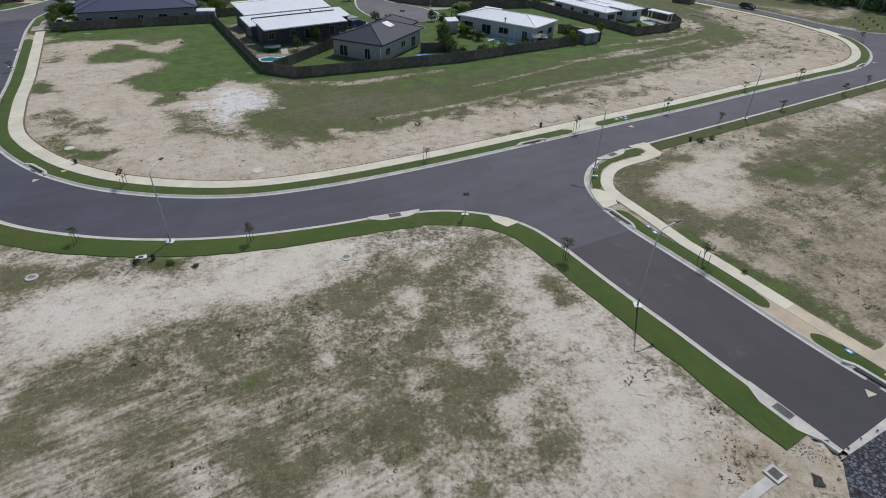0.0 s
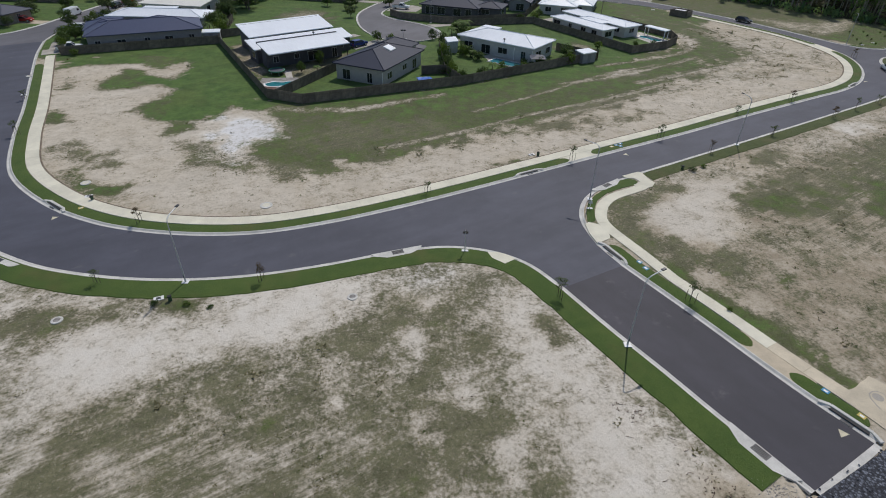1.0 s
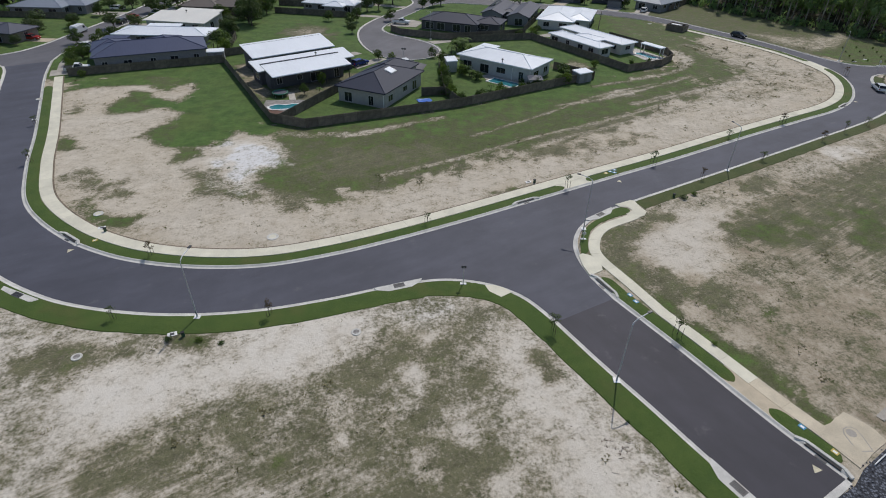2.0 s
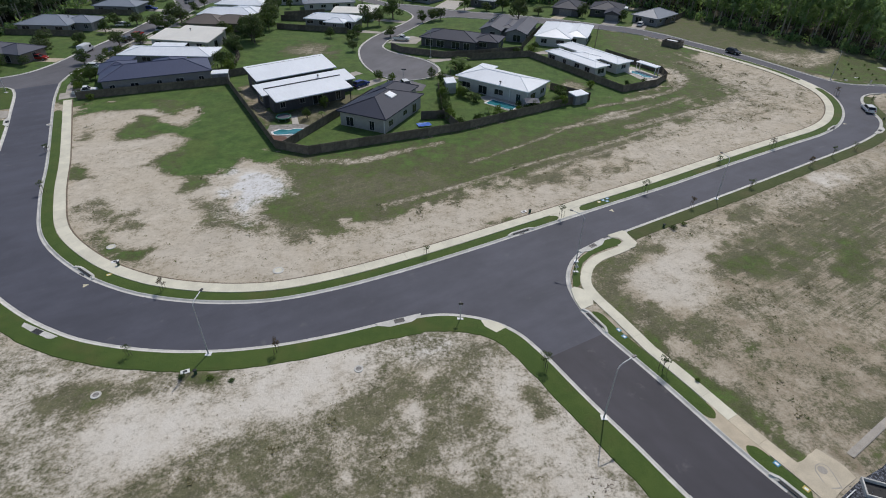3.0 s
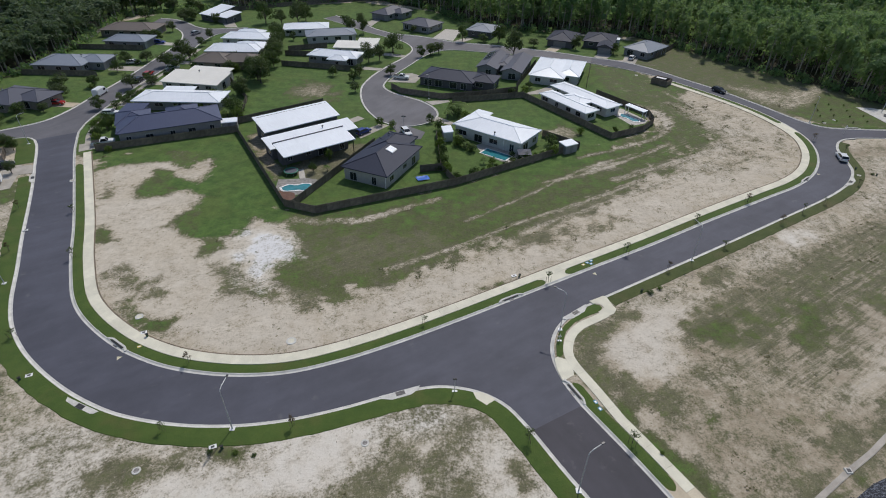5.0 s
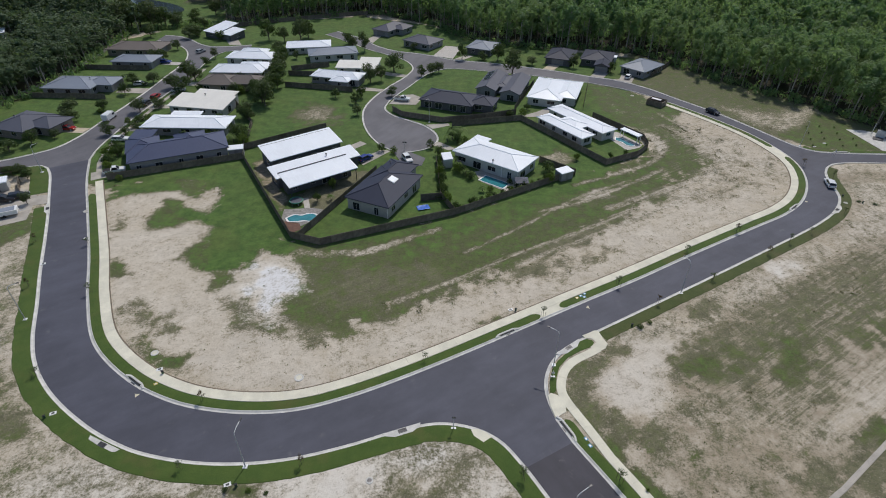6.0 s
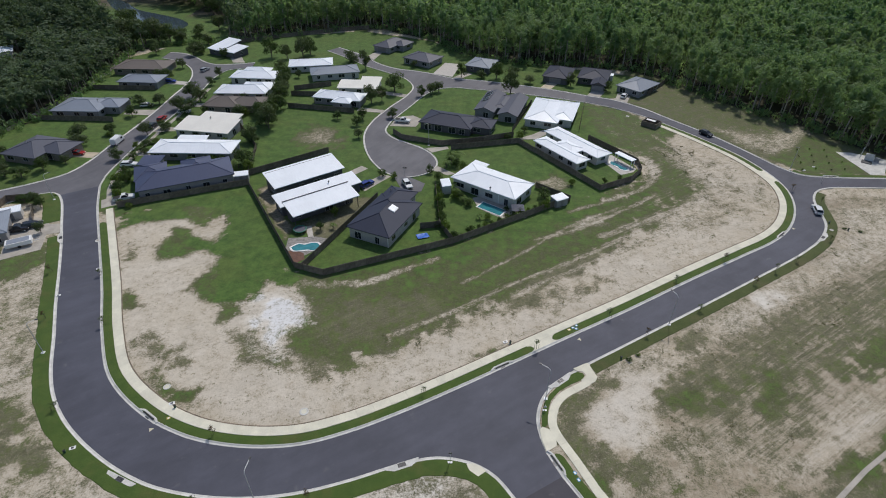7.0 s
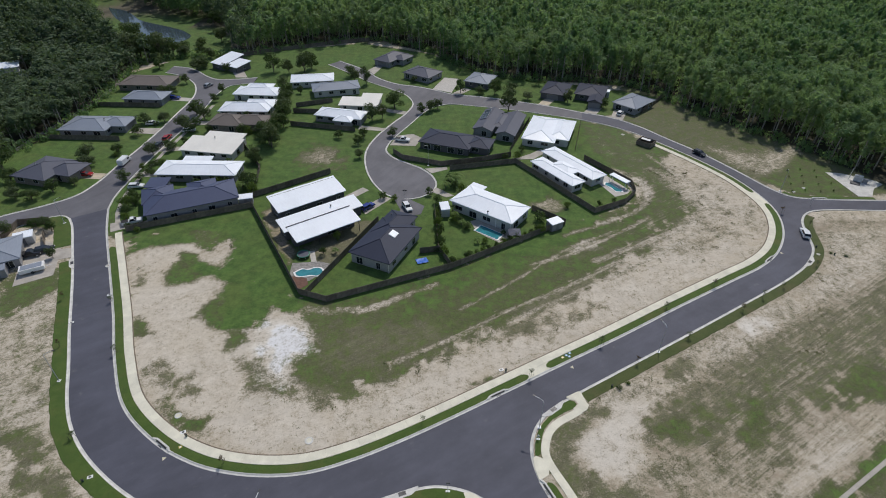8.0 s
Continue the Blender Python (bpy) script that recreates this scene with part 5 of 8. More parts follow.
def kerb_inlet(x, y, rz, label="concrete side-entry kerb inlet with a dark slot"):
    ob = thing("kerb_inlet", label, "drain", pose(x, y, 0.0, 0, 0, rz), "kerb inlets")
    bm = bmesh.new()
    pts = [(-2.3, 0.42), (-1.5, 0.8), (1.5, 0.8), (2.3, 0.42)]
    for (xa, ya), (xb, yb) in zip(pts, pts[1:]):
        d = Vector((xb - xa, yb - ya, 0))
        add_box(bm, 0, d.length, -0.16, 0.16, 0.0, 0.2, 0.03, Matrix.Translation((xa, ya, 0)) @ Matrix.Rotation(math.atan2(d.y, d.x), 4, "Z"))
    part("lintel", bm, "concrete", ob, "pale raised concrete lintel")
    # black slab stands in for the shade inside the inlet opening
    slab("throat_shade", [(-1.45, 0.36), (1.45, 0.36), (1.35, 0.66), (-1.35, 0.66)], 0.05, 0.139, "dark", ob, "black slab for the shaded inlet slot")
    slab("apron", [(-2.2, 0.03), (2.2, 0.03), (1.5, 0.355), (-1.5, 0.355)], -0.02, 0.012, "concrete", ob)
    box_part("grate", (-0.45, 0.45, 0.04, 0.34, 0.0, 0.03), "iron", ob)


for x, y, rz in ((-5.2, 47.95, 201), (-45.6, 44.7, 158), (23.15, 24.15, 122)):
    gully(x, y, rz)
gully(20.9, 64.5, 218, "steel gully grate in the corner kerb apron")
gully(90.9, 110.1, 224, "steel gully grate at the outer bend kerb")
gully(-89.7, 104.6, 120, "small steel gully grate beside the old driveway")
for x, y, rz in ((-46.9, 54.9, -33), (11.5, 66.9, 30), (17.7, 48.2, -63), (30.4, 26.6, -56), (82.0, 110.2, 41), (110, 140.25, 0)):
    kerb_inlet(x, y, rz)


def service_lid(x, y, rz, colour, label):
    ob = thing("service_lid", label, "service lid", pose(x, y, 0.13, 0, 0, rz), "service lids in the verge")
    bm = bmesh.new()
    for d in ((-0.28, 0.28, -0.22, -0.13), (-0.28, 0.28, 0.13, 0.22), (-0.28, -0.17, -0.13, 0.13), (0.17, 0.28, -0.13, 0.13)):
        add_box(bm, *d, 0, 0.045)
    part("frame", bm, colour, ob)
    box_part("lid", (-0.165, 0.165, -0.125, 0.125, 0, 0.03), "white", ob)


for x, y, c in ((20.6, 46.8, "blue"), (20.95, 45.7, "blue"), (30.6, 29.7, "blue"), (32.0, 27.3, "yellow"), (-43.2, 54.9, "yellow"), (24.8, 76.7, "yellow"), (25.6, 77.3, "blue"), (26.4, 77.9, "blue"), (26.2, 77.0, "blue")):
    service_lid(x, y, -58 if x > 18 and y < 60 else 32, c, f"small {c} framed service lid in the turf")
for x, y in ((12.3, 73.2), (-43.9, 57.8), (-26.8, 38.9), (-55.5, 49.2), (-75, 93), (-78.5, 84), (104.4, 144.3), (108.5, 146.6)):
    ob = thing("valve_box", "pale low valve box flush with the ground", "service lid", pose(x, y, 0.1, 0, 0, 25), "valve boxes")
    box_part("collar", (-0.45, 0.45, -0.3, 0.3, 0, 0.05), "white", ob, 0.015)
    box_part("lid", (-0.2, 0.2, -0.15, 0.15, 0.05, 0.075), "iron", ob)
for x, y in ((-25.6, 38.7), (-56.2, 48.4), (33.0, 69.6), (-43.0, 57.0), (13.2, 73.0), (99, 113), (96, 116)):
    ob = thing("service_pillar", "dark green low electrical pillar behind the verge", "pillar", pose(x, y, 0.07, 0, 0, 30), "service pillars")
    box_part("body", (-0.16, 0.16, -0.13, 0.13, 0, 0.5), "pillar_green", ob, 0.03)
    box_part("cap", (-0.19, 0.19, -0.16, 0.16, 0.502, 0.58), "dark", ob, 0.02)


def field_pit():
    ob = thing("field_pit", "square concrete drainage pit with a steel grate in dirt", "drain", pose(19.95, 19.25, 0.05, 0, 0, 32) @ Matrix.Scale(0.66, 4))
    bm = bmesh.new()
    for d in ((-0.75, 0.75, -0.75, -0.5), (-0.75, 0.75, 0.5, 0.75), (-0.75, -0.5, -0.5, 0.5), (0.5, 0.75, -0.5, 0.5)):
        add_box(bm, *d, 0, 0.16)
    part("surround", bm, "concrete", ob)
    for k in range(7):
        box_part("bar", (-0.48 + k * 0.145, -0.38 + k * 0.145, -0.5, 0.5, 0.08, 0.14), "iron", ob)
    ob = thing("open_drain", "straight concrete-lined drain running over the lot", "drain", None)
    line = np.array([(37.9, 30.8), (43, 34.2), (48.1, 37.5), (52.4, 40.1), (64, 48.2), (76, 55.4)])
    o = sweep("channel", line, [(-0.34, 0.02), (-0.34, 0.15), (-0.2, 0.16), (-0.18, 0.1), (0.2, 0.1), (0.34, 0.1), (0.34, 0.02)], "drive", ob)
    box_part("inlet", (47.75, 48.5, 37.2, 37.95, 0.0, 0.26), "concrete", ob, 0.03)
    box_part("grate", (47.9, 48.35, 37.35, 37.8, 0.262, 0.285), "iron", ob)
    ob = thing("drain_strip", "pale concrete strip leading to the square pit", "drain", None)
    sweep("strip", np.array([(19.5, 18.85), (17.2, 17.4), (12.5, 14.5)]), [(-0.3, 0.0), (-0.3, 0.085), (0.3, 0.085), (0.3, 0.0)], "concrete", ob)


field_pit()


# ---------------------------------------------------------------- plants
def leaf_cloud(rnd, centres, radii, n, size, flat=0.8):
    """Leaf sprays scattered through clumps, most near their skins: vertices and quads."""
    c = np.asarray(centres, float)
    pick = rnd.randint(0, len(c), n)
    d = rnd.normal(size=(n, 3))
    d /= np.linalg.norm(d, axis=1, keepdims=True)
    p = c[pick] + d * (np.asarray(radii)[pick] * rnd.uniform(0.45, 1.05, n) ** 0.6)[:, None] * np.array([1, 1, flat])
    nrm = d + np.array([0, 0, 0.25]) + rnd.normal(size=(n, 3)) * 0.38  # sprays face outwards, as leaves seek light
    u = np.cross(nrm, rnd.normal(size=(n, 3)))
    u /= np.linalg.norm(u, axis=1, keepdims=True)
    w = np.cross(nrm, u)
    w /= np.linalg.norm(w, axis=1, keepdims=True)
    s = rnd.uniform(0.5, 1.15, (n, 1)) * size
    v = np.stack([p - u * s, p - w * s * 0.55, p + u * s, p + w * s * 0.55], 1).reshape(-1, 3)
    return v, np.arange(4 * n).reshape(-1, 4)


def tree_meshes(seed, h, r, n, size, leaf, bare=0.3, limbs=5, trunk=0.035):
    """A trunk with limbs, and a crown of clumps, as two shared meshes."""
    rnd = np.random.RandomState(seed)
    bm = bmesh.new()
    lean = rnd.uniform(-0.05, 0.05, 2) * h
    add_tube(bm, [(0, 0, -0.1), (lean[0] * 0.3, lean[1] * 0.3, h * bare), (lean[0], lean[1], h * 0.75)], [h * trunk, h * trunk * 0.75, h * trunk * 0.25], 7)
    cs, rs = [(lean[0], lean[1], h * 0.82)], [r * 0.55]
    for k in range(limbs):
        a = k * 2.4 + rnd.uniform(0, 0.8)
        z0, z1 = h * rnd.uniform(bare, bare + 0.2), h * rnd.uniform(bare + 0.2, 0.85)
        e = (math.cos(a) * r * rnd.uniform(0.45, 0.75), math.sin(a) * r * rnd.uniform(0.45, 0.75), z1)
        add_tube(bm, [(lean[0] * 0.4, lean[1] * 0.4, z0), (e[0] * 0.6, e[1] * 0.6, (z0 + z1) / 2 + 0.03 * h), e], [h * trunk * 0.5, h * trunk * 0.35, h * trunk * 0.12], 5)
        cs.append(e)
        rs.append(r * rnd.uniform(0.42, 0.66))
    tm = bpy.data.meshes.new("trunk")
    bm.to_mesh(tm)
    bm.free()
    tm.materials.append(MAT["bark"])
    v, f = leaf_cloud(rnd, cs, rs, n, size)
    cm = bpy.data.meshes.new("crown")
    cm.from_pydata(v.tolist(), [], f.tolist())
    cm.materials.append(MAT[leaf])
    return tm, cm


def plant(name, meshes, x, y, z, h, r, base_h, base_r, label, category, group, rz):
    ob = thing(name, label, category, Matrix.LocRotScale((x, y, z), Euler((0, 0, rz)), (r / base_r, r / base_r, h / base_h)), group)
    for part_name, me in zip(("trunk", "crown"), meshes):
        o = new(part_name, me)
        o.parent = ob
    return ob


GARDEN_TREES = [tree_meshes(40 + k, 6, 2.5, 1300, 0.29, leaf, 0.14, 9) for k, leaf in enumerate(("leaf_b", "leaf_a", "leaf_b", "leaf_a"))]
SHRUBS = [tree_meshes(60 + k, 2.5, 1.3, 560, 0.19, leaf, 0.06, 8) for k, leaf in enumerate(("leaf_b", "leaf_c", "leaf_b"))]
PLANTS = {}
PLANTS["street trees of the older street"] = [(-110.1, 186.6, 4, 2.5), (-103.8, 188.6, 4, 2.2), (-94.4, 195.0, 6, 3), (-95.0, 183.8, 4.5, 2.4), (-90.4, 181.0, 5, 3), (-90.0, 191.4, 5.5, 2.8), (-97.0, 145.0, 3.6, 1.9), (-96.2, 162.2, 4.2, 2.3), (-108.1, 162.9, 3.5, 1.8), (-91.6, 165.1, 3, 1.6), (-92.6, 208.9, 3.5, 1.6), (-112.2, 229.2, 4, 1.8), (-131.6, 247.4, 5, 2.5), (-116.0, 215.6, 4, 2.4), (-112.3, 216.1, 4, 2), (-92.6, 218.2, 4, 1.5), (-108.2, 177.0, 4, 1.8), (-116.1, 158.6, 5, 2.8)]
PLANTS["trees round the far lots"] = [(-78.8, 245.2, 9, 3.2), (-64.8, 245.7, 9, 3.6), (-62.7, 250.5, 8, 3), (-71.6, 243.9, 6, 2.4), (-99.6, 244.4, 4, 2), (-113.6, 252.3, 4, 2.5), (-43.0, 240.6, 5, 2.5), (-40.5, 234.0, 5, 2), (-20.4, 204.6, 7, 3.6), (-27.7, 192.1, 7, 2.4), (-18.8, 179.0, 3.4, 1.7), (-24.2, 194.6, 5.5, 1.9), (-28.9, 177.0, 4.2, 1.5), (-35.0, 230.9, 8, 2.2), (-9.8, 200.3, 4, 1.6), (-6.5, 201.8, 4, 1.6), (-37.5, 177.0, 3, 1.5)]
PLANTS["trees behind the white houses"] = [(-63.5, 210.3, 7.4, 2.7), (-62.2, 196.1, 6.6, 2.4), (-59, 184.9, 5.7, 2.2), (-58.7, 168.7, 8.2, 2.9), (-63.7, 177.3, 5.7, 2.3), (-61.1, 173.1, 6.6, 2.2), (-60.5, 157.2, 4.1, 1.8), (-68.6, 222.9, 5.7, 2.2), (-88.9, 170.9, 2.5, 1.1), (-60.7, 219.1, 3.3, 1.4), (-60.4, 179.9, 5.7, 2.2), (-60, 143.9, 4.1, 1.6), (-60.3, 171.0, 5, 3.2), (-61.6, 158.5, 5, 2.6), (-60.9, 193.2, 6, 3), (-62, 187, 4.6, 2.6), (-63.6, 205.6, 6, 3.1), (-65.2, 214, 4.6, 2.6), (-61.4, 178.6, 5, 2.9), (-62.2, 200, 5, 2.7), (-72, 178.9, 3.6, 2.1), (-66, 180.2, 4, 2.2)]
PLANTS["trees along the north street"] = [(5.3, 221.9, 6, 2), (23.8, 203.6, 9, 3.2), (19.5, 220.4, 7, 2.6), (-3.6, 204.6, 4, 1.7), (-5.9, 203.7, 4, 1.5), (48.3, 213.4, 5, 2), (61.4, 208.0, 4, 1.8), (32.7, 215.8, 3, 2), (26.9, 226.3, 3, 2.2), (-14.9, 234.1, 3, 1.5), (13.6, 221.6, 3, 2), (-28.1, 162.3, 3, 1.4), (-30.0, 172.2, 3.5, 1.6)]
PLANTS["small trees before the pond"] = [(-136, 268, 8, 3.4), (-142.5, 271, 9, 3.8), (-129, 270, 6, 2.8), (-148, 264, 9, 4), (-120, 268, 6, 2.6), (-114, 264, 5, 2.4), (-125, 281, 5, 2.5), (-118, 290, 7, 3), (-133, 322, 8, 3.5), (-137, 263.5, 12, 5), (-143, 262, 11, 5), (-150, 260.5, 12, 5.5), (-133, 266, 9, 4), (-127, 265, 6, 3), (-155.5, 277, 12, 5), (-161, 284, 11, 4.6), (-152, 268, 10, 5), (-114.4, 246.6, 5, 2.8), (-112, 249.6, 4.5, 2.5)]
PLANTS["trees by the corner house"] = [(-117.8, 132.8, 3.6, 2.2), (-123.3, 133.6, 3.5, 2.2), (-114.6, 137.4, 4.2, 1.9), (-110.6, 141.6, 2.6, 1.3), (-131.3, 143.9, 4, 2.2), (-113.2, 153.7, 4, 2.6), (-138.7, 150.9, 9, 4), (-113.5, 115.3, 4, 1.8), (-108.4, 119.6, 2.6, 1.4), (-105.4, 119.3, 3.6, 1.5), (-103.0, 117.6, 3.2, 1.3), (-95.8, 106.2, 3.0, 1.1), (-148.9, 164.5, 8, 4)]
SHRUB_BEDS = {}
SHRUB_BEDS["garden shrubs by the slate roofed house"] = [(-87.6, 126.3, 3, 1.4), (-85.9, 123.1, 2.6, 1.2), (-87.4, 130.7, 3, 1.3), (-90.0, 135.3, 3, 1.6), (-80.4, 118.2, 1.4, 0.9), (-83.4, 119.6, 1.6, 1.0), (-57.6, 142.7, 5, 2.2), (-55.9, 138.2, 4, 1.7), (-93.2, 167.6, 3, 1.4), (-92.4, 145.2, 2.5, 1.2), (-94.9, 152.2, 2.2, 1.0), (-92.5, 152.7, 2.5, 1.5)]
SHRUB_BEDS["hedge shrubs round the pool garden"] = [(-1.9, 134.6, 3, 1.2), (-1.4, 122.6, 3.2, 1.3), (-0.8, 119.2, 3, 1.3), (-0.3, 114.2, 3, 1.2), (0.5, 110.0, 3, 1.2), (1.4, 146.3, 3, 1.3), (3.1, 143.0, 3, 1.2), (5.2, 141.6, 2.6, 1.1), (4.6, 124.6, 2.4, 1.2), (6.2, 121.6, 2.2, 1.1), (2.9, 125.4, 2.5, 1.3), (19.4, 117.4, 2.5, 1.2), (26.4, 126.5, 3, 1.6), (25.9, 120.7, 2.5, 1.2), (2.9, 106.6, 2.5, 1.2), (6.7, 109.0, 2.5, 1.1), (-27.3, 115.5, 3, 1), (-29.7, 109.6, 2.5, 1)]
SHRUB_BEDS["garden shrubs"] = [(-92.4, 155.6, 1.7, 1.3), (-90.6, 156.4, 1.6, 1.2), (-92.0, 149.4, 1.8, 1.3), (-90.2, 149.2, 1.5, 1.1), (-68.5, 143.6, 2.6, 1.6), (-65.0, 143.4, 2.4, 1.5), (-79.0, 160.0, 2.2, 1.3), (-89.6, 130.4, 3.2, 1.7), (-87.2, 132.6, 2.8, 1.5), (-91.7, 167.2, 2.4, 1.4), (-107.6, 160.6, 1.6, 1.2), (-105.5, 185.4, 1.8, 1.1), (16.0, 119.6, 1.4, 0.8), (11.0, 115.4, 1.7, 0.9), (44.3, 134.6, 2, 0.8), (48.8, 136.3, 2, 0.7), (23.5, 163.8, 2.5, 1.4), (25.6, 168.7, 2.2, 1.3), (19.5, 163.5, 2, 1.2), (34.9, 133.4, 2, 1), (-4.4, 139.0, 2.5, 1.2), (-17.6, 136.7, 2.5, 1.2), (-14.1, 135.6, 2, 1), (-127, 138, 3, 1.5), (-74, 142.6, 2.5, 1.3), (-69, 155.5, 2.5, 1.3), (-75, 191.7, 3, 1.6), (-84, 180.5, 3, 1.4), (-70, 179.5, 3, 1.6)]
SHRUB_BEDS["young shrubs in rows on the turf wedge"] = [(104 + 4.2 * i + 1.7 * j, 144.5 + 4.4 * j + 0.6 * (i % 2), 0.6, 0.26) for j in range(4) for i in range(4 if j < 2 else 3)]
SHRUB_BEDS["weed clumps on the cleared lots"] = [(-26.9, 38.2, 0.35, 0.4), (-23.9, 38.2, 0.35, 0.42), (-21.6, 37.9, 0.2, 0.35), (34.3, 69.3, 0.6, 0.6), (36.2, 70.4, 0.5, 0.5), (98.4, 113.6, 0.4, 0.5), (101.5, 112.4, 0.4, 0.5), (27.0, 33.2 + 6.2, 0.4, 0.3)]
rnd = random.Random(3)
SHRUB_BEDS["small garden plants along the timber fence"] = [(1.5 + 31 * u + rnd.uniform(-0.4, 0.4), 106.0 + 20.0 * u + rnd.uniform(-0.3, 0.8), rnd.uniform(0.9, 2.0), rnd.uniform(0.5, 0.9)) for u in (0.04, 0.1, 0.15, 0.22, 0.28, 0.33, 0.4, 0.45, 0.52, 0.58, 0.63, 0.7, 0.76, 0.81, 0.86, 0.92)]
SHRUB_BEDS["plants of the side hedge"] = [(-1.3 + 0.9 * rnd.uniform(-0.5, 0.5), y, rnd.uniform(1.2, 2.4), rnd.uniform(0.6, 1.0)) for y in (111.8, 113.0, 115.8, 117.5, 120.8, 124.4, 126.2, 128.6, 130.8)]
for group, rows in PLANTS.items():
    for k, (x, y, h, r) in enumerate(rows):
        plant("tree", GARDEN_TREES[k % 4], x, y, 0.05, h, r, 6, 2.5, "leafy dark green tree with an uneven crown", "tree", group, rnd.uniform(0, 6.28))
for group, rows in SHRUB_BEDS.items():
    for k, (x, y, h, r) in enumerate(rows):
        label = "low leafy weed clump on sandy ground" if "weed" in group else "small dark young shrub planted in turf" if "wedge" in group else "dense green garden shrub in a bed"
        plant("shrub", SHRUBS[k % 3], x, y, 0.05, h, r, 2.5, 1.3, label, "shrub", group, rnd.uniform(0, 6.28))


def palm_meshes(seed, h, n, reach):
    """A ringed stem with arching fronds, each a folded strip of leaflets."""
    rnd = random.Random(seed)
    bm = bmesh.new()
    add_tube(bm, [(0, 0, -0.1), (0.05 * h, 0.02 * h, h * 0.5), (0.06 * h, 0.0, h)], [0.13, 0.1, 0.08], 8)
    tm = bpy.data.meshes.new("trunk")
    bm.to_mesh(tm)
    bm.free()
    tm.materials.append(MAT["bark"])
    v, f = [], []
    for k in range(n):
        a, lift, far = k * 2.4 + rnd.uniform(-0.3, 0.3), rnd.uniform(0.25, 1.1), reach * rnd.uniform(0.75, 1.1)
        ca, sa = math.cos(a), math.sin(a)
        spine = [(far * u, h + far * (lift * u - (0.55 + 0.6 * lift) * u * u)) for u in np.linspace(0.03, 1.0, 9)]
        for i, (d, z) in enumerate(spine[:-1]):
            d2, z2 = spine[i + 1]
            w = far * 0.2 * math.sin(math.pi * (0.12 + 0.84 * (i + 0.5) / 8))
            for side in (-1, 1):
                for m in (0.0, 0.5):
                    b, bz = d + (d2 - d) * m, z + (z2 - z) * m
                    c, cz = d + (d2 - d) * (m + 0.34), z + (z2 - z) * (m + 0.34)
                    q = len(v)
                    for r, t, zz in ((b, 0.0, bz), (c, 0.0, cz), (c + w * 0.5, side * w, cz - w * 0.35), (b + w * 0.45, side * w, bz - w * 0.35)):
                        v.append((0.06 * h + ca * r - sa * t, sa * r + ca * t, zz))
                    f.append((q, q + 1, q + 2, q + 3))
    cm = bpy.data.meshes.new("crown")
    cm.from_pydata(v, [], f)
    cm.materials.append(MAT["leaf_palm"])
    return tm, cm


PALMS = [palm_meshes(90 + k, 2.0, 13, 1.9) for k in range(3)]
for k, (x, y, h) in enumerate([(1.7, 145.4, 2.6), (0.4, 142.6, 2.0), (3.4, 146.6, 2.8), (5.0, 123.6, 1.5), (6.6, 122.6, 1.3), (3.2, 127.2, 1.6), (2.4, 130.2, 1.8), (-59.7, 140.6, 2.2), (-57.8, 142.6, 2.6), (-58.2, 146.0, 2.2), (9.0, 115.6, 1.2), (26.6, 126.0, 1.6), (-26.6, 110.2, 1.2)]):
    plant("palm", PALMS[k % 3], x, y, 0.05, h, h * 0.9, 2.0, 1.9, "bright green garden palm with arching fronds", "palm", "garden palms", k * 1.9)

# thin young street trees, each tied to two stakes
SAPLING = [tree_meshes(80 + k, 2.6, 0.5, 210, 0.085, leaf, 0.3, 5, 0.014) for k, leaf in enumerate(("leaf_a", "leaf_d", "leaf_a"))]
SAPLINGS = [(-2.4, 60.9), (-34.9, 52.1), (33.3, 80.6), (52.0, 82.9), (39.3, 75.6), (17.9, 71.6), (50.2, 91.9), (63.7, 99.9), (73.2, 96.0), (79.6, 99.6), (66.8, 91.6), (11.2, 40.7), (-33.7, 41.0), (-18.0, 42.0),
            (23.7, 40.6), (-62.3, 56.2), (-76.9, 77.2), (-64.6, 75.8), (-73.4, 90.9), (95.0, 132.4), (98.9, 125.3), (91.9, 108.2), (-84.6, 91.5)]
for k, (x, y) in enumerate(SAPLINGS):
    ob = plant("sapling", SAPLING[k % 3], x, y, 0.12, 1.7 + 0.45 * (k % 3), 0.5 + 0.08 * (k % 4), 2.6, 0.55, "thin young street tree tied between two stakes", "sapling", "young street trees", k * 1.3)
    for sx in (-0.38, 0.38):
        tube_part("stake", [(sx, 0, -0.1), (sx, 0, 1.15)], [0.024, 0.022], "stake", ob, 5)

for k, (x, y) in enumerate([(29.7, 25.8), (-45.2, 52.8), (26.3, 74.3), (86.0, 113.4)]):
    ob = thing("road_mark", "cream painted triangle on the asphalt", "road marking", pose(x, y, 0.004, 0, 0, 20 + 40 * k), "painted triangles")
    slab("paint", [(-0.42, -0.25), (0.42, -0.25), (0.05, 0.4)], 0.0, 0.004, "mark", ob)
ob = thing("plastic_sheet", "crumpled black plastic sheet on bare dirt", "plastic sheet", pose(22.3, 18.9, 0.06, 0, 0, 75) @ Matrix.Scale(0.72, 4))
pv = [(x * (1 + 0.3 * y), y * (0.55 + 0.35 * abs(x - 0.2)), 0.03 + 0.12 * abs(noise.noise((x * 2.1, y * 2.4, 2.4)))) for x in np.linspace(-0.55, 0.55, 9) for y in np.linspace(-0.6, 0.6, 9)]
mesh_ob("sheet", pv, [(i * 9 + j, (i + 1) * 9 + j, (i + 1) * 9 + j + 1, i * 9 + j + 1) for i in range(8) for j in range(8)], "dark", ob)
rub = random.Random(9)
rv, rf = [], []
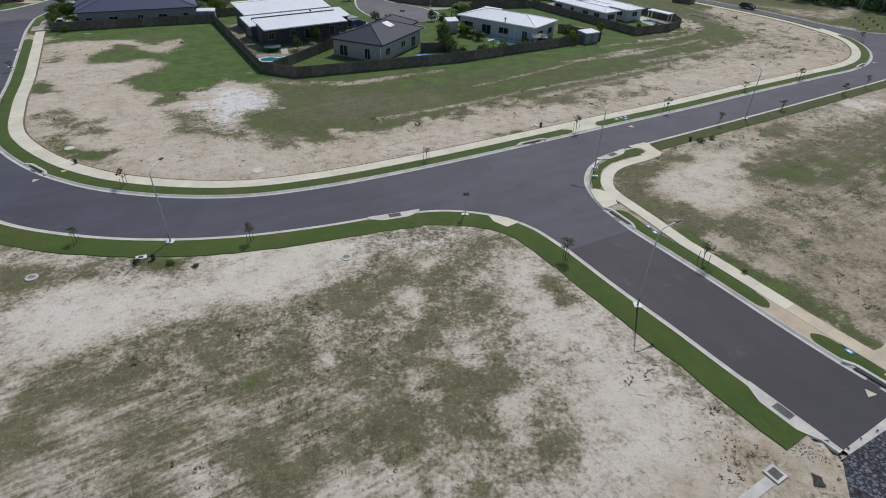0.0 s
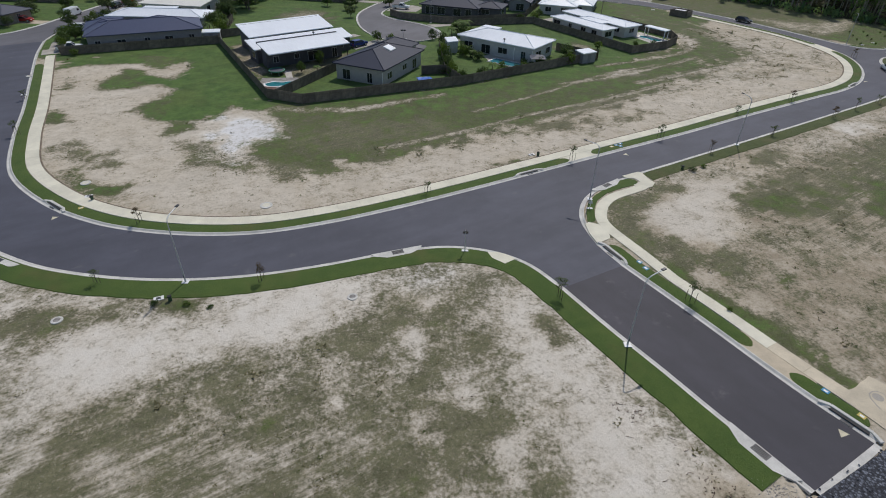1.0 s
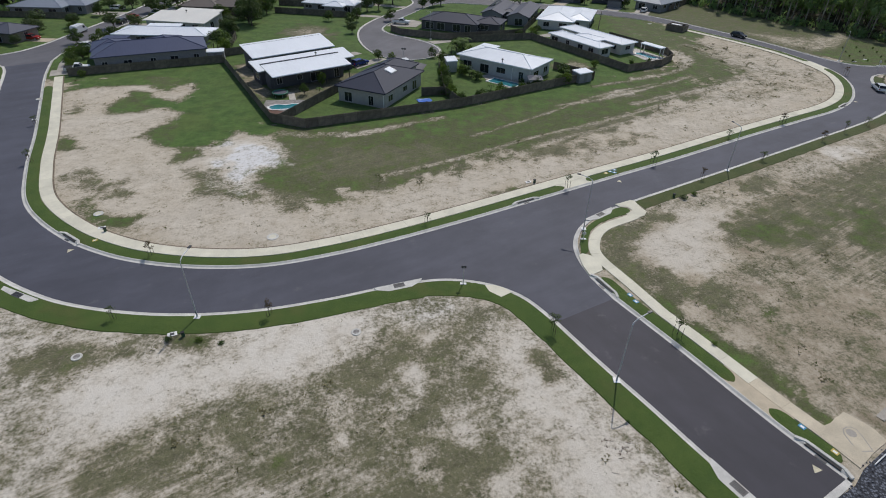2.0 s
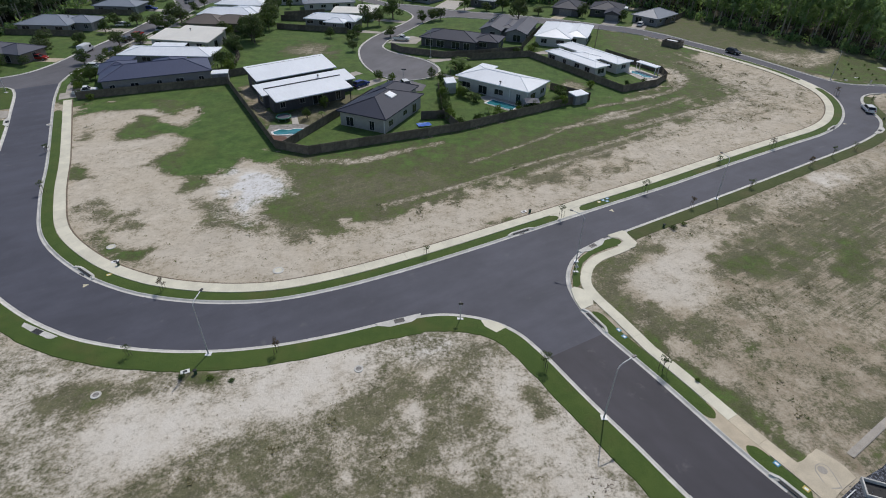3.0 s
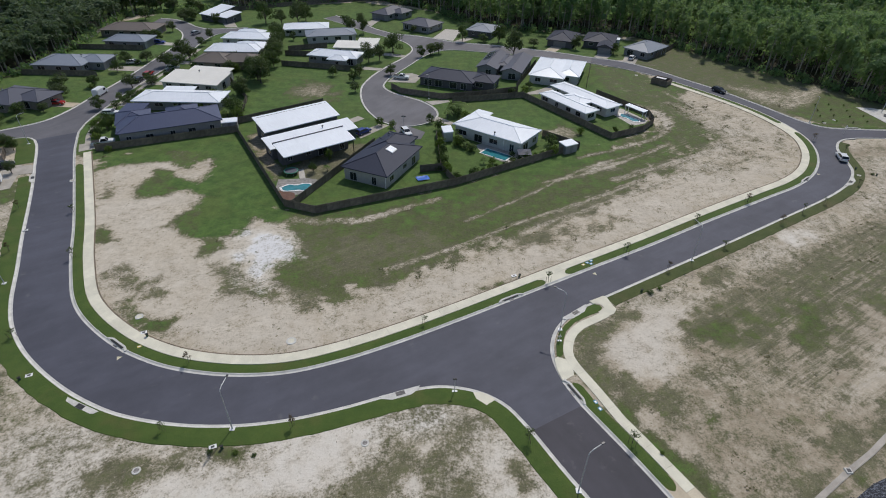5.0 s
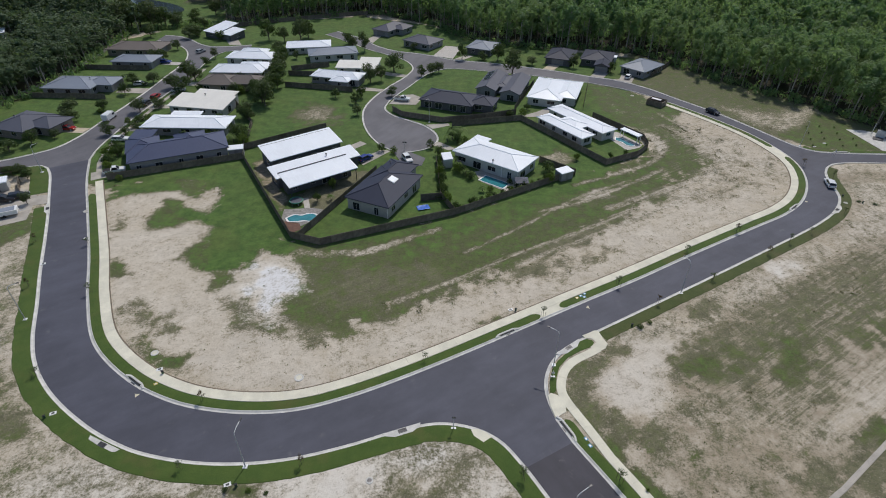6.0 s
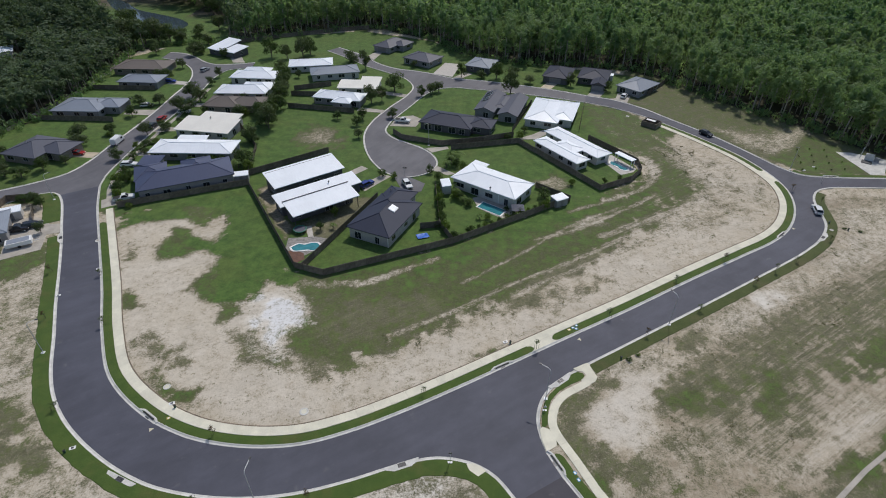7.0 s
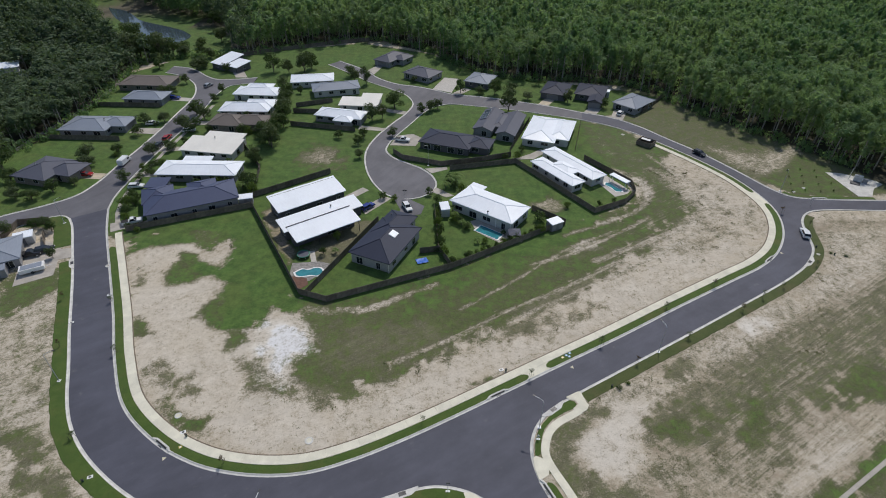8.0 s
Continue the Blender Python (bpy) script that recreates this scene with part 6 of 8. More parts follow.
for _ in range(150):
    x, y, s = 22.7 + rub.gauss(0, 0.75), 21.2 + rub.gauss(0, 0.5), rub.uniform(0.03, 0.11)
    k = len(rv)
    rv += [(x + dx * s * rub.uniform(0.7, 1.2), y + dy * s * rub.uniform(0.7, 1.2), 0.05 + dz * s) for dx, dy, dz in ((1, 0, 0), (0, 1, 0), (-1, 0, 0), (0, -1, 0), (0.1, 0, 0.9))]
    rf += [(k, k + 1, k + 4), (k + 1, k + 2, k + 4), (k + 2, k + 3, k + 4), (k + 3, k, k + 4)]
tagged(mesh_ob("rubble", rv, rf, "rubble"), "small pale broken concrete rubble beside the gutter", "rubble", kind="stuff")


def twigs():
    """Dead roots, twigs and withered weeds lying on the sand by the stub road."""
    r = random.Random(17)
    ob = thing("dead_twigs", "dark dead twigs and withered weeds on pale sand", "twigs", None, kind="stuff")
    bm = bmesh.new()
    for x, y in [(14.7, 27.1), (15.7, 25.9), (17.3, 23.8), (16.8, 22.0), (15.0, 21.4), (14.2, 26.2), (13.6, 27.9), (15.2, 27.8), (16.6, 25.0), (12.9, 29.4), (17.9, 21.6), (13.4, 25.0), (14.4, 26.9), (14.9, 26.6)]:
        a, k = r.uniform(-0.5, 0.9), [(x, y, 0.075)]
        for _ in range(5):
            a += r.uniform(-0.7, 0.7)
            k.append((k[-1][0] + 0.13 * math.cos(a), k[-1][1] + 0.13 * math.sin(a), 0.075 + r.uniform(0, 0.03)))
        add_tube(bm, k, [0.014, 0.018, 0.016, 0.014, 0.01, 0.006], 4)
    part("twig", bm, "stake", ob)
    g = np.random.RandomState(8)
    items = []
    for x, y, n, spread in ((18.8, 20.6, 130, 0.55), (17.9, 20.0, 60, 0.4), (17.2, 18.9, 140, 0.5), (18.3, 21.7, 50, 0.4), (14.4, 26.9, 60, 0.4), (13.2, 27.6, 40, 0.35), (22.0, 18.2, 50, 0.5), (23.2, 20.4, 40, 0.4)):
        c = np.c_[g.normal(x, spread, 14), g.normal(y, spread * 0.7, 14), np.full(14, 0.07)]
        items.append(leaf_cloud(g, c, np.full(14, 0.16), n, 0.07, 0.35)[0])
    v = np.concatenate(items)
    mesh_ob("dead_weed", v, np.arange(len(v)).reshape(-1, 4), "stake", ob)


twigs()


# ---------------------------------------------------------------- houses
def roof_faces(kind, x0, x1, y0, y1, e, rise, over=0.55):
    """Roof skin for one wing with eaves at height e: vertices, faces of the skin, ridge lines."""
    x0, x1, y0, y1 = x0 - over, x1 + over, y0 - over, y1 + over
    w, d = x1 - x0, y1 - y0
    c = [(x0, y0, e), (x1, y0, e), (x1, y1, e), (x0, y1, e)]
    if kind == "hip":
        k = min(w, d) / 2
        a, b = ((x0 + k, (y0 + y1) / 2, e + rise), (x1 - k, (y0 + y1) / 2, e + rise)) if w >= d else (((x0 + x1) / 2, y0 + k, e + rise), ((x0 + x1) / 2, y1 - k, e + rise))
        v = c + [a, b]
        f = [(0, 1, 5, 4), (1, 2, 5), (2, 3, 4, 5), (3, 0, 4)] if w >= d else [(0, 1, 4), (1, 2, 5, 4), (2, 3, 5), (3, 0, 4, 5)]
        lines = [(4, 5)] + ([(0, 4), (3, 4), (1, 5), (2, 5)] if w >= d else [(0, 4), (1, 4), (2, 5), (3, 5)])
    elif kind == "gable_y":
        v = c + [((x0 + x1) / 2, y0, e + rise), ((x0 + x1) / 2, y1, e + rise)]
        f, lines = [(1, 2, 5, 4), (3, 0, 4, 5)], [(4, 5)]
    elif kind == "gable_x":
        v = c + [(x0, (y0 + y1) / 2, e + rise), (x1, (y0 + y1) / 2, e + rise)]
        f, lines = [(0, 1, 5, 4), (2, 3, 4, 5)], [(4, 5)]
    else:  # one slope: "up" falls to the front, "down" falls to the back
        za, zb = (e, e + rise) if kind == "up" else (e + rise, e)
        v = [(x0, y0, za), (x1, y0, za), (x1, y1, zb), (x0, y1, zb)]
        f, lines = [(0, 1, 2, 3)], []
    return v, f, lines, c


def roof_part(parent, kind, dims, e, rise, mat, over=0.55):
    v, f, lines, c = roof_faces(kind, *dims, e, rise, over)
    n = len(v)
    t = 0.2
    skin = [tuple(q) for q in f] + [tuple(n + i for i in q[::-1]) for q in f]
    verts = v + [(x, y, z - t) for x, y, z in v]
    count = {}
    for q in f:
        for a, b in zip(q, q[1:] + q[:1]):
            count[(min(a, b), max(a, b))] = count.get((min(a, b), max(a, b)), []) + [(a, b)]
    for pair in count.values():
        if len(pair) == 1:
            a, b = pair[0]
            skin.append((b, a, n + a, n + b))
    ob = mesh_ob("roof", verts, skin, mat, parent)
    if lines:
        bm = bmesh.new()
        for a, b in lines:
            p, q = Vector(v[a]), Vector(v[b])
            if (q - p).length > 0.3:
                add_tube(bm, [p + Vector((0, 0, 0.02)), q + Vector((0, 0, 0.02))], [0.09, 0.09], 6)
        part("ridge_cap", bm, mat, ob)
    return ob


def window_part(parent, at, width, sill, head, normal):
    """A framed window set on a wall; normal: 'x+', 'x-', 'y+' or 'y-'."""
    ang = {"y-": 0, "x+": 90, "y+": 180, "x-": 270}[normal]
    m = pose(at[0], at[1], 0, 0, 0, ang)
    bm = bmesh.new()
    h = width / 2
    for d in ((-h, h, -0.07, 0.02, head - 0.07, head), (-h - 0.05, h + 0.05, -0.1, 0.02, sill - 0.06, sill), (-h, -h + 0.07, -0.07, 0.02, sill, head - 0.07), (h - 0.07, h, -0.07, 0.02, sill, head - 0.07), (-0.03, 0.03, -0.06, 0.02, sill, head - 0.07)):
        add_box(bm, *d)
    bmesh.ops.transform(bm, matrix=m, verts=bm.verts)
    win = part("window", bm, "frame", parent)
    for a, b in ((-h + 0.07, -0.03), (0.03, h - 0.07)):
        bm = bmesh.new()
        add_box(bm, a, b, -0.045, 0.01, sill, head - 0.07)
        bmesh.ops.transform(bm, matrix=m, verts=bm.verts)
        part("pane", bm, "glass", win)


def walls_part(parent, dims, e, mat, kind="hip", rise=0.0, seed=0, garage=None, openings=True):
    x0, x1, y0, y1 = dims
    top = e - 0.12
    bm = bmesh.new()
    t = 0.24
    for d in ((x0, x1, y0, y0 + t), (x0, x1, y1 - t, y1), (x0, x0 + t, y0 + t, y1 - t), (x1 - t, x1, y0 + t, y1 - t)):
        add_box(bm, *d, 0.0, top)
    if kind in ("gable_y", "gable_x"):
        for s in (0, 1):
            if kind == "gable_y":
                y = y0 if s == 0 else y1 - t
                tri = [(x0, top), (x1, top), ((x0 + x1) / 2, top + rise * 0.9)]
                va, vb = [bm.verts.new((a, y, z)) for a, z in tri], [bm.verts.new((a, y + t, z)) for a, z in tri]
            else:
                x = x0 if s == 0 else x1 - t
                tri = [(y0, top), (y1, top), ((y0 + y1) / 2, top + rise * 0.9)]
                va, vb = [bm.verts.new((x + t, a, z)) for a, z in tri], [bm.verts.new((x, a, z)) for a, z in tri]
            bm.faces.new(va)
            bm.faces.new(vb[::-1])
            for i in range(3):
                bm.faces.new((va[i], vb[i], vb[(i + 1) % 3], va[(i + 1) % 3]))
    if kind in ("up", "down"):  # the taller side walls under a single slope
        ya, yb = (y1 - t, y1) if kind == "up" else (y0, y0 + t)
        add_box(bm, x0, x1, ya, yb, top, top + rise)
        for xa in (x0, x1 - t):
            pts = [(y0, top), (y1, top), (y1, top + rise)] if kind == "up" else [(y0, top), (y1, top), (y0, top + rise)]
            va, vb = [bm.verts.new((xa, a, z)) for a, z in pts], [bm.verts.new((xa + t, a, z)) for a, z in pts]
            bm.faces.new(va)
            bm.faces.new(vb[::-1])
            for i in range(3):
                bm.faces.new((va[i], vb[i], vb[(i + 1) % 3], va[(i + 1) % 3]))
    part("wall", bm, mat, parent)
    if not openings:
        return
    r = random.Random(seed)
    for nrm, a, b, fix in (("y-", x0, x1, y0), ("y+", x0, x1, y1), ("x-", y0, y1, x0), ("x+", y0, y1, x1)):
        if garage == nrm:
            mid = (a + b) / 2
            g = pose(*((mid, fix) if nrm[0] == "y" else (fix, mid)), 0, 0, 0, {"y-": 0, "x+": 90, "y+": 180, "x-": 270}[nrm])
            bm = bmesh.new()
            for k in range(5):
                add_box(bm, -2.3, 2.3, -0.05, 0.02, 0.04 + k * 0.44, 0.46 + k * 0.44, m=g)
            part("garage_door", bm, "garage", parent)
            continue
        n = int((b - a) / 4.2)
        for k in range(n):
            s = a + (b - a) * (k + 0.5 + r.uniform(-0.12, 0.12)) / n
            w = r.choice((1.2, 1.8, 2.4))
            low = r.choice((0.25, 0.9, 1.1))
            window_part(parent, (s, fix) if nrm[0] == "y" else (fix, s), w, low, 2.15, nrm)


def house(label, x, y, rz, wings, roof, wall, seed, group="", patio=0.0):
    """wings: (kind, x0, x1, y0, y1, eaves, rise, garage side or None), sizes of the roof's outline."""
    ob = thing("house", label, "house", pose(x, y, 0.05, 0, 0, rz), group)
    o = 0.55
    for k, (kind, x0, x1, y0, y1, e, rise, garage) in enumerate(wings):
        dims = (x0 + o, x1 - o, y0 + o, y1 - o)
        deep = patio if k == len(wings) - 1 else 0.0
        walls_part(ob, (dims[0], dims[1], dims[2] + deep, dims[3]), e, wall, kind, rise, seed + k, garage)
        roof_part(ob, kind, dims, e, rise, roof)
    return ob


def post_row(parent, pts, h, mat="white"):
    for x, y in pts:
        box_part("post", (x - 0.07, x + 0.07, y - 0.07, y + 0.07, 0, h), mat, parent)


def roof_fitting(x, y, z, label="small round roof vent"):
    ob = thing("roof_vent", label, "roof vent", pose(x, y, z), "roof vents")
    tube_part("stem", [(0, 0, -0.35), (0, 0, 0.25)], [0.14, 0.14], "galv", ob, 10)
    tube_part("cap", [(0, 0, 0.25), (0, 0, 0.4), (0, 0, 0.5)], [0.24, 0.26, 0.1], "iron", ob, 10)


house("long rendered house with a slate blue hipped metal roof", -79.1, 120.5, 25.5, [("hip", 0, 24.4, 0, 11.6, 3.3, 1.8, "x-"), ("hip", -0.4, 8, 6, 15.2, 3.32, 1.4, "x-"), ("hip", 11.5, 19.5, 4.5, 14.2, 3.34, 1.4, None)], "roof_slate", "wall_grey", 1)
house("white roofed house half hidden in the woods", -198.0, 227.0, 32, [("hip", 0, 14, 0, 9.5, 4.6, 1.3, None)], "roof_white", "wall_pale", 91)
house("detached grey garage with a flat slate blue metal roof", -86.7, 136.4, 2, [("up", 0, 6.0, 0, 5.5, 2.7, 0.3, "x-")], "roof_slate", "wall_grey", 3)
house("dark clad house with a white single-slope metal roof", -44.0, 123.0, 37.6, [("up", 0, 20.4, 0, 7.8, 3.36, 1.4, "x+"), ("down", 3.3, 12.8, 7.6, 10.9, 3.0, 0.3, None)], "roof_white", "wall_dark", 4)
a2 = house("dark clad house with stepped white skillion roofs and a patio", -35.85, 109.55, 36.8, [("up", -0.6, 22.2, 6.6, 12.2, 3.0, 0.85, None), ("up", 0, 17.95, 0, 6.35, 3.5, 0.96, None)], "roof_white", "wall_dark", 6, patio=2.6)
box_part("fascia", (-0.05, 18.0, 6.24, 6.46, 4.2, 4.62), "iron", a2, 0.0, "dark upper fascia between the two roofs")
post_row(a2, ((0.4, 0.3), (6, 0.3), (11.8, 0.3), (17.4, 0.3)), 3.4, "iron")
h3 = house("pale grey rendered house with a charcoal hipped roof and skylight", -22.8, 106.5, -23.5, [("hip", 0, 11.6, 0, 17.0, 3.2, 1.95, None), ("hip", 0.3, 8.2, 9.0, 21.4, 3.21, 1.6, "y+")], "roof_char", "wall_warm", 8)
post_row(h3, ((10.9, 0.5), (10.9, 3.6)), 2.6)
sl = thing("skylight", "pale rectangular skylight in the charcoal roof", "skylight", pose(-12.14, 112.35, 4.72, 0, 18.6, -23.5))
box_part("kerb_frame", (-0.95, 0.95, -1.15, 1.15, -0.25, 0.1), "white", sl, 0.03)
box_part("glazing", (-0.82, 0.82, -1.02, 1.02, 0.1, 0.14), "roof_white", sl)
h4 = house("pale house with a white hipped roof facing its pool", 1.6, 131.2, -35.3, [("hip", 0, 20, 0, 10.4, 3.3, 1.25, None), ("up", -0.2, 4.5, 9.2, 12.4, 3.2, 0.15, None)], "roof_white", "wall_pale", 11)
post_row(h4, ((19.5, 0.4), (15.0, 0.4)), 2.6)
house("white U-shaped house with low hipped roofs and a courtyard", 26.8, 156.5, -55.5, [("hip", 0, 18.9, 0, 5.4, 2.75, 0.65, None), ("hip", -3.5, 19.5, 7.6, 13.8, 2.76, 0.75, "x-"), ("hip", 5.0, 13.5, 3.0, 9.4, 2.78, 0.72, None)], "roof_white", "wall_pale", 14)
house("large pale house with a white hipped metal roof", 25.5, 173.1, -18.3, [("hip", 0, 11.5, 0, 21, 2.8, 1.4, None), ("hip", 8, 15.8, 3.5, 21, 2.82, 1.1, "y+")], "roof_white", "wall_pale", 17)
house("low dark house with a charcoal hipped roof", -9.3, 169.7, -19.0, [("hip", 0, 18, 0, 11.5, 2.65, 1.6, "x-"), ("hip", 15.5, 24, 2.5, 11, 2.66, 1.2, None)], "roof_char", "wall_dark", 20)
house("twin-gabled house with a dusty grey roof and solar panels", 9.0, 180.6, -17.5, [("gable_y", 0, 7.4, 0, 19, 2.65, 1.35, None), ("gable_y", 8.6, 15.8, -1.2, 18.5, 2.66, 1.3, None), ("hip", 5.5, 10.5, 4.5, 17.5, 2.7, 0.6, "y+")], "roof_mid", "wall_grey", 23)
for k in range(3):
    sp = thing("solar_panel", "dark glass solar panel bank on the grey roof", "solar panel", pose(9.0, 180.6, 0.05, 0, 0, -17.5) @ pose(1.9, 9.2 + k * 2.9, 3.52, 0, -19.5, 0), "solar panels")
    box_part("rail_frame", (-1.3, 1.3, -1.35, 1.35, 0.02, 0.09), "galv", sp)
    box_part("glass_face", (-1.25, 1.25, -1.3, 1.3, 0.09, 0.105), "solar", sp)
house("small house with a pale grey hipped roof", 6.6, 229.4, -23, [("hip", 0, 11, 0, 12.6, 2.7, 1.5, "x-")], "roof_grey", "wall_dark", 26, "houses at the forest edge")
house("dark house with a charcoal roof and front gable", 37.3, 217.2, -21, [("hip", 0, 10.6, 0, 14.6, 2.65, 1.9, "y-")], "roof_char", "wall_dark", 28, "houses at the forest edge")
house("dark house with a slate hipped roof and garage wing", 51.0, 216.0, -20, [("hip", 0, 12, 0, 14, 2.65, 1.8, None), ("gable_y", 6.2, 12, -6.5, 1, 2.63, 1.1, "y-")], "roof_char", "wall_dark", 30, "houses at the forest edge")
house("house with a pale grey hipped roof beside the woods", 64.4, 207.8, -46, [("hip", 0, 10.6, 0, 14.5, 2.65, 1.9, "x-")], "roof_grey", "wall_grey", 33, "houses at the forest edge")
house("house with two white skillion roofs by the woods", -108.7, 249.2, -30, [("up", 0, 8.5, 0, 13, 2.7, 1.8, None), ("up", 8.5, 16, 1.0, 10, 2.6, 0.9, "y-")], "roof_white", "wall_dark", 35, "houses at the forest edge")
house("house with a mid grey hipped roof", -35.2, 256.7, -30, [("hip", 0, 9.5, 0, 16, 2.65, 1.8, "y-"), ("hip", 6, 13, 6, 15, 2.66, 1.4, None)], "roof_mid", "wall_grey", 37, "houses at the forest edge")
house("house with a dusty grey hipped roof", -20.1, 239.3, -33, [("hip", 0, 14, 0, 11.5, 2.65, 1.8, "x-")], "roof_mid", "wall_grey", 39, "houses at the forest edge")
W = "houses along the older street"
house("rendered house with a white hipped metal roof", -85.7, 210.3, -3, [("hip", 0, 18.3, 0, 9.5, 2.7, 1.3, None), ("hip", 2.5, 13.5, 6, 13, 2.72, 1.3, "x-")], "roof_white", "wall_pale", 41, W)
house("rendered house with a weathered white hipped roof", -85.4, 193.0, 0.5, [("hip", 0, 19, 0, 9.6, 2.7, 1.6, "x-"), ("hip", 8, 19.5, 4, 12.5, 2.72, 1.4, None)], "roof_white", "wall_pale", 43, W)
house("low house with a brown-grey tiled hipped roof", -85.2, 180.6, -3, [("hip", 0, 13, 0, 10.5, 2.65, 1.9, "x-"), ("hip", 8, 21.4, 1.5, 10.6, 2.66, 1.7, None)], "roof_brown", "wall_brick", 45, W)
house("pale house with a cream low-pitched metal roof", -86.7, 160.8, -8.5, [("up", 0, 18.6, 0, 9.5, 2.7, 0.9, "x-"), ("up", 4, 17.5, 8.5, 13.6, 3.3, 0.4, None)], "roof_cream", "wall_pale", 47, W)
house("long pale house with an off-white hipped roof", -87.3, 144.2, 0.2, [("hip", 0, 24.6, 0, 9.4, 2.7, 1.1, "x-"), ("up", 5, 14, 8.4, 12.0, 2.68, 0.3, None)], "roof_white", "wall_grey", 49, W)
M = "houses in the middle row"
house("long house with a white hipped metal roof", -65.9, 224.2, 11, [("hip", 0, 18.2, 0, 10, 2.7, 1.3, "x+")], "roof_white", "wall_pale", 51, M)
house("house with a pale grey hipped roof", -54.3, 213.9, 15.5, [("hip", 0, 19.4, 0, 10, 2.7, 1.5, "x+")], "roof_grey", "wall_pale", 53, M)
house("house with a cream flat-pitched roof", -41.7, 200.5, -3, [("up", 0, 15.4, 0, 8.0, 2.7, 0.5, "x+"), ("up", 7.5, 15.4, 7.4, 12, 3.0, 0.3, None)], "roof_cream", "wall_pale", 55, M)
house("house with a bluish white hipped roof and gable", -49.3, 189.3, -12, [("hip", 0, 18.4, 1.5, 9.6, 2.7, 1.3, "x+"), ("hip", 8.5, 15.6, -1.6, 4, 2.71, 0.9, None)], "roof_white", "wall_grey", 57, M)
L = "houses backing onto the woods"
house("house with a dark grey hipped roof", -129.6, 142.2, -13, [("hip", 0, 12.5, 0, 13.5, 2.65, 1.9, "x+"), ("hip", 8, 17.5, 4, 13, 2.66, 1.5, None)], "roof_mid", "wall_brick", 59, L)
house("long house with a grey hipped roof", -134.8, 174.5, -0.5, [("hip", 0, 17, 0, 12.7, 2.65, 1.8, None), ("hip", 12, 22, 4, 13, 2.66, 1.3, "x+")], "roof_grey", "wall_grey", 61, L)
house("house with a bluish grey hipped roof", -126.8, 203.8, -2, [("hip", 0, 16, 0, 9.6, 2.65, 1.4, "x+")], "roof_grey", "wall_grey", 63, L)
house("long house with a brown-grey tiled roof", -136.5, 219.1, -1, [("hip", 0, 21.5, 0, 12.5, 2.65, 1.7, "x+")], "roof_brown", "wall_brick", 65, L)
house("house with a ribbed pale grey roof beside a cluttered yard", -112.6, 95.6, 30, [("hip", 0, 14, 0, 11.5, 2.7, 1.3, "x+"), ("up", -6, 3, -6, 3, 2.5, 0.4, None)], "roof_grey", "wall_grey", 67, L)
house("small bluish house at the edge of view", -141, 126, -20, [("hip", 0, 12, 0, 11, 2.6, 1.6, "x+")], "roof_grey", "wall_grey", 69, L)
house("white roofed building among the trees", -214, 204, 20, [("gable_x", 0, 22, 0, 12, 4.5, 1.5, None)], "roof_white", "wall_pale", 71)
for x, y, z in ((-36.6, 137.7, 3.75), (11.9, 124.5, 3.75), (-13.6, 121.6, 4.3), (-76, 199, 3.9), (-30.5, 126.3, 3.8), (-121, 181, 4.0), (-77, 168, 3.7), (-124, 147, 4.2)):
    roof_fitting(x, y, z)


def small_box(name, x, y, rz, w, d, h, wall, roof, label, category):
    ob = thing(name, label, category, pose(x, y, 0.05, 0, 0, rz))
    box_part("wall", (-w / 2, w / 2, -d / 2, d / 2, 0, h), wall, ob, 0.02)
    roof_part(ob, "up", (-w / 2, w / 2, -d / 2, d / 2), h + 0.22, 0.15, roof, 0.12)
    box_part("door", (-0.4, 0.4, -d / 2 - 0.03, -d / 2 - 0.002, 0.05, 1.9), "garage", ob)
    return ob


small_box("garden_shed", 0.3, 129.4, -80, 4.0, 2.3, 2.3, "wall_pale", "roof_white", "white flat-topped garden shed by the hedge", "shed")
small_box("garden_shed", 29.9, 123.2, 30, 3.6, 2.6, 2.0, "wall_grey", "roof_white", "grey garden shed with a white roof behind the fence", "shed")
small_box("garden_shed", -56.3, 133.2, 16, 3.8, 2.4, 2.0, "wall_grey", "roof_white", "small shed with a white roof at the fence", "shed")
small_box("garden_shed", 12.8, 172.2, -18, 2.8, 2.4, 2.0, "wall_grey", "roof_white", "small grey shed with a pale roof", "shed")
small_box("garden_shed", 65.2, 220.5, -20, 2.6, 2.6, 2.2, "wall_pale", "roof_white", "white garden shed beside the woods", "shed")
kb = thing("storage_bin", "brown timber-clad enclosure with a partly white top", "enclosure", pose(69.0, 175.4, 0.05, 0, 0, -42))
for d in ((-2.6, 2.6, -2.1, -1.95), (-2.6, 2.6, 1.95, 2.1), (-2.6, -2.45, -1.95, 1.95), (2.45, 2.6, -1.95, 1.95)):
    box_part("panel", (*d, 0, 1.7), "timber", kb, 0.02)
box_part("lid", (-2.3, 0.9, 0.5, 1.9, 1.3, 1.4), "white", kb, 0.02)
box_part("floor_slab", (-2.4, 2.4, -1.9, 1.9, 0, 0.12), "soil", kb)

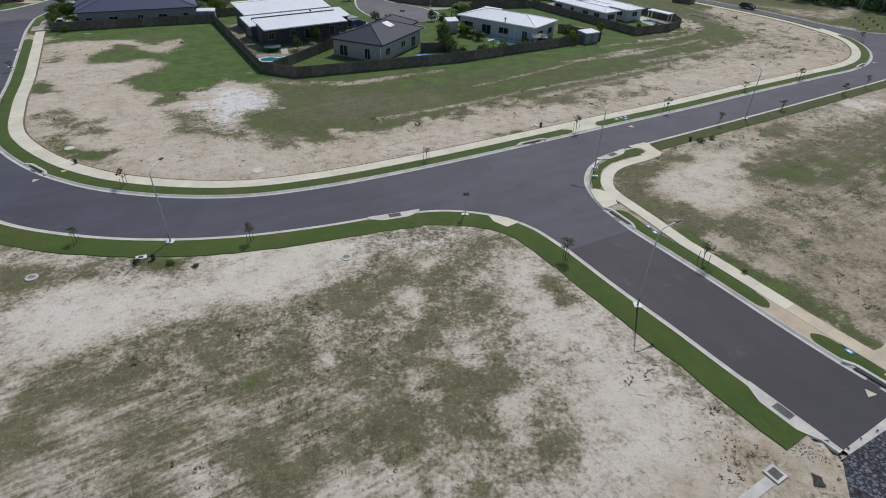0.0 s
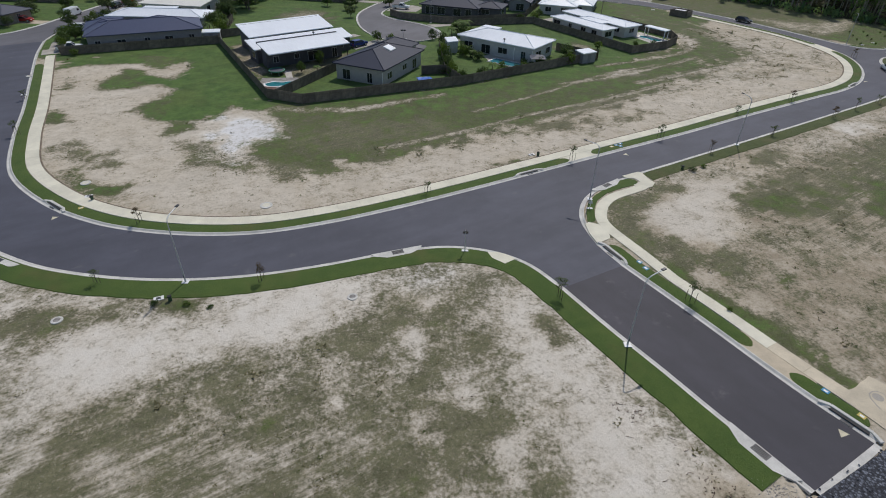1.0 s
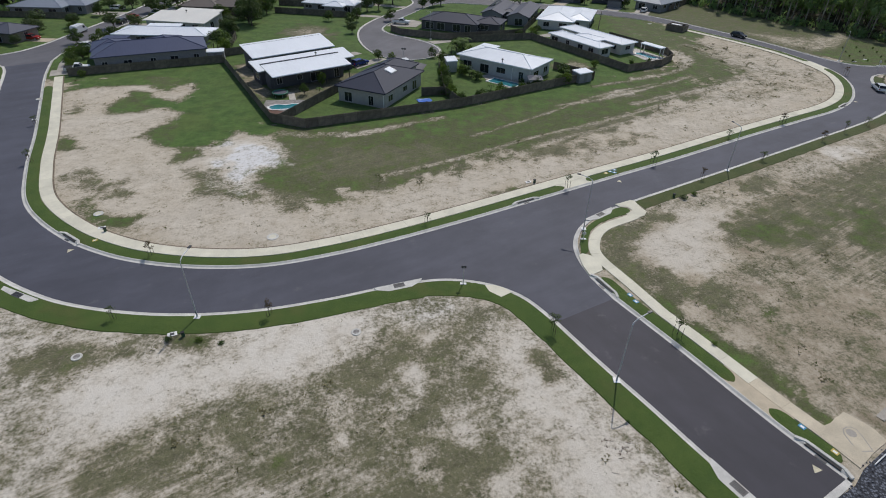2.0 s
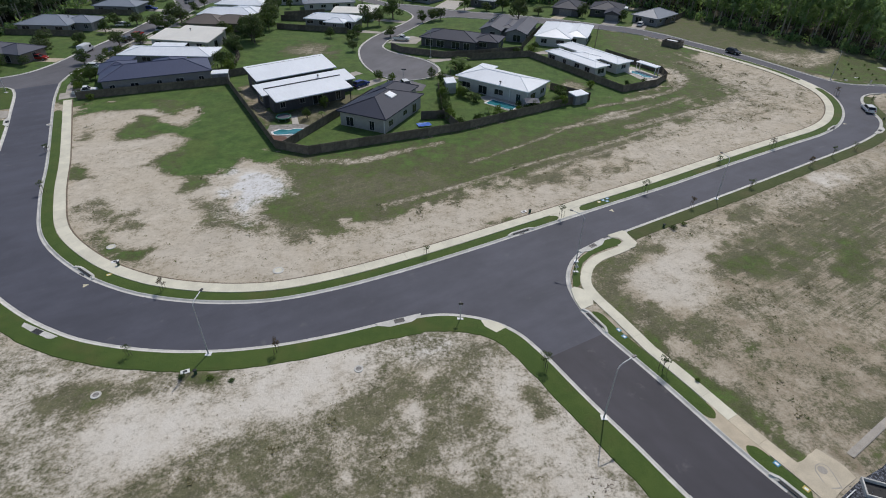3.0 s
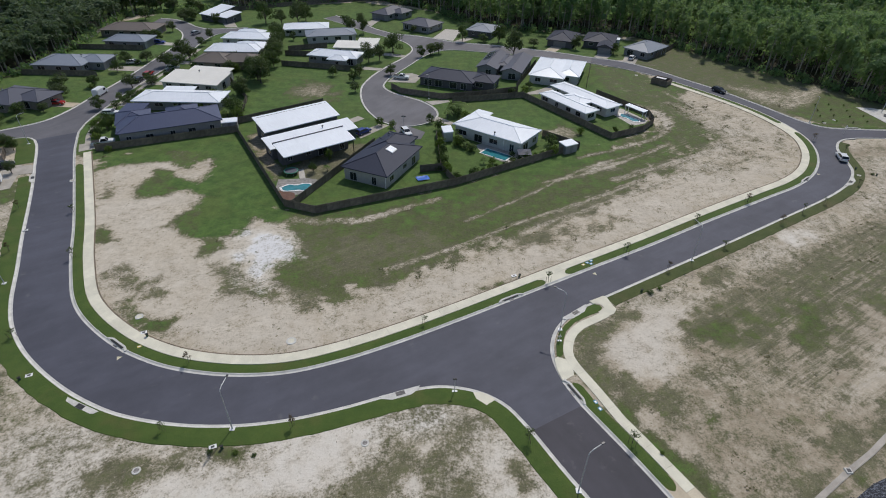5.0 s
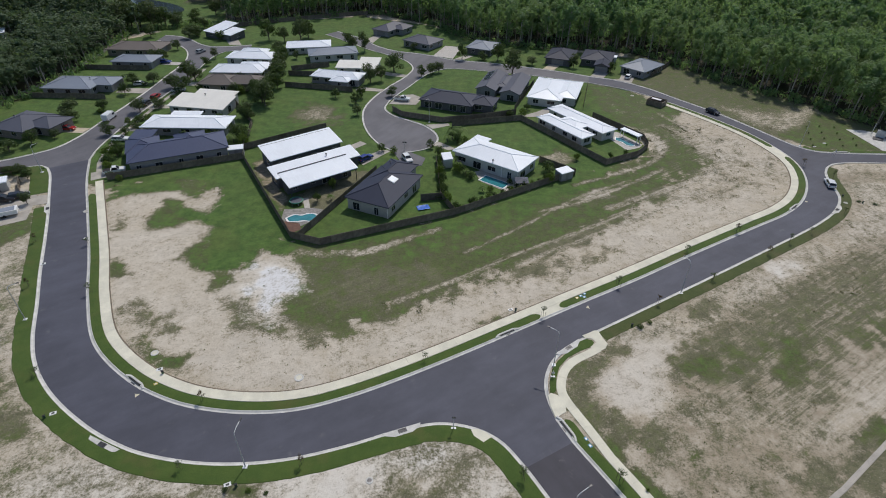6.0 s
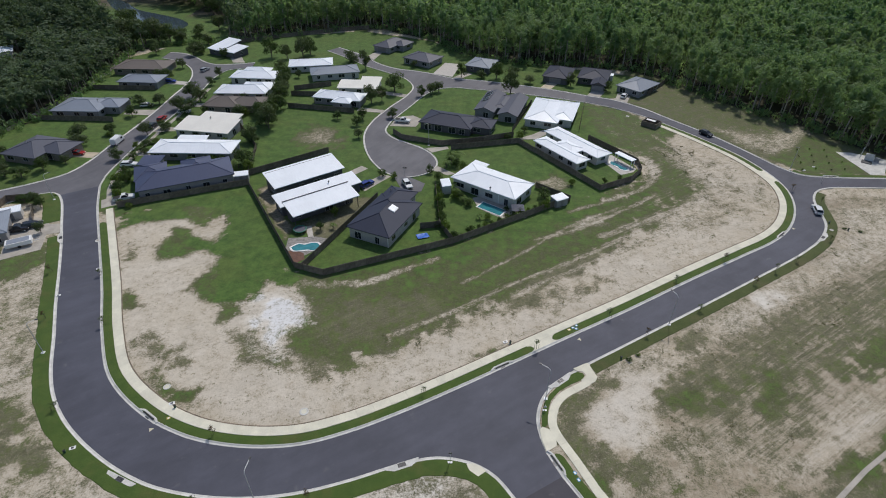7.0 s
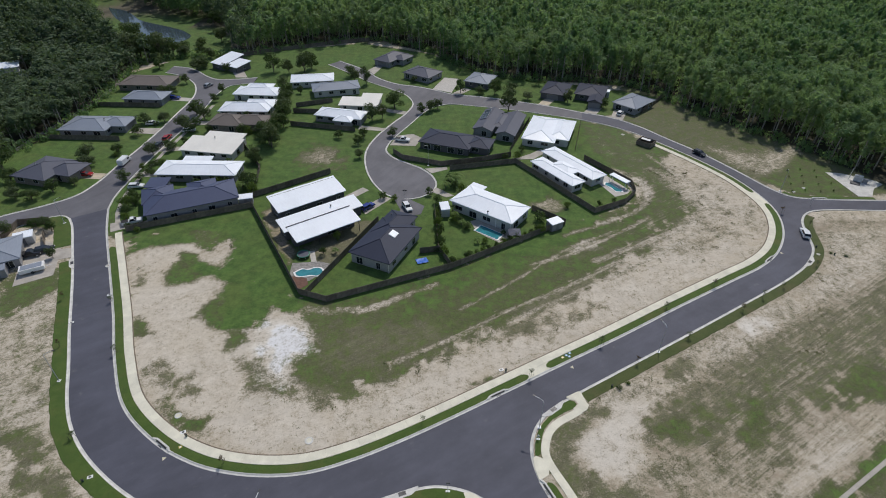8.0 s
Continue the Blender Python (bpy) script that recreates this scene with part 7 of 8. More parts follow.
# the pumping station on its pad at the edge of the woods
tagged(slab("concrete_pad", [(120.7, 157.0), (122.4, 142.2), (126.4, 142.2), (129.8, 147.0), (134, 149.5), (133.5, 151.5), (128.6, 154.6), (125, 156.5)], 0.0, 0.11, "concrete"), "pale concrete hardstand beside the woods", "concrete pad", kind="structure")
ps = thing("pump_station", "grey equipment cabinets on a pale hardstand", "pump station", pose(127.4, 151.6, 0.11, 0, 0, -35))
box_part("cabinet", (-1.1, 1.1, -0.5, 0.5, 0, 1.9), "galv", ps, 0.04)
box_part("cabinet", (1.4, 2.6, -0.45, 0.45, 0, 1.3), "wall_grey", ps, 0.04)
box_part("hatch", (-1.6, 1.0, -3.2, -1.0, 0, 0.18), "iron", ps, 0.03)
tube_part("vent_pipe", [(-2.2, 0, 0), (-2.2, 0, 3.6)], [0.09, 0.09], "galv", ps)


def driveway(outline, mat, label):
    tagged(slab("driveway", outline, 0.0, 0.112, mat), label, "driveway", kind="structure")


driveway([(-29.6, 137.0), (-24.4, 143.0), (-22.4, 141.3), (-28.2, 134.6)], "drive", "plain concrete driveway from the turning head")
driveway([(-23.4, 131.2), (-17.8, 137.9), (-15.2, 137.0), (-21.6, 128.2)], "drive", "plain concrete driveway with a parked blue car")
driveway([(-15.0, 138.0), (-9.5, 136.2), (-5.5, 133), (-6.3, 128.7), (-12.9, 126.6), (-12.2, 131)], "asphalt_old", "grey exposed-aggregate driveway")
driveway([(-4.0, 141.2), (0.7, 138.0), (2.9, 139.0), (-2.4, 143.6)], "drive", "short concrete driveway to the pool house")
driveway([(-17.2, 179.6), (-11.9, 181.2), (-8.5, 178.0), (-10.3, 171.6), (-19.2, 171.9)], "drive", "wide concrete driveway by the dark house")
driveway([(21.9, 162.5), (28.3, 166.9), (32.2, 170.6), (34, 168.3), (29.0, 163.2)], "drive", "dusty paved yard beside the white house")
driveway([(-6.4, 155.4), (0.4, 156.8), (0.9, 155.2), (-4.2, 152.4)], "drive", "pale concrete crossover at the turning head")
driveway([(1.9, 221.4), (7.3, 228.2), (10.1, 226.4), (5.4, 220.4)], "drive", "concrete driveway at the forest edge")
driveway([(36.2, 211.0), (39.7, 217.0), (43.4, 215.2), (40.1, 209.4)], "tan", "tan concrete driveway at the forest edge")
driveway([(53.0, 203.3), (57.0, 210.0), (61.0, 207.8), (57.4, 201.4)], "drive", "concrete driveway below the slate roof")
driveway([(62.5, 199.0), (65.3, 206.0), (69.2, 202.6), (66.2, 196.0)], "drive", "concrete driveway with a parked white car")
driveway([(-6.4, 226.2), (-1.6, 240.7), (5.4, 238.9), (1.6, 222.2)], "paver", "pale bare concrete slab on an empty lot")
driveway([(-36.8, 248.9), (-33.4, 255.9), (-30.6, 254.6), (-33.2, 243.4)], "drive", "concrete driveway near the far street")
driveway([(-93.4, 237.2), (-97.0, 243.8), (-93.3, 247.2), (-88.4, 237.4)], "drive", "concrete driveway by the far white house")
driveway([(-27.0, 205.6), (-15.3, 201.4), (-16.4, 198.6), (-27.0, 202.2)], "drive", "concrete driveway of the cream house")
driveway([(-31.6, 188.0), (-22.0, 185.6), (-22.8, 183.2), (-31.9, 184.6)], "drive", "concrete driveway beside a garden bed")
driveway([(-112.2, 183.0), (-102.9, 183.0), (-102.9, 178.1), (-112.4, 178.7)], "drive", "concrete driveway on the older street")
driveway([(-110.2, 213.2), (-103.3, 212.3), (-103.0, 208.9), (-110.4, 209.4)], "paver", "pale concrete driveway on the older street")
driveway([(-112.4, 149.4), (-104.8, 149.0), (-105.1, 145.5), (-112.6, 146.0)], "tan", "tan paved driveway on the older street")
driveway([(-105.5, 110.8), (-102.2, 113.4), (-98.4, 111.8), (-96.0, 109.9), (-93.9, 110.4), (-91.6, 106.6), (-94.2, 105.6), (-91.9, 99.6), (-98.7, 95.2), (-101.9, 102.4)], "drive", "grey concrete driveway into the cluttered yard")
driveway([(-89.6, 121.6), (-87.5, 117.6), (-83.0, 120.3), (-84.6, 124.0)], "drive", "grey concrete crossover at the corner house")
driveway([(-95.6, 150), (-95.6, 147), (-88.5, 147.8), (-88.5, 150)], "drive", "short concrete driveway on the older street")
driveway([(-95.3, 168), (-95.5, 164.5), (-87.5, 165.5), (-87.5, 168.5)], "drive", "concrete driveway of the cream roofed house")
driveway([(-94.3, 190), (-94.4, 186.5), (-86.0, 186.5), (-86.0, 189.5)], "drive", "concrete driveway of the brown roofed house")
tagged(sweep("garden_path", np.array([(-86.1, 118.6), (-90.3, 127.0), (-92.4, 134), (-93.1, 139), (-93.5, 150), (-93.5, 165), (-92.3, 185), (-91.9, 205)]), [(-0.6, 0.0), (-0.6, 0.125), (0.6, 0.125), (0.6, 0.0)], "drive", side=1), "narrow concrete footpath beside the older street", "footpath", kind="structure")


# ---------------------------------------------------------------- fences
def fence(label, pts, h=1.8, mat="timber", group="timber boundary fences"):
    """Lapped palings in bays between posts."""
    ob = thing("fence", label, "fence", None, group)
    for (xa, ya), (xb, yb) in zip(pts, pts[1:]):
        length = math.hypot(xb - xa, yb - ya)
        n = max(1, round(length / 2.4))
        bay = length / n
        bm = bmesh.new()
        k = max(4, int(bay / 0.2))
        prof = []
        for i in range(k):
            o = -0.012 if i % 2 else 0.012
            prof += [(i * bay / k, o), ((i + 1) * bay / k - 0.006, o)]
        grid = [[bm.verts.new((px, po + oy, z)) for px, po in prof] for oy, z in ((0.0, 0.0), (0.0, h), (0.03, h), (0.03, 0.0))]
        for ra, rb in zip(grid, grid[1:]):
            for i in range(len(prof) - 1):
                bm.faces.new((ra[i], ra[i + 1], rb[i + 1], rb[i]))
        me = bpy.data.meshes.new("panel")
        bm.to_mesh(me)
        bm.free()
        me.materials.append(MAT[mat])
        pm = bpy.data.meshes.new("post")
        bm = bmesh.new()
        add_box(bm, -0.055, 0.055, 0.03, 0.14, -0.1, h + 0.05)
        bm.to_mesh(pm)
        bm.free()
        pm.materials.append(MAT[mat])
        rz = math.degrees(math.atan2(yb - ya, xb - xa))
        for i in range(n):
            for name, mesh in (("panel", me), ("post", pm)):
                o = new(name, mesh)
                o.matrix_world = pose(xa + (xb - xa) * i / n, ya + (yb - ya) * i / n, 0.06, 0, 0, rz)
                o.parent = ob


DARK = "dark weathered timber paling fence"
fence("pale low block wall behind the older street", [(-142.4, 163.4), (-141.6, 175.8), (-139.6, 189.7), (-138.8, 201.7), (-139.3, 220.1), (-142.6, 237.4)], 1.0, "drive", "walls behind the lots")
fence("long dark timber paling fence round the white roofed houses", [(-55.4, 136.3), (-53.9, 130.9), (-32.3, 94.4), (-25.5, 92.0), (2.7, 104.9), (33.1, 125.0)])
fence("dark timber fence along the grassed lot", [(-55.4, 136.3), (-35.6, 151.6)])
fence("grey timber fence beside the slate roofed house", [(-83.4, 118.0), (-53.9, 130.9)])
fence("timber fence between the pool yard and the brick house", [(-30.6, 94.0), (-17.6, 125.0)])
fence("short timber fence behind the brick house", [(-5.6, 110.6), (-0.8, 111.6), (2.4, 104.9)])
fence("timber fence under a planted hedge", [(-0.9, 111.6), (-2.6, 131.5)])
fence("dark timber fence round the courtyard house", [(22.7, 160.0), (42.3, 130.7), (51.9, 136.0), (56.4, 141.5), (56.7, 147.0), (45.4, 163.5)])
fence("dark timber fence across the open lot", [(1.6, 154.6), (22.7, 160.0)])
fence("brown timber fence curving by the turning head", [(-17.4, 166.0), (-14.0, 161.6), (-1.4, 157.4), (9.5, 160.2), (21.7, 164.8)])
fence(DARK, [(-140.6, 172.8), (-112.4, 172.4)])
fence(DARK, [(-138.3, 202.6), (-111.5, 202.4)])
fence(DARK, [(-56.9, 187.0), (-32.6, 182.6)])
fence(DARK, [(-58.9, 204.6), (-45.7, 210.2)])
fence(DARK, [(-58.7, 199.0), (-48.9, 198.6)])
fence("long timber fence along the woods", [(-100.0, 267.5), (-83.0, 277.3), (-57.0, 290.0), (-42.0, 296.0)])
fence(DARK, [(-113.2, 113.4), (-113.3, 120.3), (-105.8, 121.9)])
fence(DARK, [(21.6, 168.2), (31.0, 194.5)])
fence(DARK, [(43.8, 169.8), (50.1, 193.6)])
fence(DARK, [(-74.4, 178.6), (-58.4, 153.6), (-55.4, 136.4)])
fence(DARK, [(33.1, 124.8), (24.8, 131.8)])
fence(DARK, [(50.5, 231.5), (48.3, 215.5)])
fence(DARK, [(90.9, 223.2), (75.6, 203.6)])
fence(DARK, [(-104.0, 116.2), (-100.9, 111.2)])


# ---------------------------------------------------------------- pools and garden things
def pool(x, y, rz, outline, label, coping=0.45):
    ob = thing("swimming_pool", label, "pool", pose(x, y, 0.05, 0, 0, rz))
    p = spline(outline + outline[:1], 0.3)[:-1] if len(outline) > 4 else np.array(outline, float)
    c = p.mean(0)
    out = c + (p - c) * (1 + coping / np.linalg.norm(p - c, axis=1, keepdims=True))
    n = len(p)
    v = [(*q, 0.14) for q in out] + [(*q, 0.14) for q in p] + [(*q, 0.02) for q in out] + [(*q, 0.06) for q in p]
    f = [(i, (i + 1) % n, n + (i + 1) % n, n + i) for i in range(n)] + [(2 * n + i, 2 * n + (i + 1) % n, (i + 1) % n, i) for i in range(n)]
    f += [(n + i, n + (i + 1) % n, 3 * n + (i + 1) % n, 3 * n + i) for i in range(n)]
    mesh_ob("coping", v, f, "white", ob, "pale pool coping")
    mesh_ob("water", [(*q, 0.10) for q in p], [tuple(range(n))], "pool", ob, "clear turquoise water")
    return ob


pool(-31.9, 102.2, 5, [(-3.1, 0.1), (-2.3, -1.25), (-0.7, -1.3), (0.7, -1.05), (2.3, -1.35), (3.4, 0.0), (2.7, 1.45), (1.1, 1.5), (0.0, 0.95), (-1.5, 1.3)], "kidney-shaped turquoise pool with white coping")
tagged(slab("paving", [(-36.2, 101.5), (-34.0, 98.6), (-31.0, 99.2), (-28.0, 102.6), (-26.6, 105.6), (-30.0, 106.6), (-36.6, 105.8)], 0.0, 0.095, "cobble"), "cobbled pale paving round the kidney pool", "paving", kind="structure")
tagged(slab("paving", [(-33.5, 110.8), (-32.2, 111.0), (-30.6, 106.0), (-31.9, 105.9)], 0.0, 0.09, "paver"), "narrow pale paved path along the patio", "paving", kind="structure")
tagged(slab("deck", [(-35.9, 100.5), (-32.9, 95.8), (-30.9, 97.8), (-31.7, 100.0), (-34.6, 100.9)], 0.0, 0.1, "deck"), "small reddish deck in the fence corner", "deck", kind="structure")
pool(12.2, 120.3, -36, [(-3.4, -1.5), (3.4, -1.5), (3.4, 1.5), (-3.4, 1.5)], "rectangular turquoise pool with pale coping")
tagged(slab("paving", [(7.4, 125.6), (9.0, 120.4), (14.6, 115.8), (19.0, 119.4), (9.2, 126.6)], 0.0, 0.095, "drive"), "grey paving between pool and patio", "paving", kind="structure")
pool(50.7, 145.3, -55, [(-3.2, 0.4), (-2.0, -0.9), (0, -0.5), (2.0, -1.0), (3.3, 0.2), (2.2, 1.2), (0, 0.8), (-2.0, 1.4)], "wavy blue pool beside white paving")
tagged(slab("paving", [(46.2, 149.6), (50.2, 139.8), (54.2, 141.6), (55.6, 143.6), (50.4, 152.6)], 0.0, 0.095, "paver"), "white paving round the wavy pool", "paving", kind="structure")
tb = thing("patio_cover", "white flat shade roof beside the wavy pool", "shade roof", pose(52.9, 147.2, 0.05, 0, 0, -55))
roof_part(tb, "up", (-3.2, 3.2, -0.8, 0.8), 2.3, 0.1, "roof_white", 0.1)
post_row(tb, ((-3, -0.7), (3, -0.7), (-3, 0.7), (3, 0.7)), 2.2)
tr = thing("trampoline", "round dark trampoline on the pool yard lawn", "trampoline", pose(-34.4, 108.6, 0.1))
bm = bmesh.new()
add_tube(bm, [(1.5 * math.cos(a), 1.5 * math.sin(a), 0.75) for a in np.linspace(0, math.tau, 25)], [0.13] * 25, 6, False)
part("rim", bm, "rim_green", tr, "green padded rim")
tube_part("mat", [(0, 0, 0.70), (0, 0, 0.73)], [1.4, 1.4], "roof_mid", tr, 24)
for k in range(6):
    a = k * math.tau / 6
    tube_part("leg", [(1.45 * math.cos(a), 1.45 * math.sin(a), 0), (1.45 * math.cos(a), 1.45 * math.sin(a), 0.75)], [0.03, 0.03], "galv", tr, 6)
ta = thing("tarpaulin", "crumpled bright blue tarpaulin on the lawn", "tarpaulin", pose(-4.9, 107.4, 0.08, 0, 0, 20))
tv = [(x, y, 0.12 + 0.25 * abs(noise.noise((x, y, 0.4)))) for x in np.linspace(-1.4, 1.4, 9) for y in np.linspace(-1.0, 1.0, 7)]
mesh_ob("sheet", tv, [(i * 7 + j, (i + 1) * 7 + j, (i + 1) * 7 + j + 1, i * 7 + j + 1) for i in range(8) for j in range(6)], "tarp", ta)
um = thing("shade_sail", "grey square shade umbrella at the patio corner", "umbrella", pose(18.6, 117.8, 0.05))
tube_part("pole", [(0, 0, 0), (0, 0, 2.5)], [0.04, 0.04], "galv", um)
mesh_ob("canopy", [(-1.6, -1.6, 2.1), (1.6, -1.6, 2.1), (1.6, 1.6, 2.1), (-1.6, 1.6, 2.1), (0, 0, 2.7), (0, 0, 2.62)], [(0, 1, 4), (1, 2, 4), (2, 3, 4), (3, 0, 4), (1, 0, 5), (2, 1, 5), (3, 2, 5), (0, 3, 5)], "roof_mid", um)


# ---------------------------------------------------------------- vehicles
def car(label, x, y, rz, paint, kind="car"):
    length, width, roof_h = {"car": (4.5, 1.8, 1.45), "van": (5.2, 1.95, 2.2), "ute": (5.2, 1.85, 1.7)}[kind]
    ob = thing("car" if kind != "van" else "van", label, kind if kind != "ute" else "utility vehicle", pose(x, y, 0.01, 0, 0, rz))
    h, w = length / 2, width / 2
    if kind == "van":
        side = [(-h, 0.35), (h, 0.35), (h, 0.95), (h - 0.5, 1.15), (h - 1.2, roof_h), (-h, roof_h)]
    elif kind == "ute":
        side = [(-h, 0.4), (h, 0.4), (h, 0.95), (h - 1.2, 1.1), (-h, 1.1)]
    else:
        side = [(-h, 0.35), (h, 0.35), (h, 0.78), (h - 1.15, 0.95), (-h + 0.5, 0.98), (-h, 0.85)]
    n = len(side)
    v = [(a, s * w * (0.96 if z > 1.2 else 1), z) for s in (-1, 1) for a, z in side]
    f = [tuple(range(n)), tuple(range(2 * n - 1, n - 1, -1))] + [(i, n + i, n + (i + 1) % n, (i + 1) % n) for i in range(n)]
    bm = bmesh.new()
    vs = [bm.verts.new(q) for q in v]
    for q in f:
        bm.faces.new([vs[i] for i in q])
    bmesh.ops.recalc_face_normals(bm, faces=bm.faces)
    bmesh.ops.bevel(bm, geom=list(bm.edges), offset=0.16 if kind == "van" else 0.09, segments=3, affect="EDGES")
    body = part("body", bm, paint, ob)
    if kind != "van":
        c0, c1 = (-h + 0.15, h - 1.2) if kind == "car" else (-0.7, h - 1.25)
        top = [(c0 + 0.45, c1 - 0.75)][0]
        cab = [(c0, -w * 0.93, 0.95), (c1, -w * 0.93, 0.95), (c1, w * 0.93, 0.95), (c0, w * 0.93, 0.95), (top[0], -w * 0.76, roof_h - 0.04), (top[1], -w * 0.76, roof_h - 0.04), (top[1], w * 0.76, roof_h - 0.04), (top[0], w * 0.76, roof_h - 0.04)]
        mesh_ob("glazing", cab, [(0, 1, 5, 4), (1, 2, 6, 5), (2, 3, 7, 6), (3, 0, 4, 7)], "glass", ob, "dark tinted glass")
        box_part("roof_panel", (top[0] - 0.05, top[1] + 0.05, -w * 0.78, w * 0.78, roof_h - 0.05, roof_h), paint, ob, 0.02)
        for s in (-1, 1):
            for q in ((c0, top[0]), (c1, top[1])):
                tube_part("pillar", [(q[0], s * w * 0.93, 0.95), (q[1], s * w * 0.77, roof_h - 0.03)], [0.045, 0.045], paint, ob, 5)
        if kind == "ute":
            box_part("tray", (-h + 0.1, -0.8, -w * 0.9, w * 0.9, 0.75, 1.13), "dark", ob)
    else:
        mesh_ob("windscreen", [(h - 0.54, -w * 0.8, 1.2), (h - 0.54, w * 0.8, 1.2), (h - 1.13, w * 0.75, roof_h - 0.12), (h - 1.13, -w * 0.75, roof_h - 0.12)], [(0, 1, 2, 3)], "glass", ob)
        for s in (-1, 1):
            box_part("window", (h - 2.2, h - 1.25, s * w * 0.985 - 0.02, s * w * 0.985 + 0.02, 1.2, 1.75), "glass", ob)
    for sx in (-h + 0.85, h - 0.85):
        for s in (-1, 1):
            wheel = tube_part("wheel", [(sx, s * (w - 0.2), 0.33), (sx, s * (w + 0.01), 0.33)], [0.33, 0.33], "dark", ob, 16)
            tube_part("rim", [(sx, s * (w - 0.05), 0.33), (sx, s * (w + 0.025), 0.33)], [0.2, 0.19], "galv", wheel, 12)
    for s in (-1, 1):
        box_part("headlight", (h - 0.1, h + 0.01, s * w * 0.7 - 0.18, s * w * 0.7 + 0.18, 0.6, 0.76), "white", ob, 0.02)
        box_part("tail_light", (-h - 0.01, -h + 0.1, s * w * 0.75 - 0.14, s * w * 0.75 + 0.14, 0.62, 0.8), "car_red", ob, 0.02)
    return ob


for label, x, y, rz, paint, kind in (
    ("white sedan parked against the kerb at the bend", 96.0, 121.7, 75, "car_white", "car"), ("black car on the road past the bend", 84.9, 168.5, -58, "car_dark", "car"), ("white delivery van in the older street", -102.7, 156.2, 88, "car_white", "van"),
    ("blue hatchback on a concrete driveway", -21.4, 131.4, 50, "car_blue", "car"), ("white wagon on a grey driveway", -10.3, 131.6, -65, "car_white", "car"), ("white utility parked on the wide driveway", -15.0, 175.2, -10, "car_white", "ute"),
    ("red car parked on a tan driveway", -110.5, 147.4, 5, "car_red", "car"), ("silver car in the far street", -101.4, 226.0, 70, "car_silver", "car"), ("blue car on a pale driveway", -109.6, 211.2, 0, "car_blue", "car"),
    ("red car parked at the kerb", -96.8, 174.4, 88, "car_red", "car"), ("dark car parked at the kerb", -97.2, 168.6, 88, "car_dark", "car"), ("white car under street trees", -91.6, 180.6, 20, "car_white", "car"),
    ("white car beside the carport", -91.6, 140.8, 8, "car_white", "car"), ("white utility by the corner house", -83.6, 121.9, 26, "car_white", "ute"), ("white car on a driveway by the woods", 66.5, 201.6, 60, "car_white", "car"),
    ("black utility in the cluttered yard", -101.9, 106.9, 20, "car_dark", "ute"), ("dark car in the cluttered yard", -99.4, 108.8, 25, "car_dark", "car"), ("white pickup at the far driveway", -107.2, 186.0, 10, "car_white", "car"),
):
    ob = car(label, x, y, rz, paint, kind)
    on_drive = not (rz in (75, -58, 88, 70))
    ob.location.z = 0.12 if on_drive else 0.01
cv = thing("box_trailer", "white-framed box trailer in the cluttered yard", "trailer", pose(-97.4, 101.0, 0.12, 0, 0, 30))
box_part("tray", (-2.6, 2.6, -1.2, 1.2, 0.5, 1.5), "white", cv, 0.04)
box_part("cover", (-2.2, 2.2, -0.95, 0.95, 1.503, 1.56), "roof_grey", cv, 0.02)
for s in (-1, 1):
    tube_part("wheel", [(0, s * 1.0, 0.36), (0, s * 1.24, 0.36)], [0.36, 0.36], "dark", cv, 14)
box_part("drawbar", (2.6, 3.9, -0.06, 0.06, 0.45, 0.55), "galv", cv)
small_box("garden_shed", -106.6, 112.6, 30, 4.2, 3.0, 2.1, "wall_pale", "roof_white", "white shed crowded into the corner yard", "shed")
small_box("garden_shed", -104.2, 99.2, 30, 3.4, 3.0, 2.1, "wall_grey", "roof_grey", "grey lean-to shed beside the yard", "shed")


# ---------------------------------------------------------------- the woods, scrub and loose ground cover
def join_clouds(name, items, mats, label, category):
    """items: (vertices, triangles, material index) of many plants, as one sheet of stuff."""
    vs, fs, ms, ts, at = [], [], [], [], 0
    for v, f, m, *tint in items:
        ts.append(np.full(len(v), tint[0] if tint else 0.5, np.float32))
        vs.append(v)
        fs.append(f + at)
        ms.append(np.full(len(f), m, np.int32))
        at += len(v)
    v, f, m = np.concatenate(vs).astype(np.float32), np.concatenate(fs).astype(np.int32), np.concatenate(ms)
    me = bpy.data.meshes.new(name)
    me.vertices.add(len(v))
    me.vertices.foreach_set("co", v.ravel())
    me.loops.add(f.size)
    me.loops.foreach_set("vertex_index", f.ravel())
    me.polygons.add(len(f))
    me.polygons.foreach_set("loop_start", np.arange(0, f.size, 3, dtype=np.int32))
    me.polygons.foreach_set("material_index", m)
    for k in mats:
        me.materials.append(MAT[k])
    me.update(calc_edges=True)
    me.attributes.new("tint", "FLOAT", "POINT").data.foreach_set("value", np.concatenate(ts))
    return tagged(new(name, me), label, category, kind="stuff")


def quads_to_tris(f):
    return np.concatenate([f[:, [0, 1, 2]], f[:, [0, 2, 3]]])


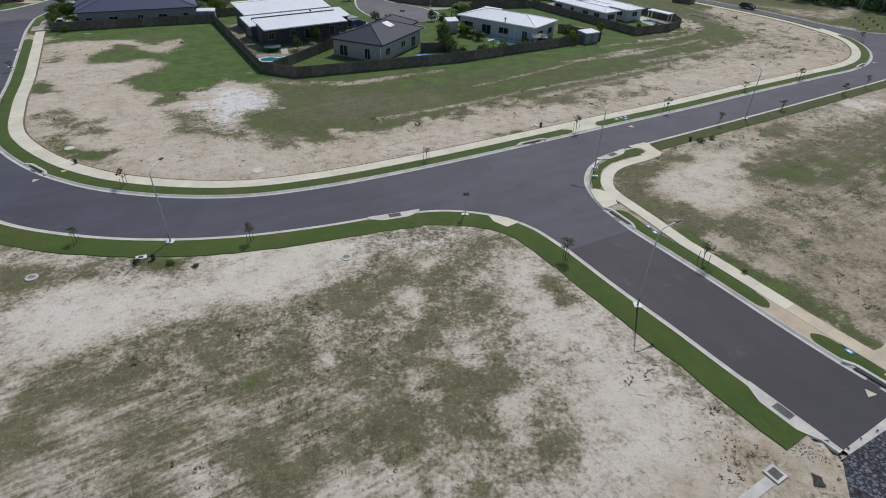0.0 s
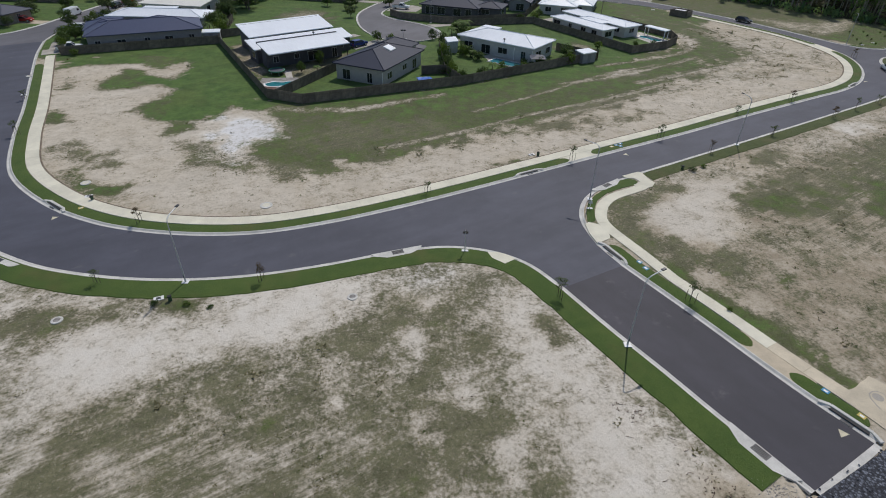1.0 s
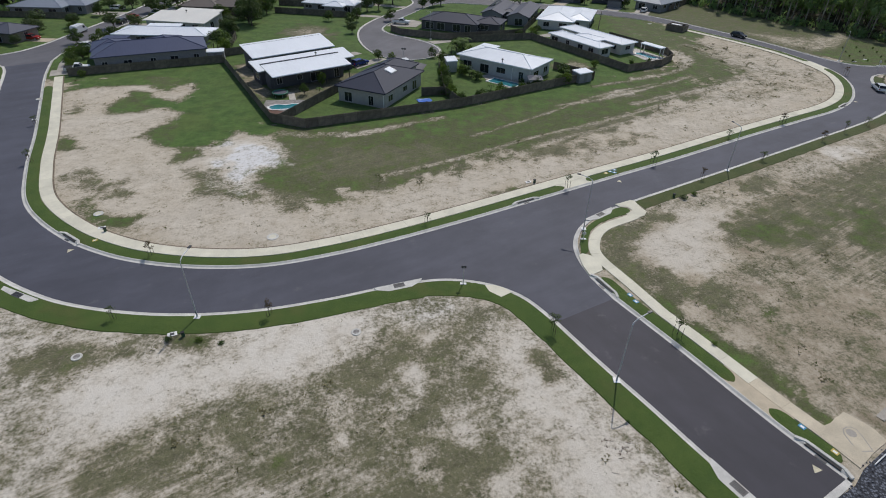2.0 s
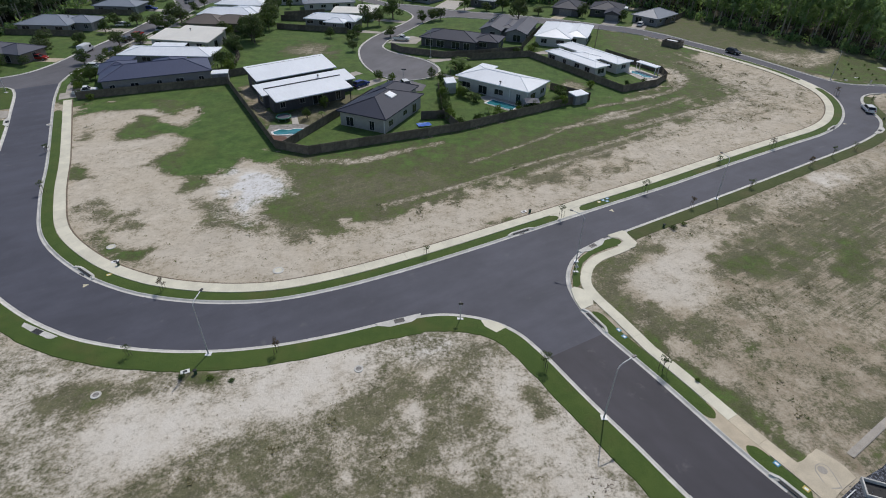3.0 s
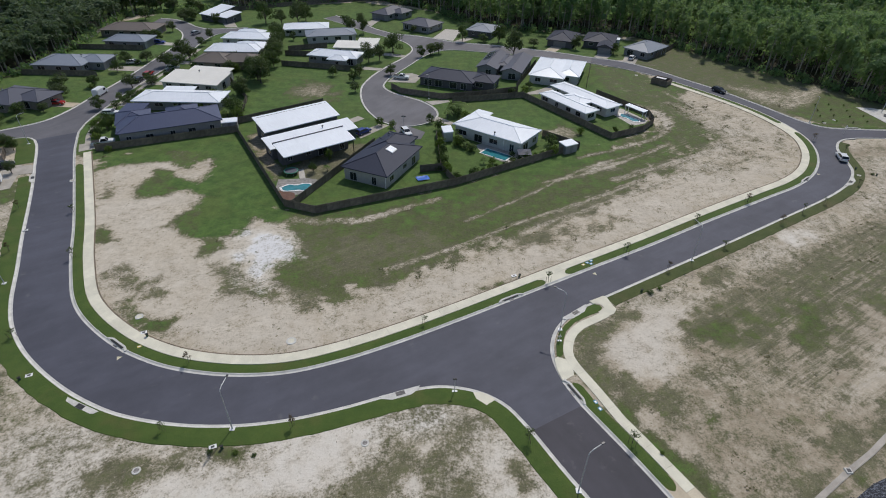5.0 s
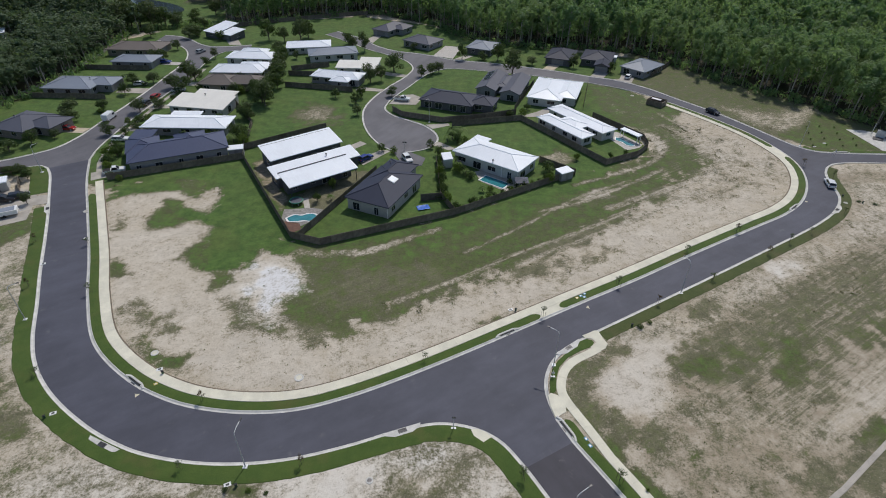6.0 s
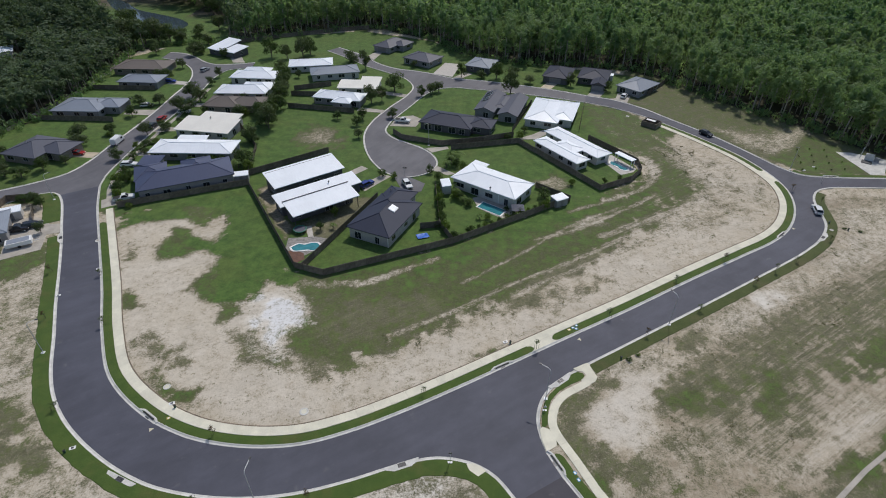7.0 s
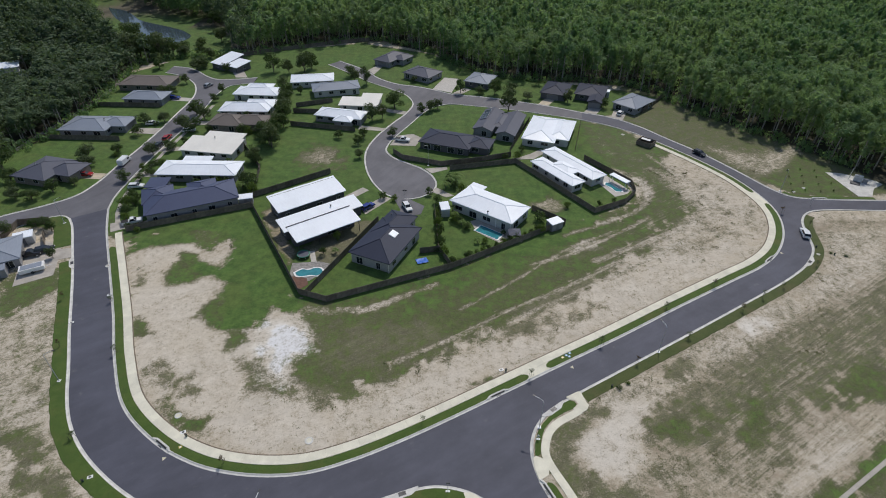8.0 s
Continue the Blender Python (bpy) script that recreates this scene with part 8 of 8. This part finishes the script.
def spray_cloud(rnd, centres, radii, n, size, tall=1.0):
    """Small leaf sprays, a triangle each, through the clumps of a crown: vertices and triangles."""
    c = np.asarray(centres, float)
    weight = np.asarray(radii) ** 2
    pick = rnd.choice(len(c), n, p=weight / weight.sum())
    d = rnd.normal(size=(n, 3))
    d /= np.linalg.norm(d, axis=1, keepdims=True)
    p = c[pick] + d * (np.asarray(radii)[pick] * rnd.uniform(0.3, 1.1, n) ** 0.55)[:, None] * np.array([1, 1, tall])
    nrm = d * 0.8 + np.array([0, 0, 0.35]) + rnd.normal(size=(n, 3)) * 0.5
    u = np.cross(nrm, rnd.normal(size=(n, 3)))
    u /= np.linalg.norm(u, axis=1, keepdims=True)
    w = np.cross(nrm, u)
    w /= np.linalg.norm(w, axis=1, keepdims=True)
    s = rnd.uniform(0.55, 1.2, (n, 1)) * size
    v = np.stack([p - u * s, p + u * s * 0.8 + w * s * 0.5, p + w * s * 1.1 - u * s * 0.2], 1).reshape(-1, 3)
    return v, np.arange(3 * n).reshape(-1, 3)


def wood_tree(seed, n, size, h, hearts=4, wide=1.0):
    """A tall slender forest tree: bare pale lower trunk, rising limbs and an upright, uneven crown."""
    r = np.random.RandomState(seed)
    bm = bmesh.new()
    lean = r.uniform(-0.5, 0.5, 2)
    add_tube(bm, [(0, 0, 0), (lean[0] * 0.4, lean[1] * 0.4, h * 0.5), (lean[0], lean[1], h * 0.9)], [0.2, 0.14, 0.04], 5, False)
    cs, rs = [(lean[0], lean[1], h * 0.92), (lean[0] * 0.7, lean[1] * 0.7, h * 0.74)], [1.1 * wide, 1.5 * wide]
    for k in range(9):
        a, u = k * 2.4 + r.uniform(-0.6, 0.6), r.uniform(0.4, 0.93)
        d = wide * 1.9 * math.sin(math.pi * min(1, (u - 0.28) / 0.74)) * r.uniform(0.55, 1.15)
        e = (math.cos(a) * d + lean[0] * u, math.sin(a) * d + lean[1] * u, h * u)
        if k < 4:
            add_tube(bm, [(lean[0] * u * 0.8, lean[1] * u * 0.8, h * (u - 0.14)), e], [0.07, 0.025], 4, False)
        cs.append(e)
        rs.append(r.uniform(0.8, 1.45) * wide)
    bm.verts.index_update()
    bmesh.ops.triangulate(bm, faces=bm.faces)
    tv, tf = np.array([v.co[:] for v in bm.verts]), np.array([[v.index for v in q.verts] for q in bm.faces])
    bm.free()
    v, f = spray_cloud(r, cs, rs, n, size, 1.25)
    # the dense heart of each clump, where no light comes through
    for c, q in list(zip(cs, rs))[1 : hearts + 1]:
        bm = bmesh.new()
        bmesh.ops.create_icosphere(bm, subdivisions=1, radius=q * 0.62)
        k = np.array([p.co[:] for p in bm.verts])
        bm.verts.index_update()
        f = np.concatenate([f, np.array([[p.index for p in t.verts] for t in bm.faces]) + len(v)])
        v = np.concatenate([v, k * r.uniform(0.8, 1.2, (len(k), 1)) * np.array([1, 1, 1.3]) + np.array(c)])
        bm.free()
    return tv, tf, v, f


def build_forest():
    r = np.random.RandomState(11)
    near = [wood_tree(100 + k, 430, 0.43, 17, 4, 1.0 if k % 3 else 1.35) for k in range(9)]
    far = [wood_tree(200 + k, 150, 0.72, 17, 3, 1.05 if k % 3 else 1.4) for k in range(9)]
    gx, gy = np.meshgrid(np.arange(-340, 345, 4.3), np.arange(60, 432, 4.3))
    x, y = (gx + r.uniform(-2.1, 2.1, gx.shape)).ravel(), (gy + r.uniform(-2.1, 2.1, gx.shape)).ravel()
    keep = inside(x, y, FOREST) & (np.abs(x) < y * 0.77 + 32) & ~inside(x, y, [(-206, 226), (-196, 244), (-178, 236), (-172, 218), (-186, 210)])
    for c in CLEARINGS:
        keep &= ~inside(x, y, c)
    x, y = x[keep], y[keep]
    items = []
    for k in range(len(x)):
        d = math.hypot(x[k], y[k])
        tv, tf, v, f = (near if d < 270 else far)[r.randint(9)]
        big = 0.5 + 0.5 * noise.noise((x[k] * 0.02, y[k] * 0.02, 2.0))
        s, hs = min(1.5, 0.96 * math.exp(r.normal(0, 0.27))), r.uniform(0.76, 1.1) * (0.76 + 0.36 * big) * (0.7 if x[k] < -90 and y[k] < 260 else 1)
        if x[k] < -90 and y[k] < 262:
            s, hs = min(1.75, s * 1.3), hs * 0.92
        a = r.uniform(0, 6.28)
        m = np.array([[math.cos(a) * s, -math.sin(a) * s, 0], [math.sin(a) * s, math.cos(a) * s, 0], [0, 0, hs]])
        o = np.array([x[k], y[k], 0.0])
        if d < 330:
            items.append((tv @ m.T + o, tf, 0))
        tint = 0.5 + 0.85 * noise.noise((x[k] * 0.024, y[k] * 0.024, 5.0)) + r.uniform(-0.36, 0.36)
        # dark leaf: a darker species in the west, painted-in shade past x -170
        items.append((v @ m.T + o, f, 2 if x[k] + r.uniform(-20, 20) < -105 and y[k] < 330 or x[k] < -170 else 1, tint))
    # a lower storey of saplings closes the gaps between the crowns
    low = []
    for k in range(6):
        q = np.random.RandomState(300 + k)
        low.append(spray_cloud(q, [(0, 0, 5.5), (1.3, 0.4, 7.6), (-0.9, 1.1, 4.4)], [2.0, 1.5, 1.6], 50, 0.88, 1.3))
    for k in range(len(x)):
        v, f = low[r.randint(6)]
        o = np.array([x[k] + r.uniform(1.2, 3.0), y[k] + r.uniform(1.2, 3.0), r.uniform(-1.5, 1.0)])
        if inside(o[:1] + 2, o[1:2] - 1, FOREST)[0]:
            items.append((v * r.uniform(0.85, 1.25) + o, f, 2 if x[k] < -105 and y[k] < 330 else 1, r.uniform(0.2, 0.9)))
    # undergrowth along the edge of the wood
    for p in spline(FOREST[:20], 0.9):
        if p[1] < 110:
            continue
        q = p + r.uniform(-2.5, 2.5, 2)
        v, f = leaf_cloud(r, [(0, 0, 0.7), (0.8, 0.3, 0.5)], [1.2, 0.9], 26, 0.42)
        items.append((v * np.array([1, 1, 1.5]) * r.uniform(0.6, 1.6) + np.array([*q, 0.1]), quads_to_tris(f), 1, r.uniform(0, 1)))
    return join_clouds("forest", items, ("bark_pale", "leaf_w", "leaf_v"), "dense dark green eucalypt and paperbark forest with pale trunks", "forest")


build_forest()
tagged(mesh_ob("pond", [(x, y, 0.15) for x, y in spline(POND + POND[:1], 2.0)[:-1]], [tuple(range(len(spline(POND + POND[:1], 2.0)) - 1))], "pond"), "still blue-grey pond among the trees", "pond", kind="structure")


def build_scrub():
    """Low weeds and grass tufts on the sandy lots, thickest at the ragged edges of the cover."""
    r = np.random.RandomState(21)
    n = 120000
    x, y = r.uniform(-92, 100, n), 14 + 146 * r.uniform(0, 1, n) ** 1.5
    xs, ys = GX[0], GY[:, 0]
    i, j = np.clip(np.searchsorted(ys, y), 0, len(ys) - 1), np.clip(np.searchsorted(xs, x), 0, len(xs) - 1)
    dens = GRASS[i, j]
    clump = np.array([noise.noise((a * 0.35, b * 0.35, 9.0)) + 0.7 * noise.noise((a * 1.1, b * 1.1, 4.0)) for a, b in zip(x, y)]) * 0.5 + 0.5
    ok = (dens * 0.9 + clump * 0.95 + r.uniform(-0.2, 0.2, n) > 0.92) & (dens < 0.62) & ~LOW[i, j] & ~WOOD[i, j] & (np.abs(x) < 0.84 * y + 12)
    for line, lim in ((INNER, 4.5), (OUTER, 3.4), (CORNER, 3.2), (S_LEFT, 3.7), (S_RIGHT, 4.6), (S_PATH, 1.3)):
        ok &= edge_distance(x, y, line[::4], False) > lim
    ok &= ~inside(x, y, LOTS) & (edge_distance(x, y, SPUR) > 0.5)
    x, y, lush = x[ok], y[ok], LUSH[i, j][ok]
    m = len(x)
    k = 6
    size = 0.026 * np.exp(r.normal(0, 0.4, (m, 1))) * (1 + y[:, None] / 45)
    ang = r.uniform(0, 6.28, (m, k))
    reach = size * r.uniform(0.9, 2.2, (m, k))
    base = np.stack([x, y, np.full(m, 0.05)], -1)[:, None] + np.stack([np.cos(ang) * size * 0.9, np.sin(ang) * size * 0.9, ang * 0], -1)
    w = size * r.uniform(0.5, 0.9, (m, k))
    side = np.stack([-np.sin(ang) * w, np.cos(ang) * w, ang * 0], -1)
    tip = base + np.stack([np.cos(ang) * reach, np.sin(ang) * reach, reach * r.uniform(0.25, 0.7, (m, k))], -1)
    v = np.stack([base - side, base + side, tip], 2).reshape(-1, 3)
    f = np.arange(len(v)).reshape(-1, 3)
    ob = join_clouds("scrub_grass", [(v, f, 0)], ("tuft", "tuft_green"), "sparse olive and dry brown weed tufts on the sandy lots", "grass")
    ob.data.polygons.foreach_set("material_index", np.repeat(lush + r.uniform(-0.3, 0.3, m) > 0.42, k).astype(np.int32))


build_scrub()


def build_debris():
    """Clods, twigs and small stones left on the cleared sand."""
    r = np.random.RandomState(31)
    v, f = [], []
    for _ in range(1100):
        x, y = r.uniform(-90, 95), r.uniform(14, 130)
        s = r.uniform(0.03, 0.10) * (1 if y < 70 else 1.4)
        p = np.array([[x, y]])
        k = len(v)
        a = r.uniform(0, 6.28)
        for dx, dy, dz in ((1.6, 0, 0), (0, 0.8, 0), (-1.6, 0, 0), (0, -0.8, 0), (0.2, 0, 0.8)):
            v.append((x + (dx * math.cos(a) - dy * math.sin(a)) * s, y + (dx * math.sin(a) + dy * math.cos(a)) * s, 0.05 + dz * s))
        f += [(k, k + 1, k + 4), (k + 1, k + 2, k + 4), (k + 2, k + 3, k + 4), (k + 3, k, k + 4)]
    v = np.array(v)
    c = v.reshape(-1, 5, 3)[:, 0, :2]
    ok = np.ones(len(c), bool)
    for poly in NETWORK:
        ok &= ~inside(c[:, 0], c[:, 1], poly)
    for line, lim in ((INNER, 4.8), (OUTER, 3.2), (CORNER, 3.6), (S_LEFT, 3.2), (S_RIGHT, 4.6), (S_PATH, 1.3)):
        ok &= edge_distance(c[:, 0], c[:, 1], line[::4], False) > lim
    ok &= ~inside(c[:, 0], c[:, 1], LOTS)
    idx = np.flatnonzero(ok)
    vv = v.reshape(-1, 5, 3)[idx].reshape(-1, 3)
    ff = np.concatenate([np.array([(0, 1, 4), (1, 2, 4), (2, 3, 4), (3, 0, 4)]) + 5 * k for k in range(len(idx))])
    tagged(mesh_ob("clods", vv, ff, "soil"), "scattered dark clods and twigs on bare sand", "debris", kind="stuff")


build_debris()
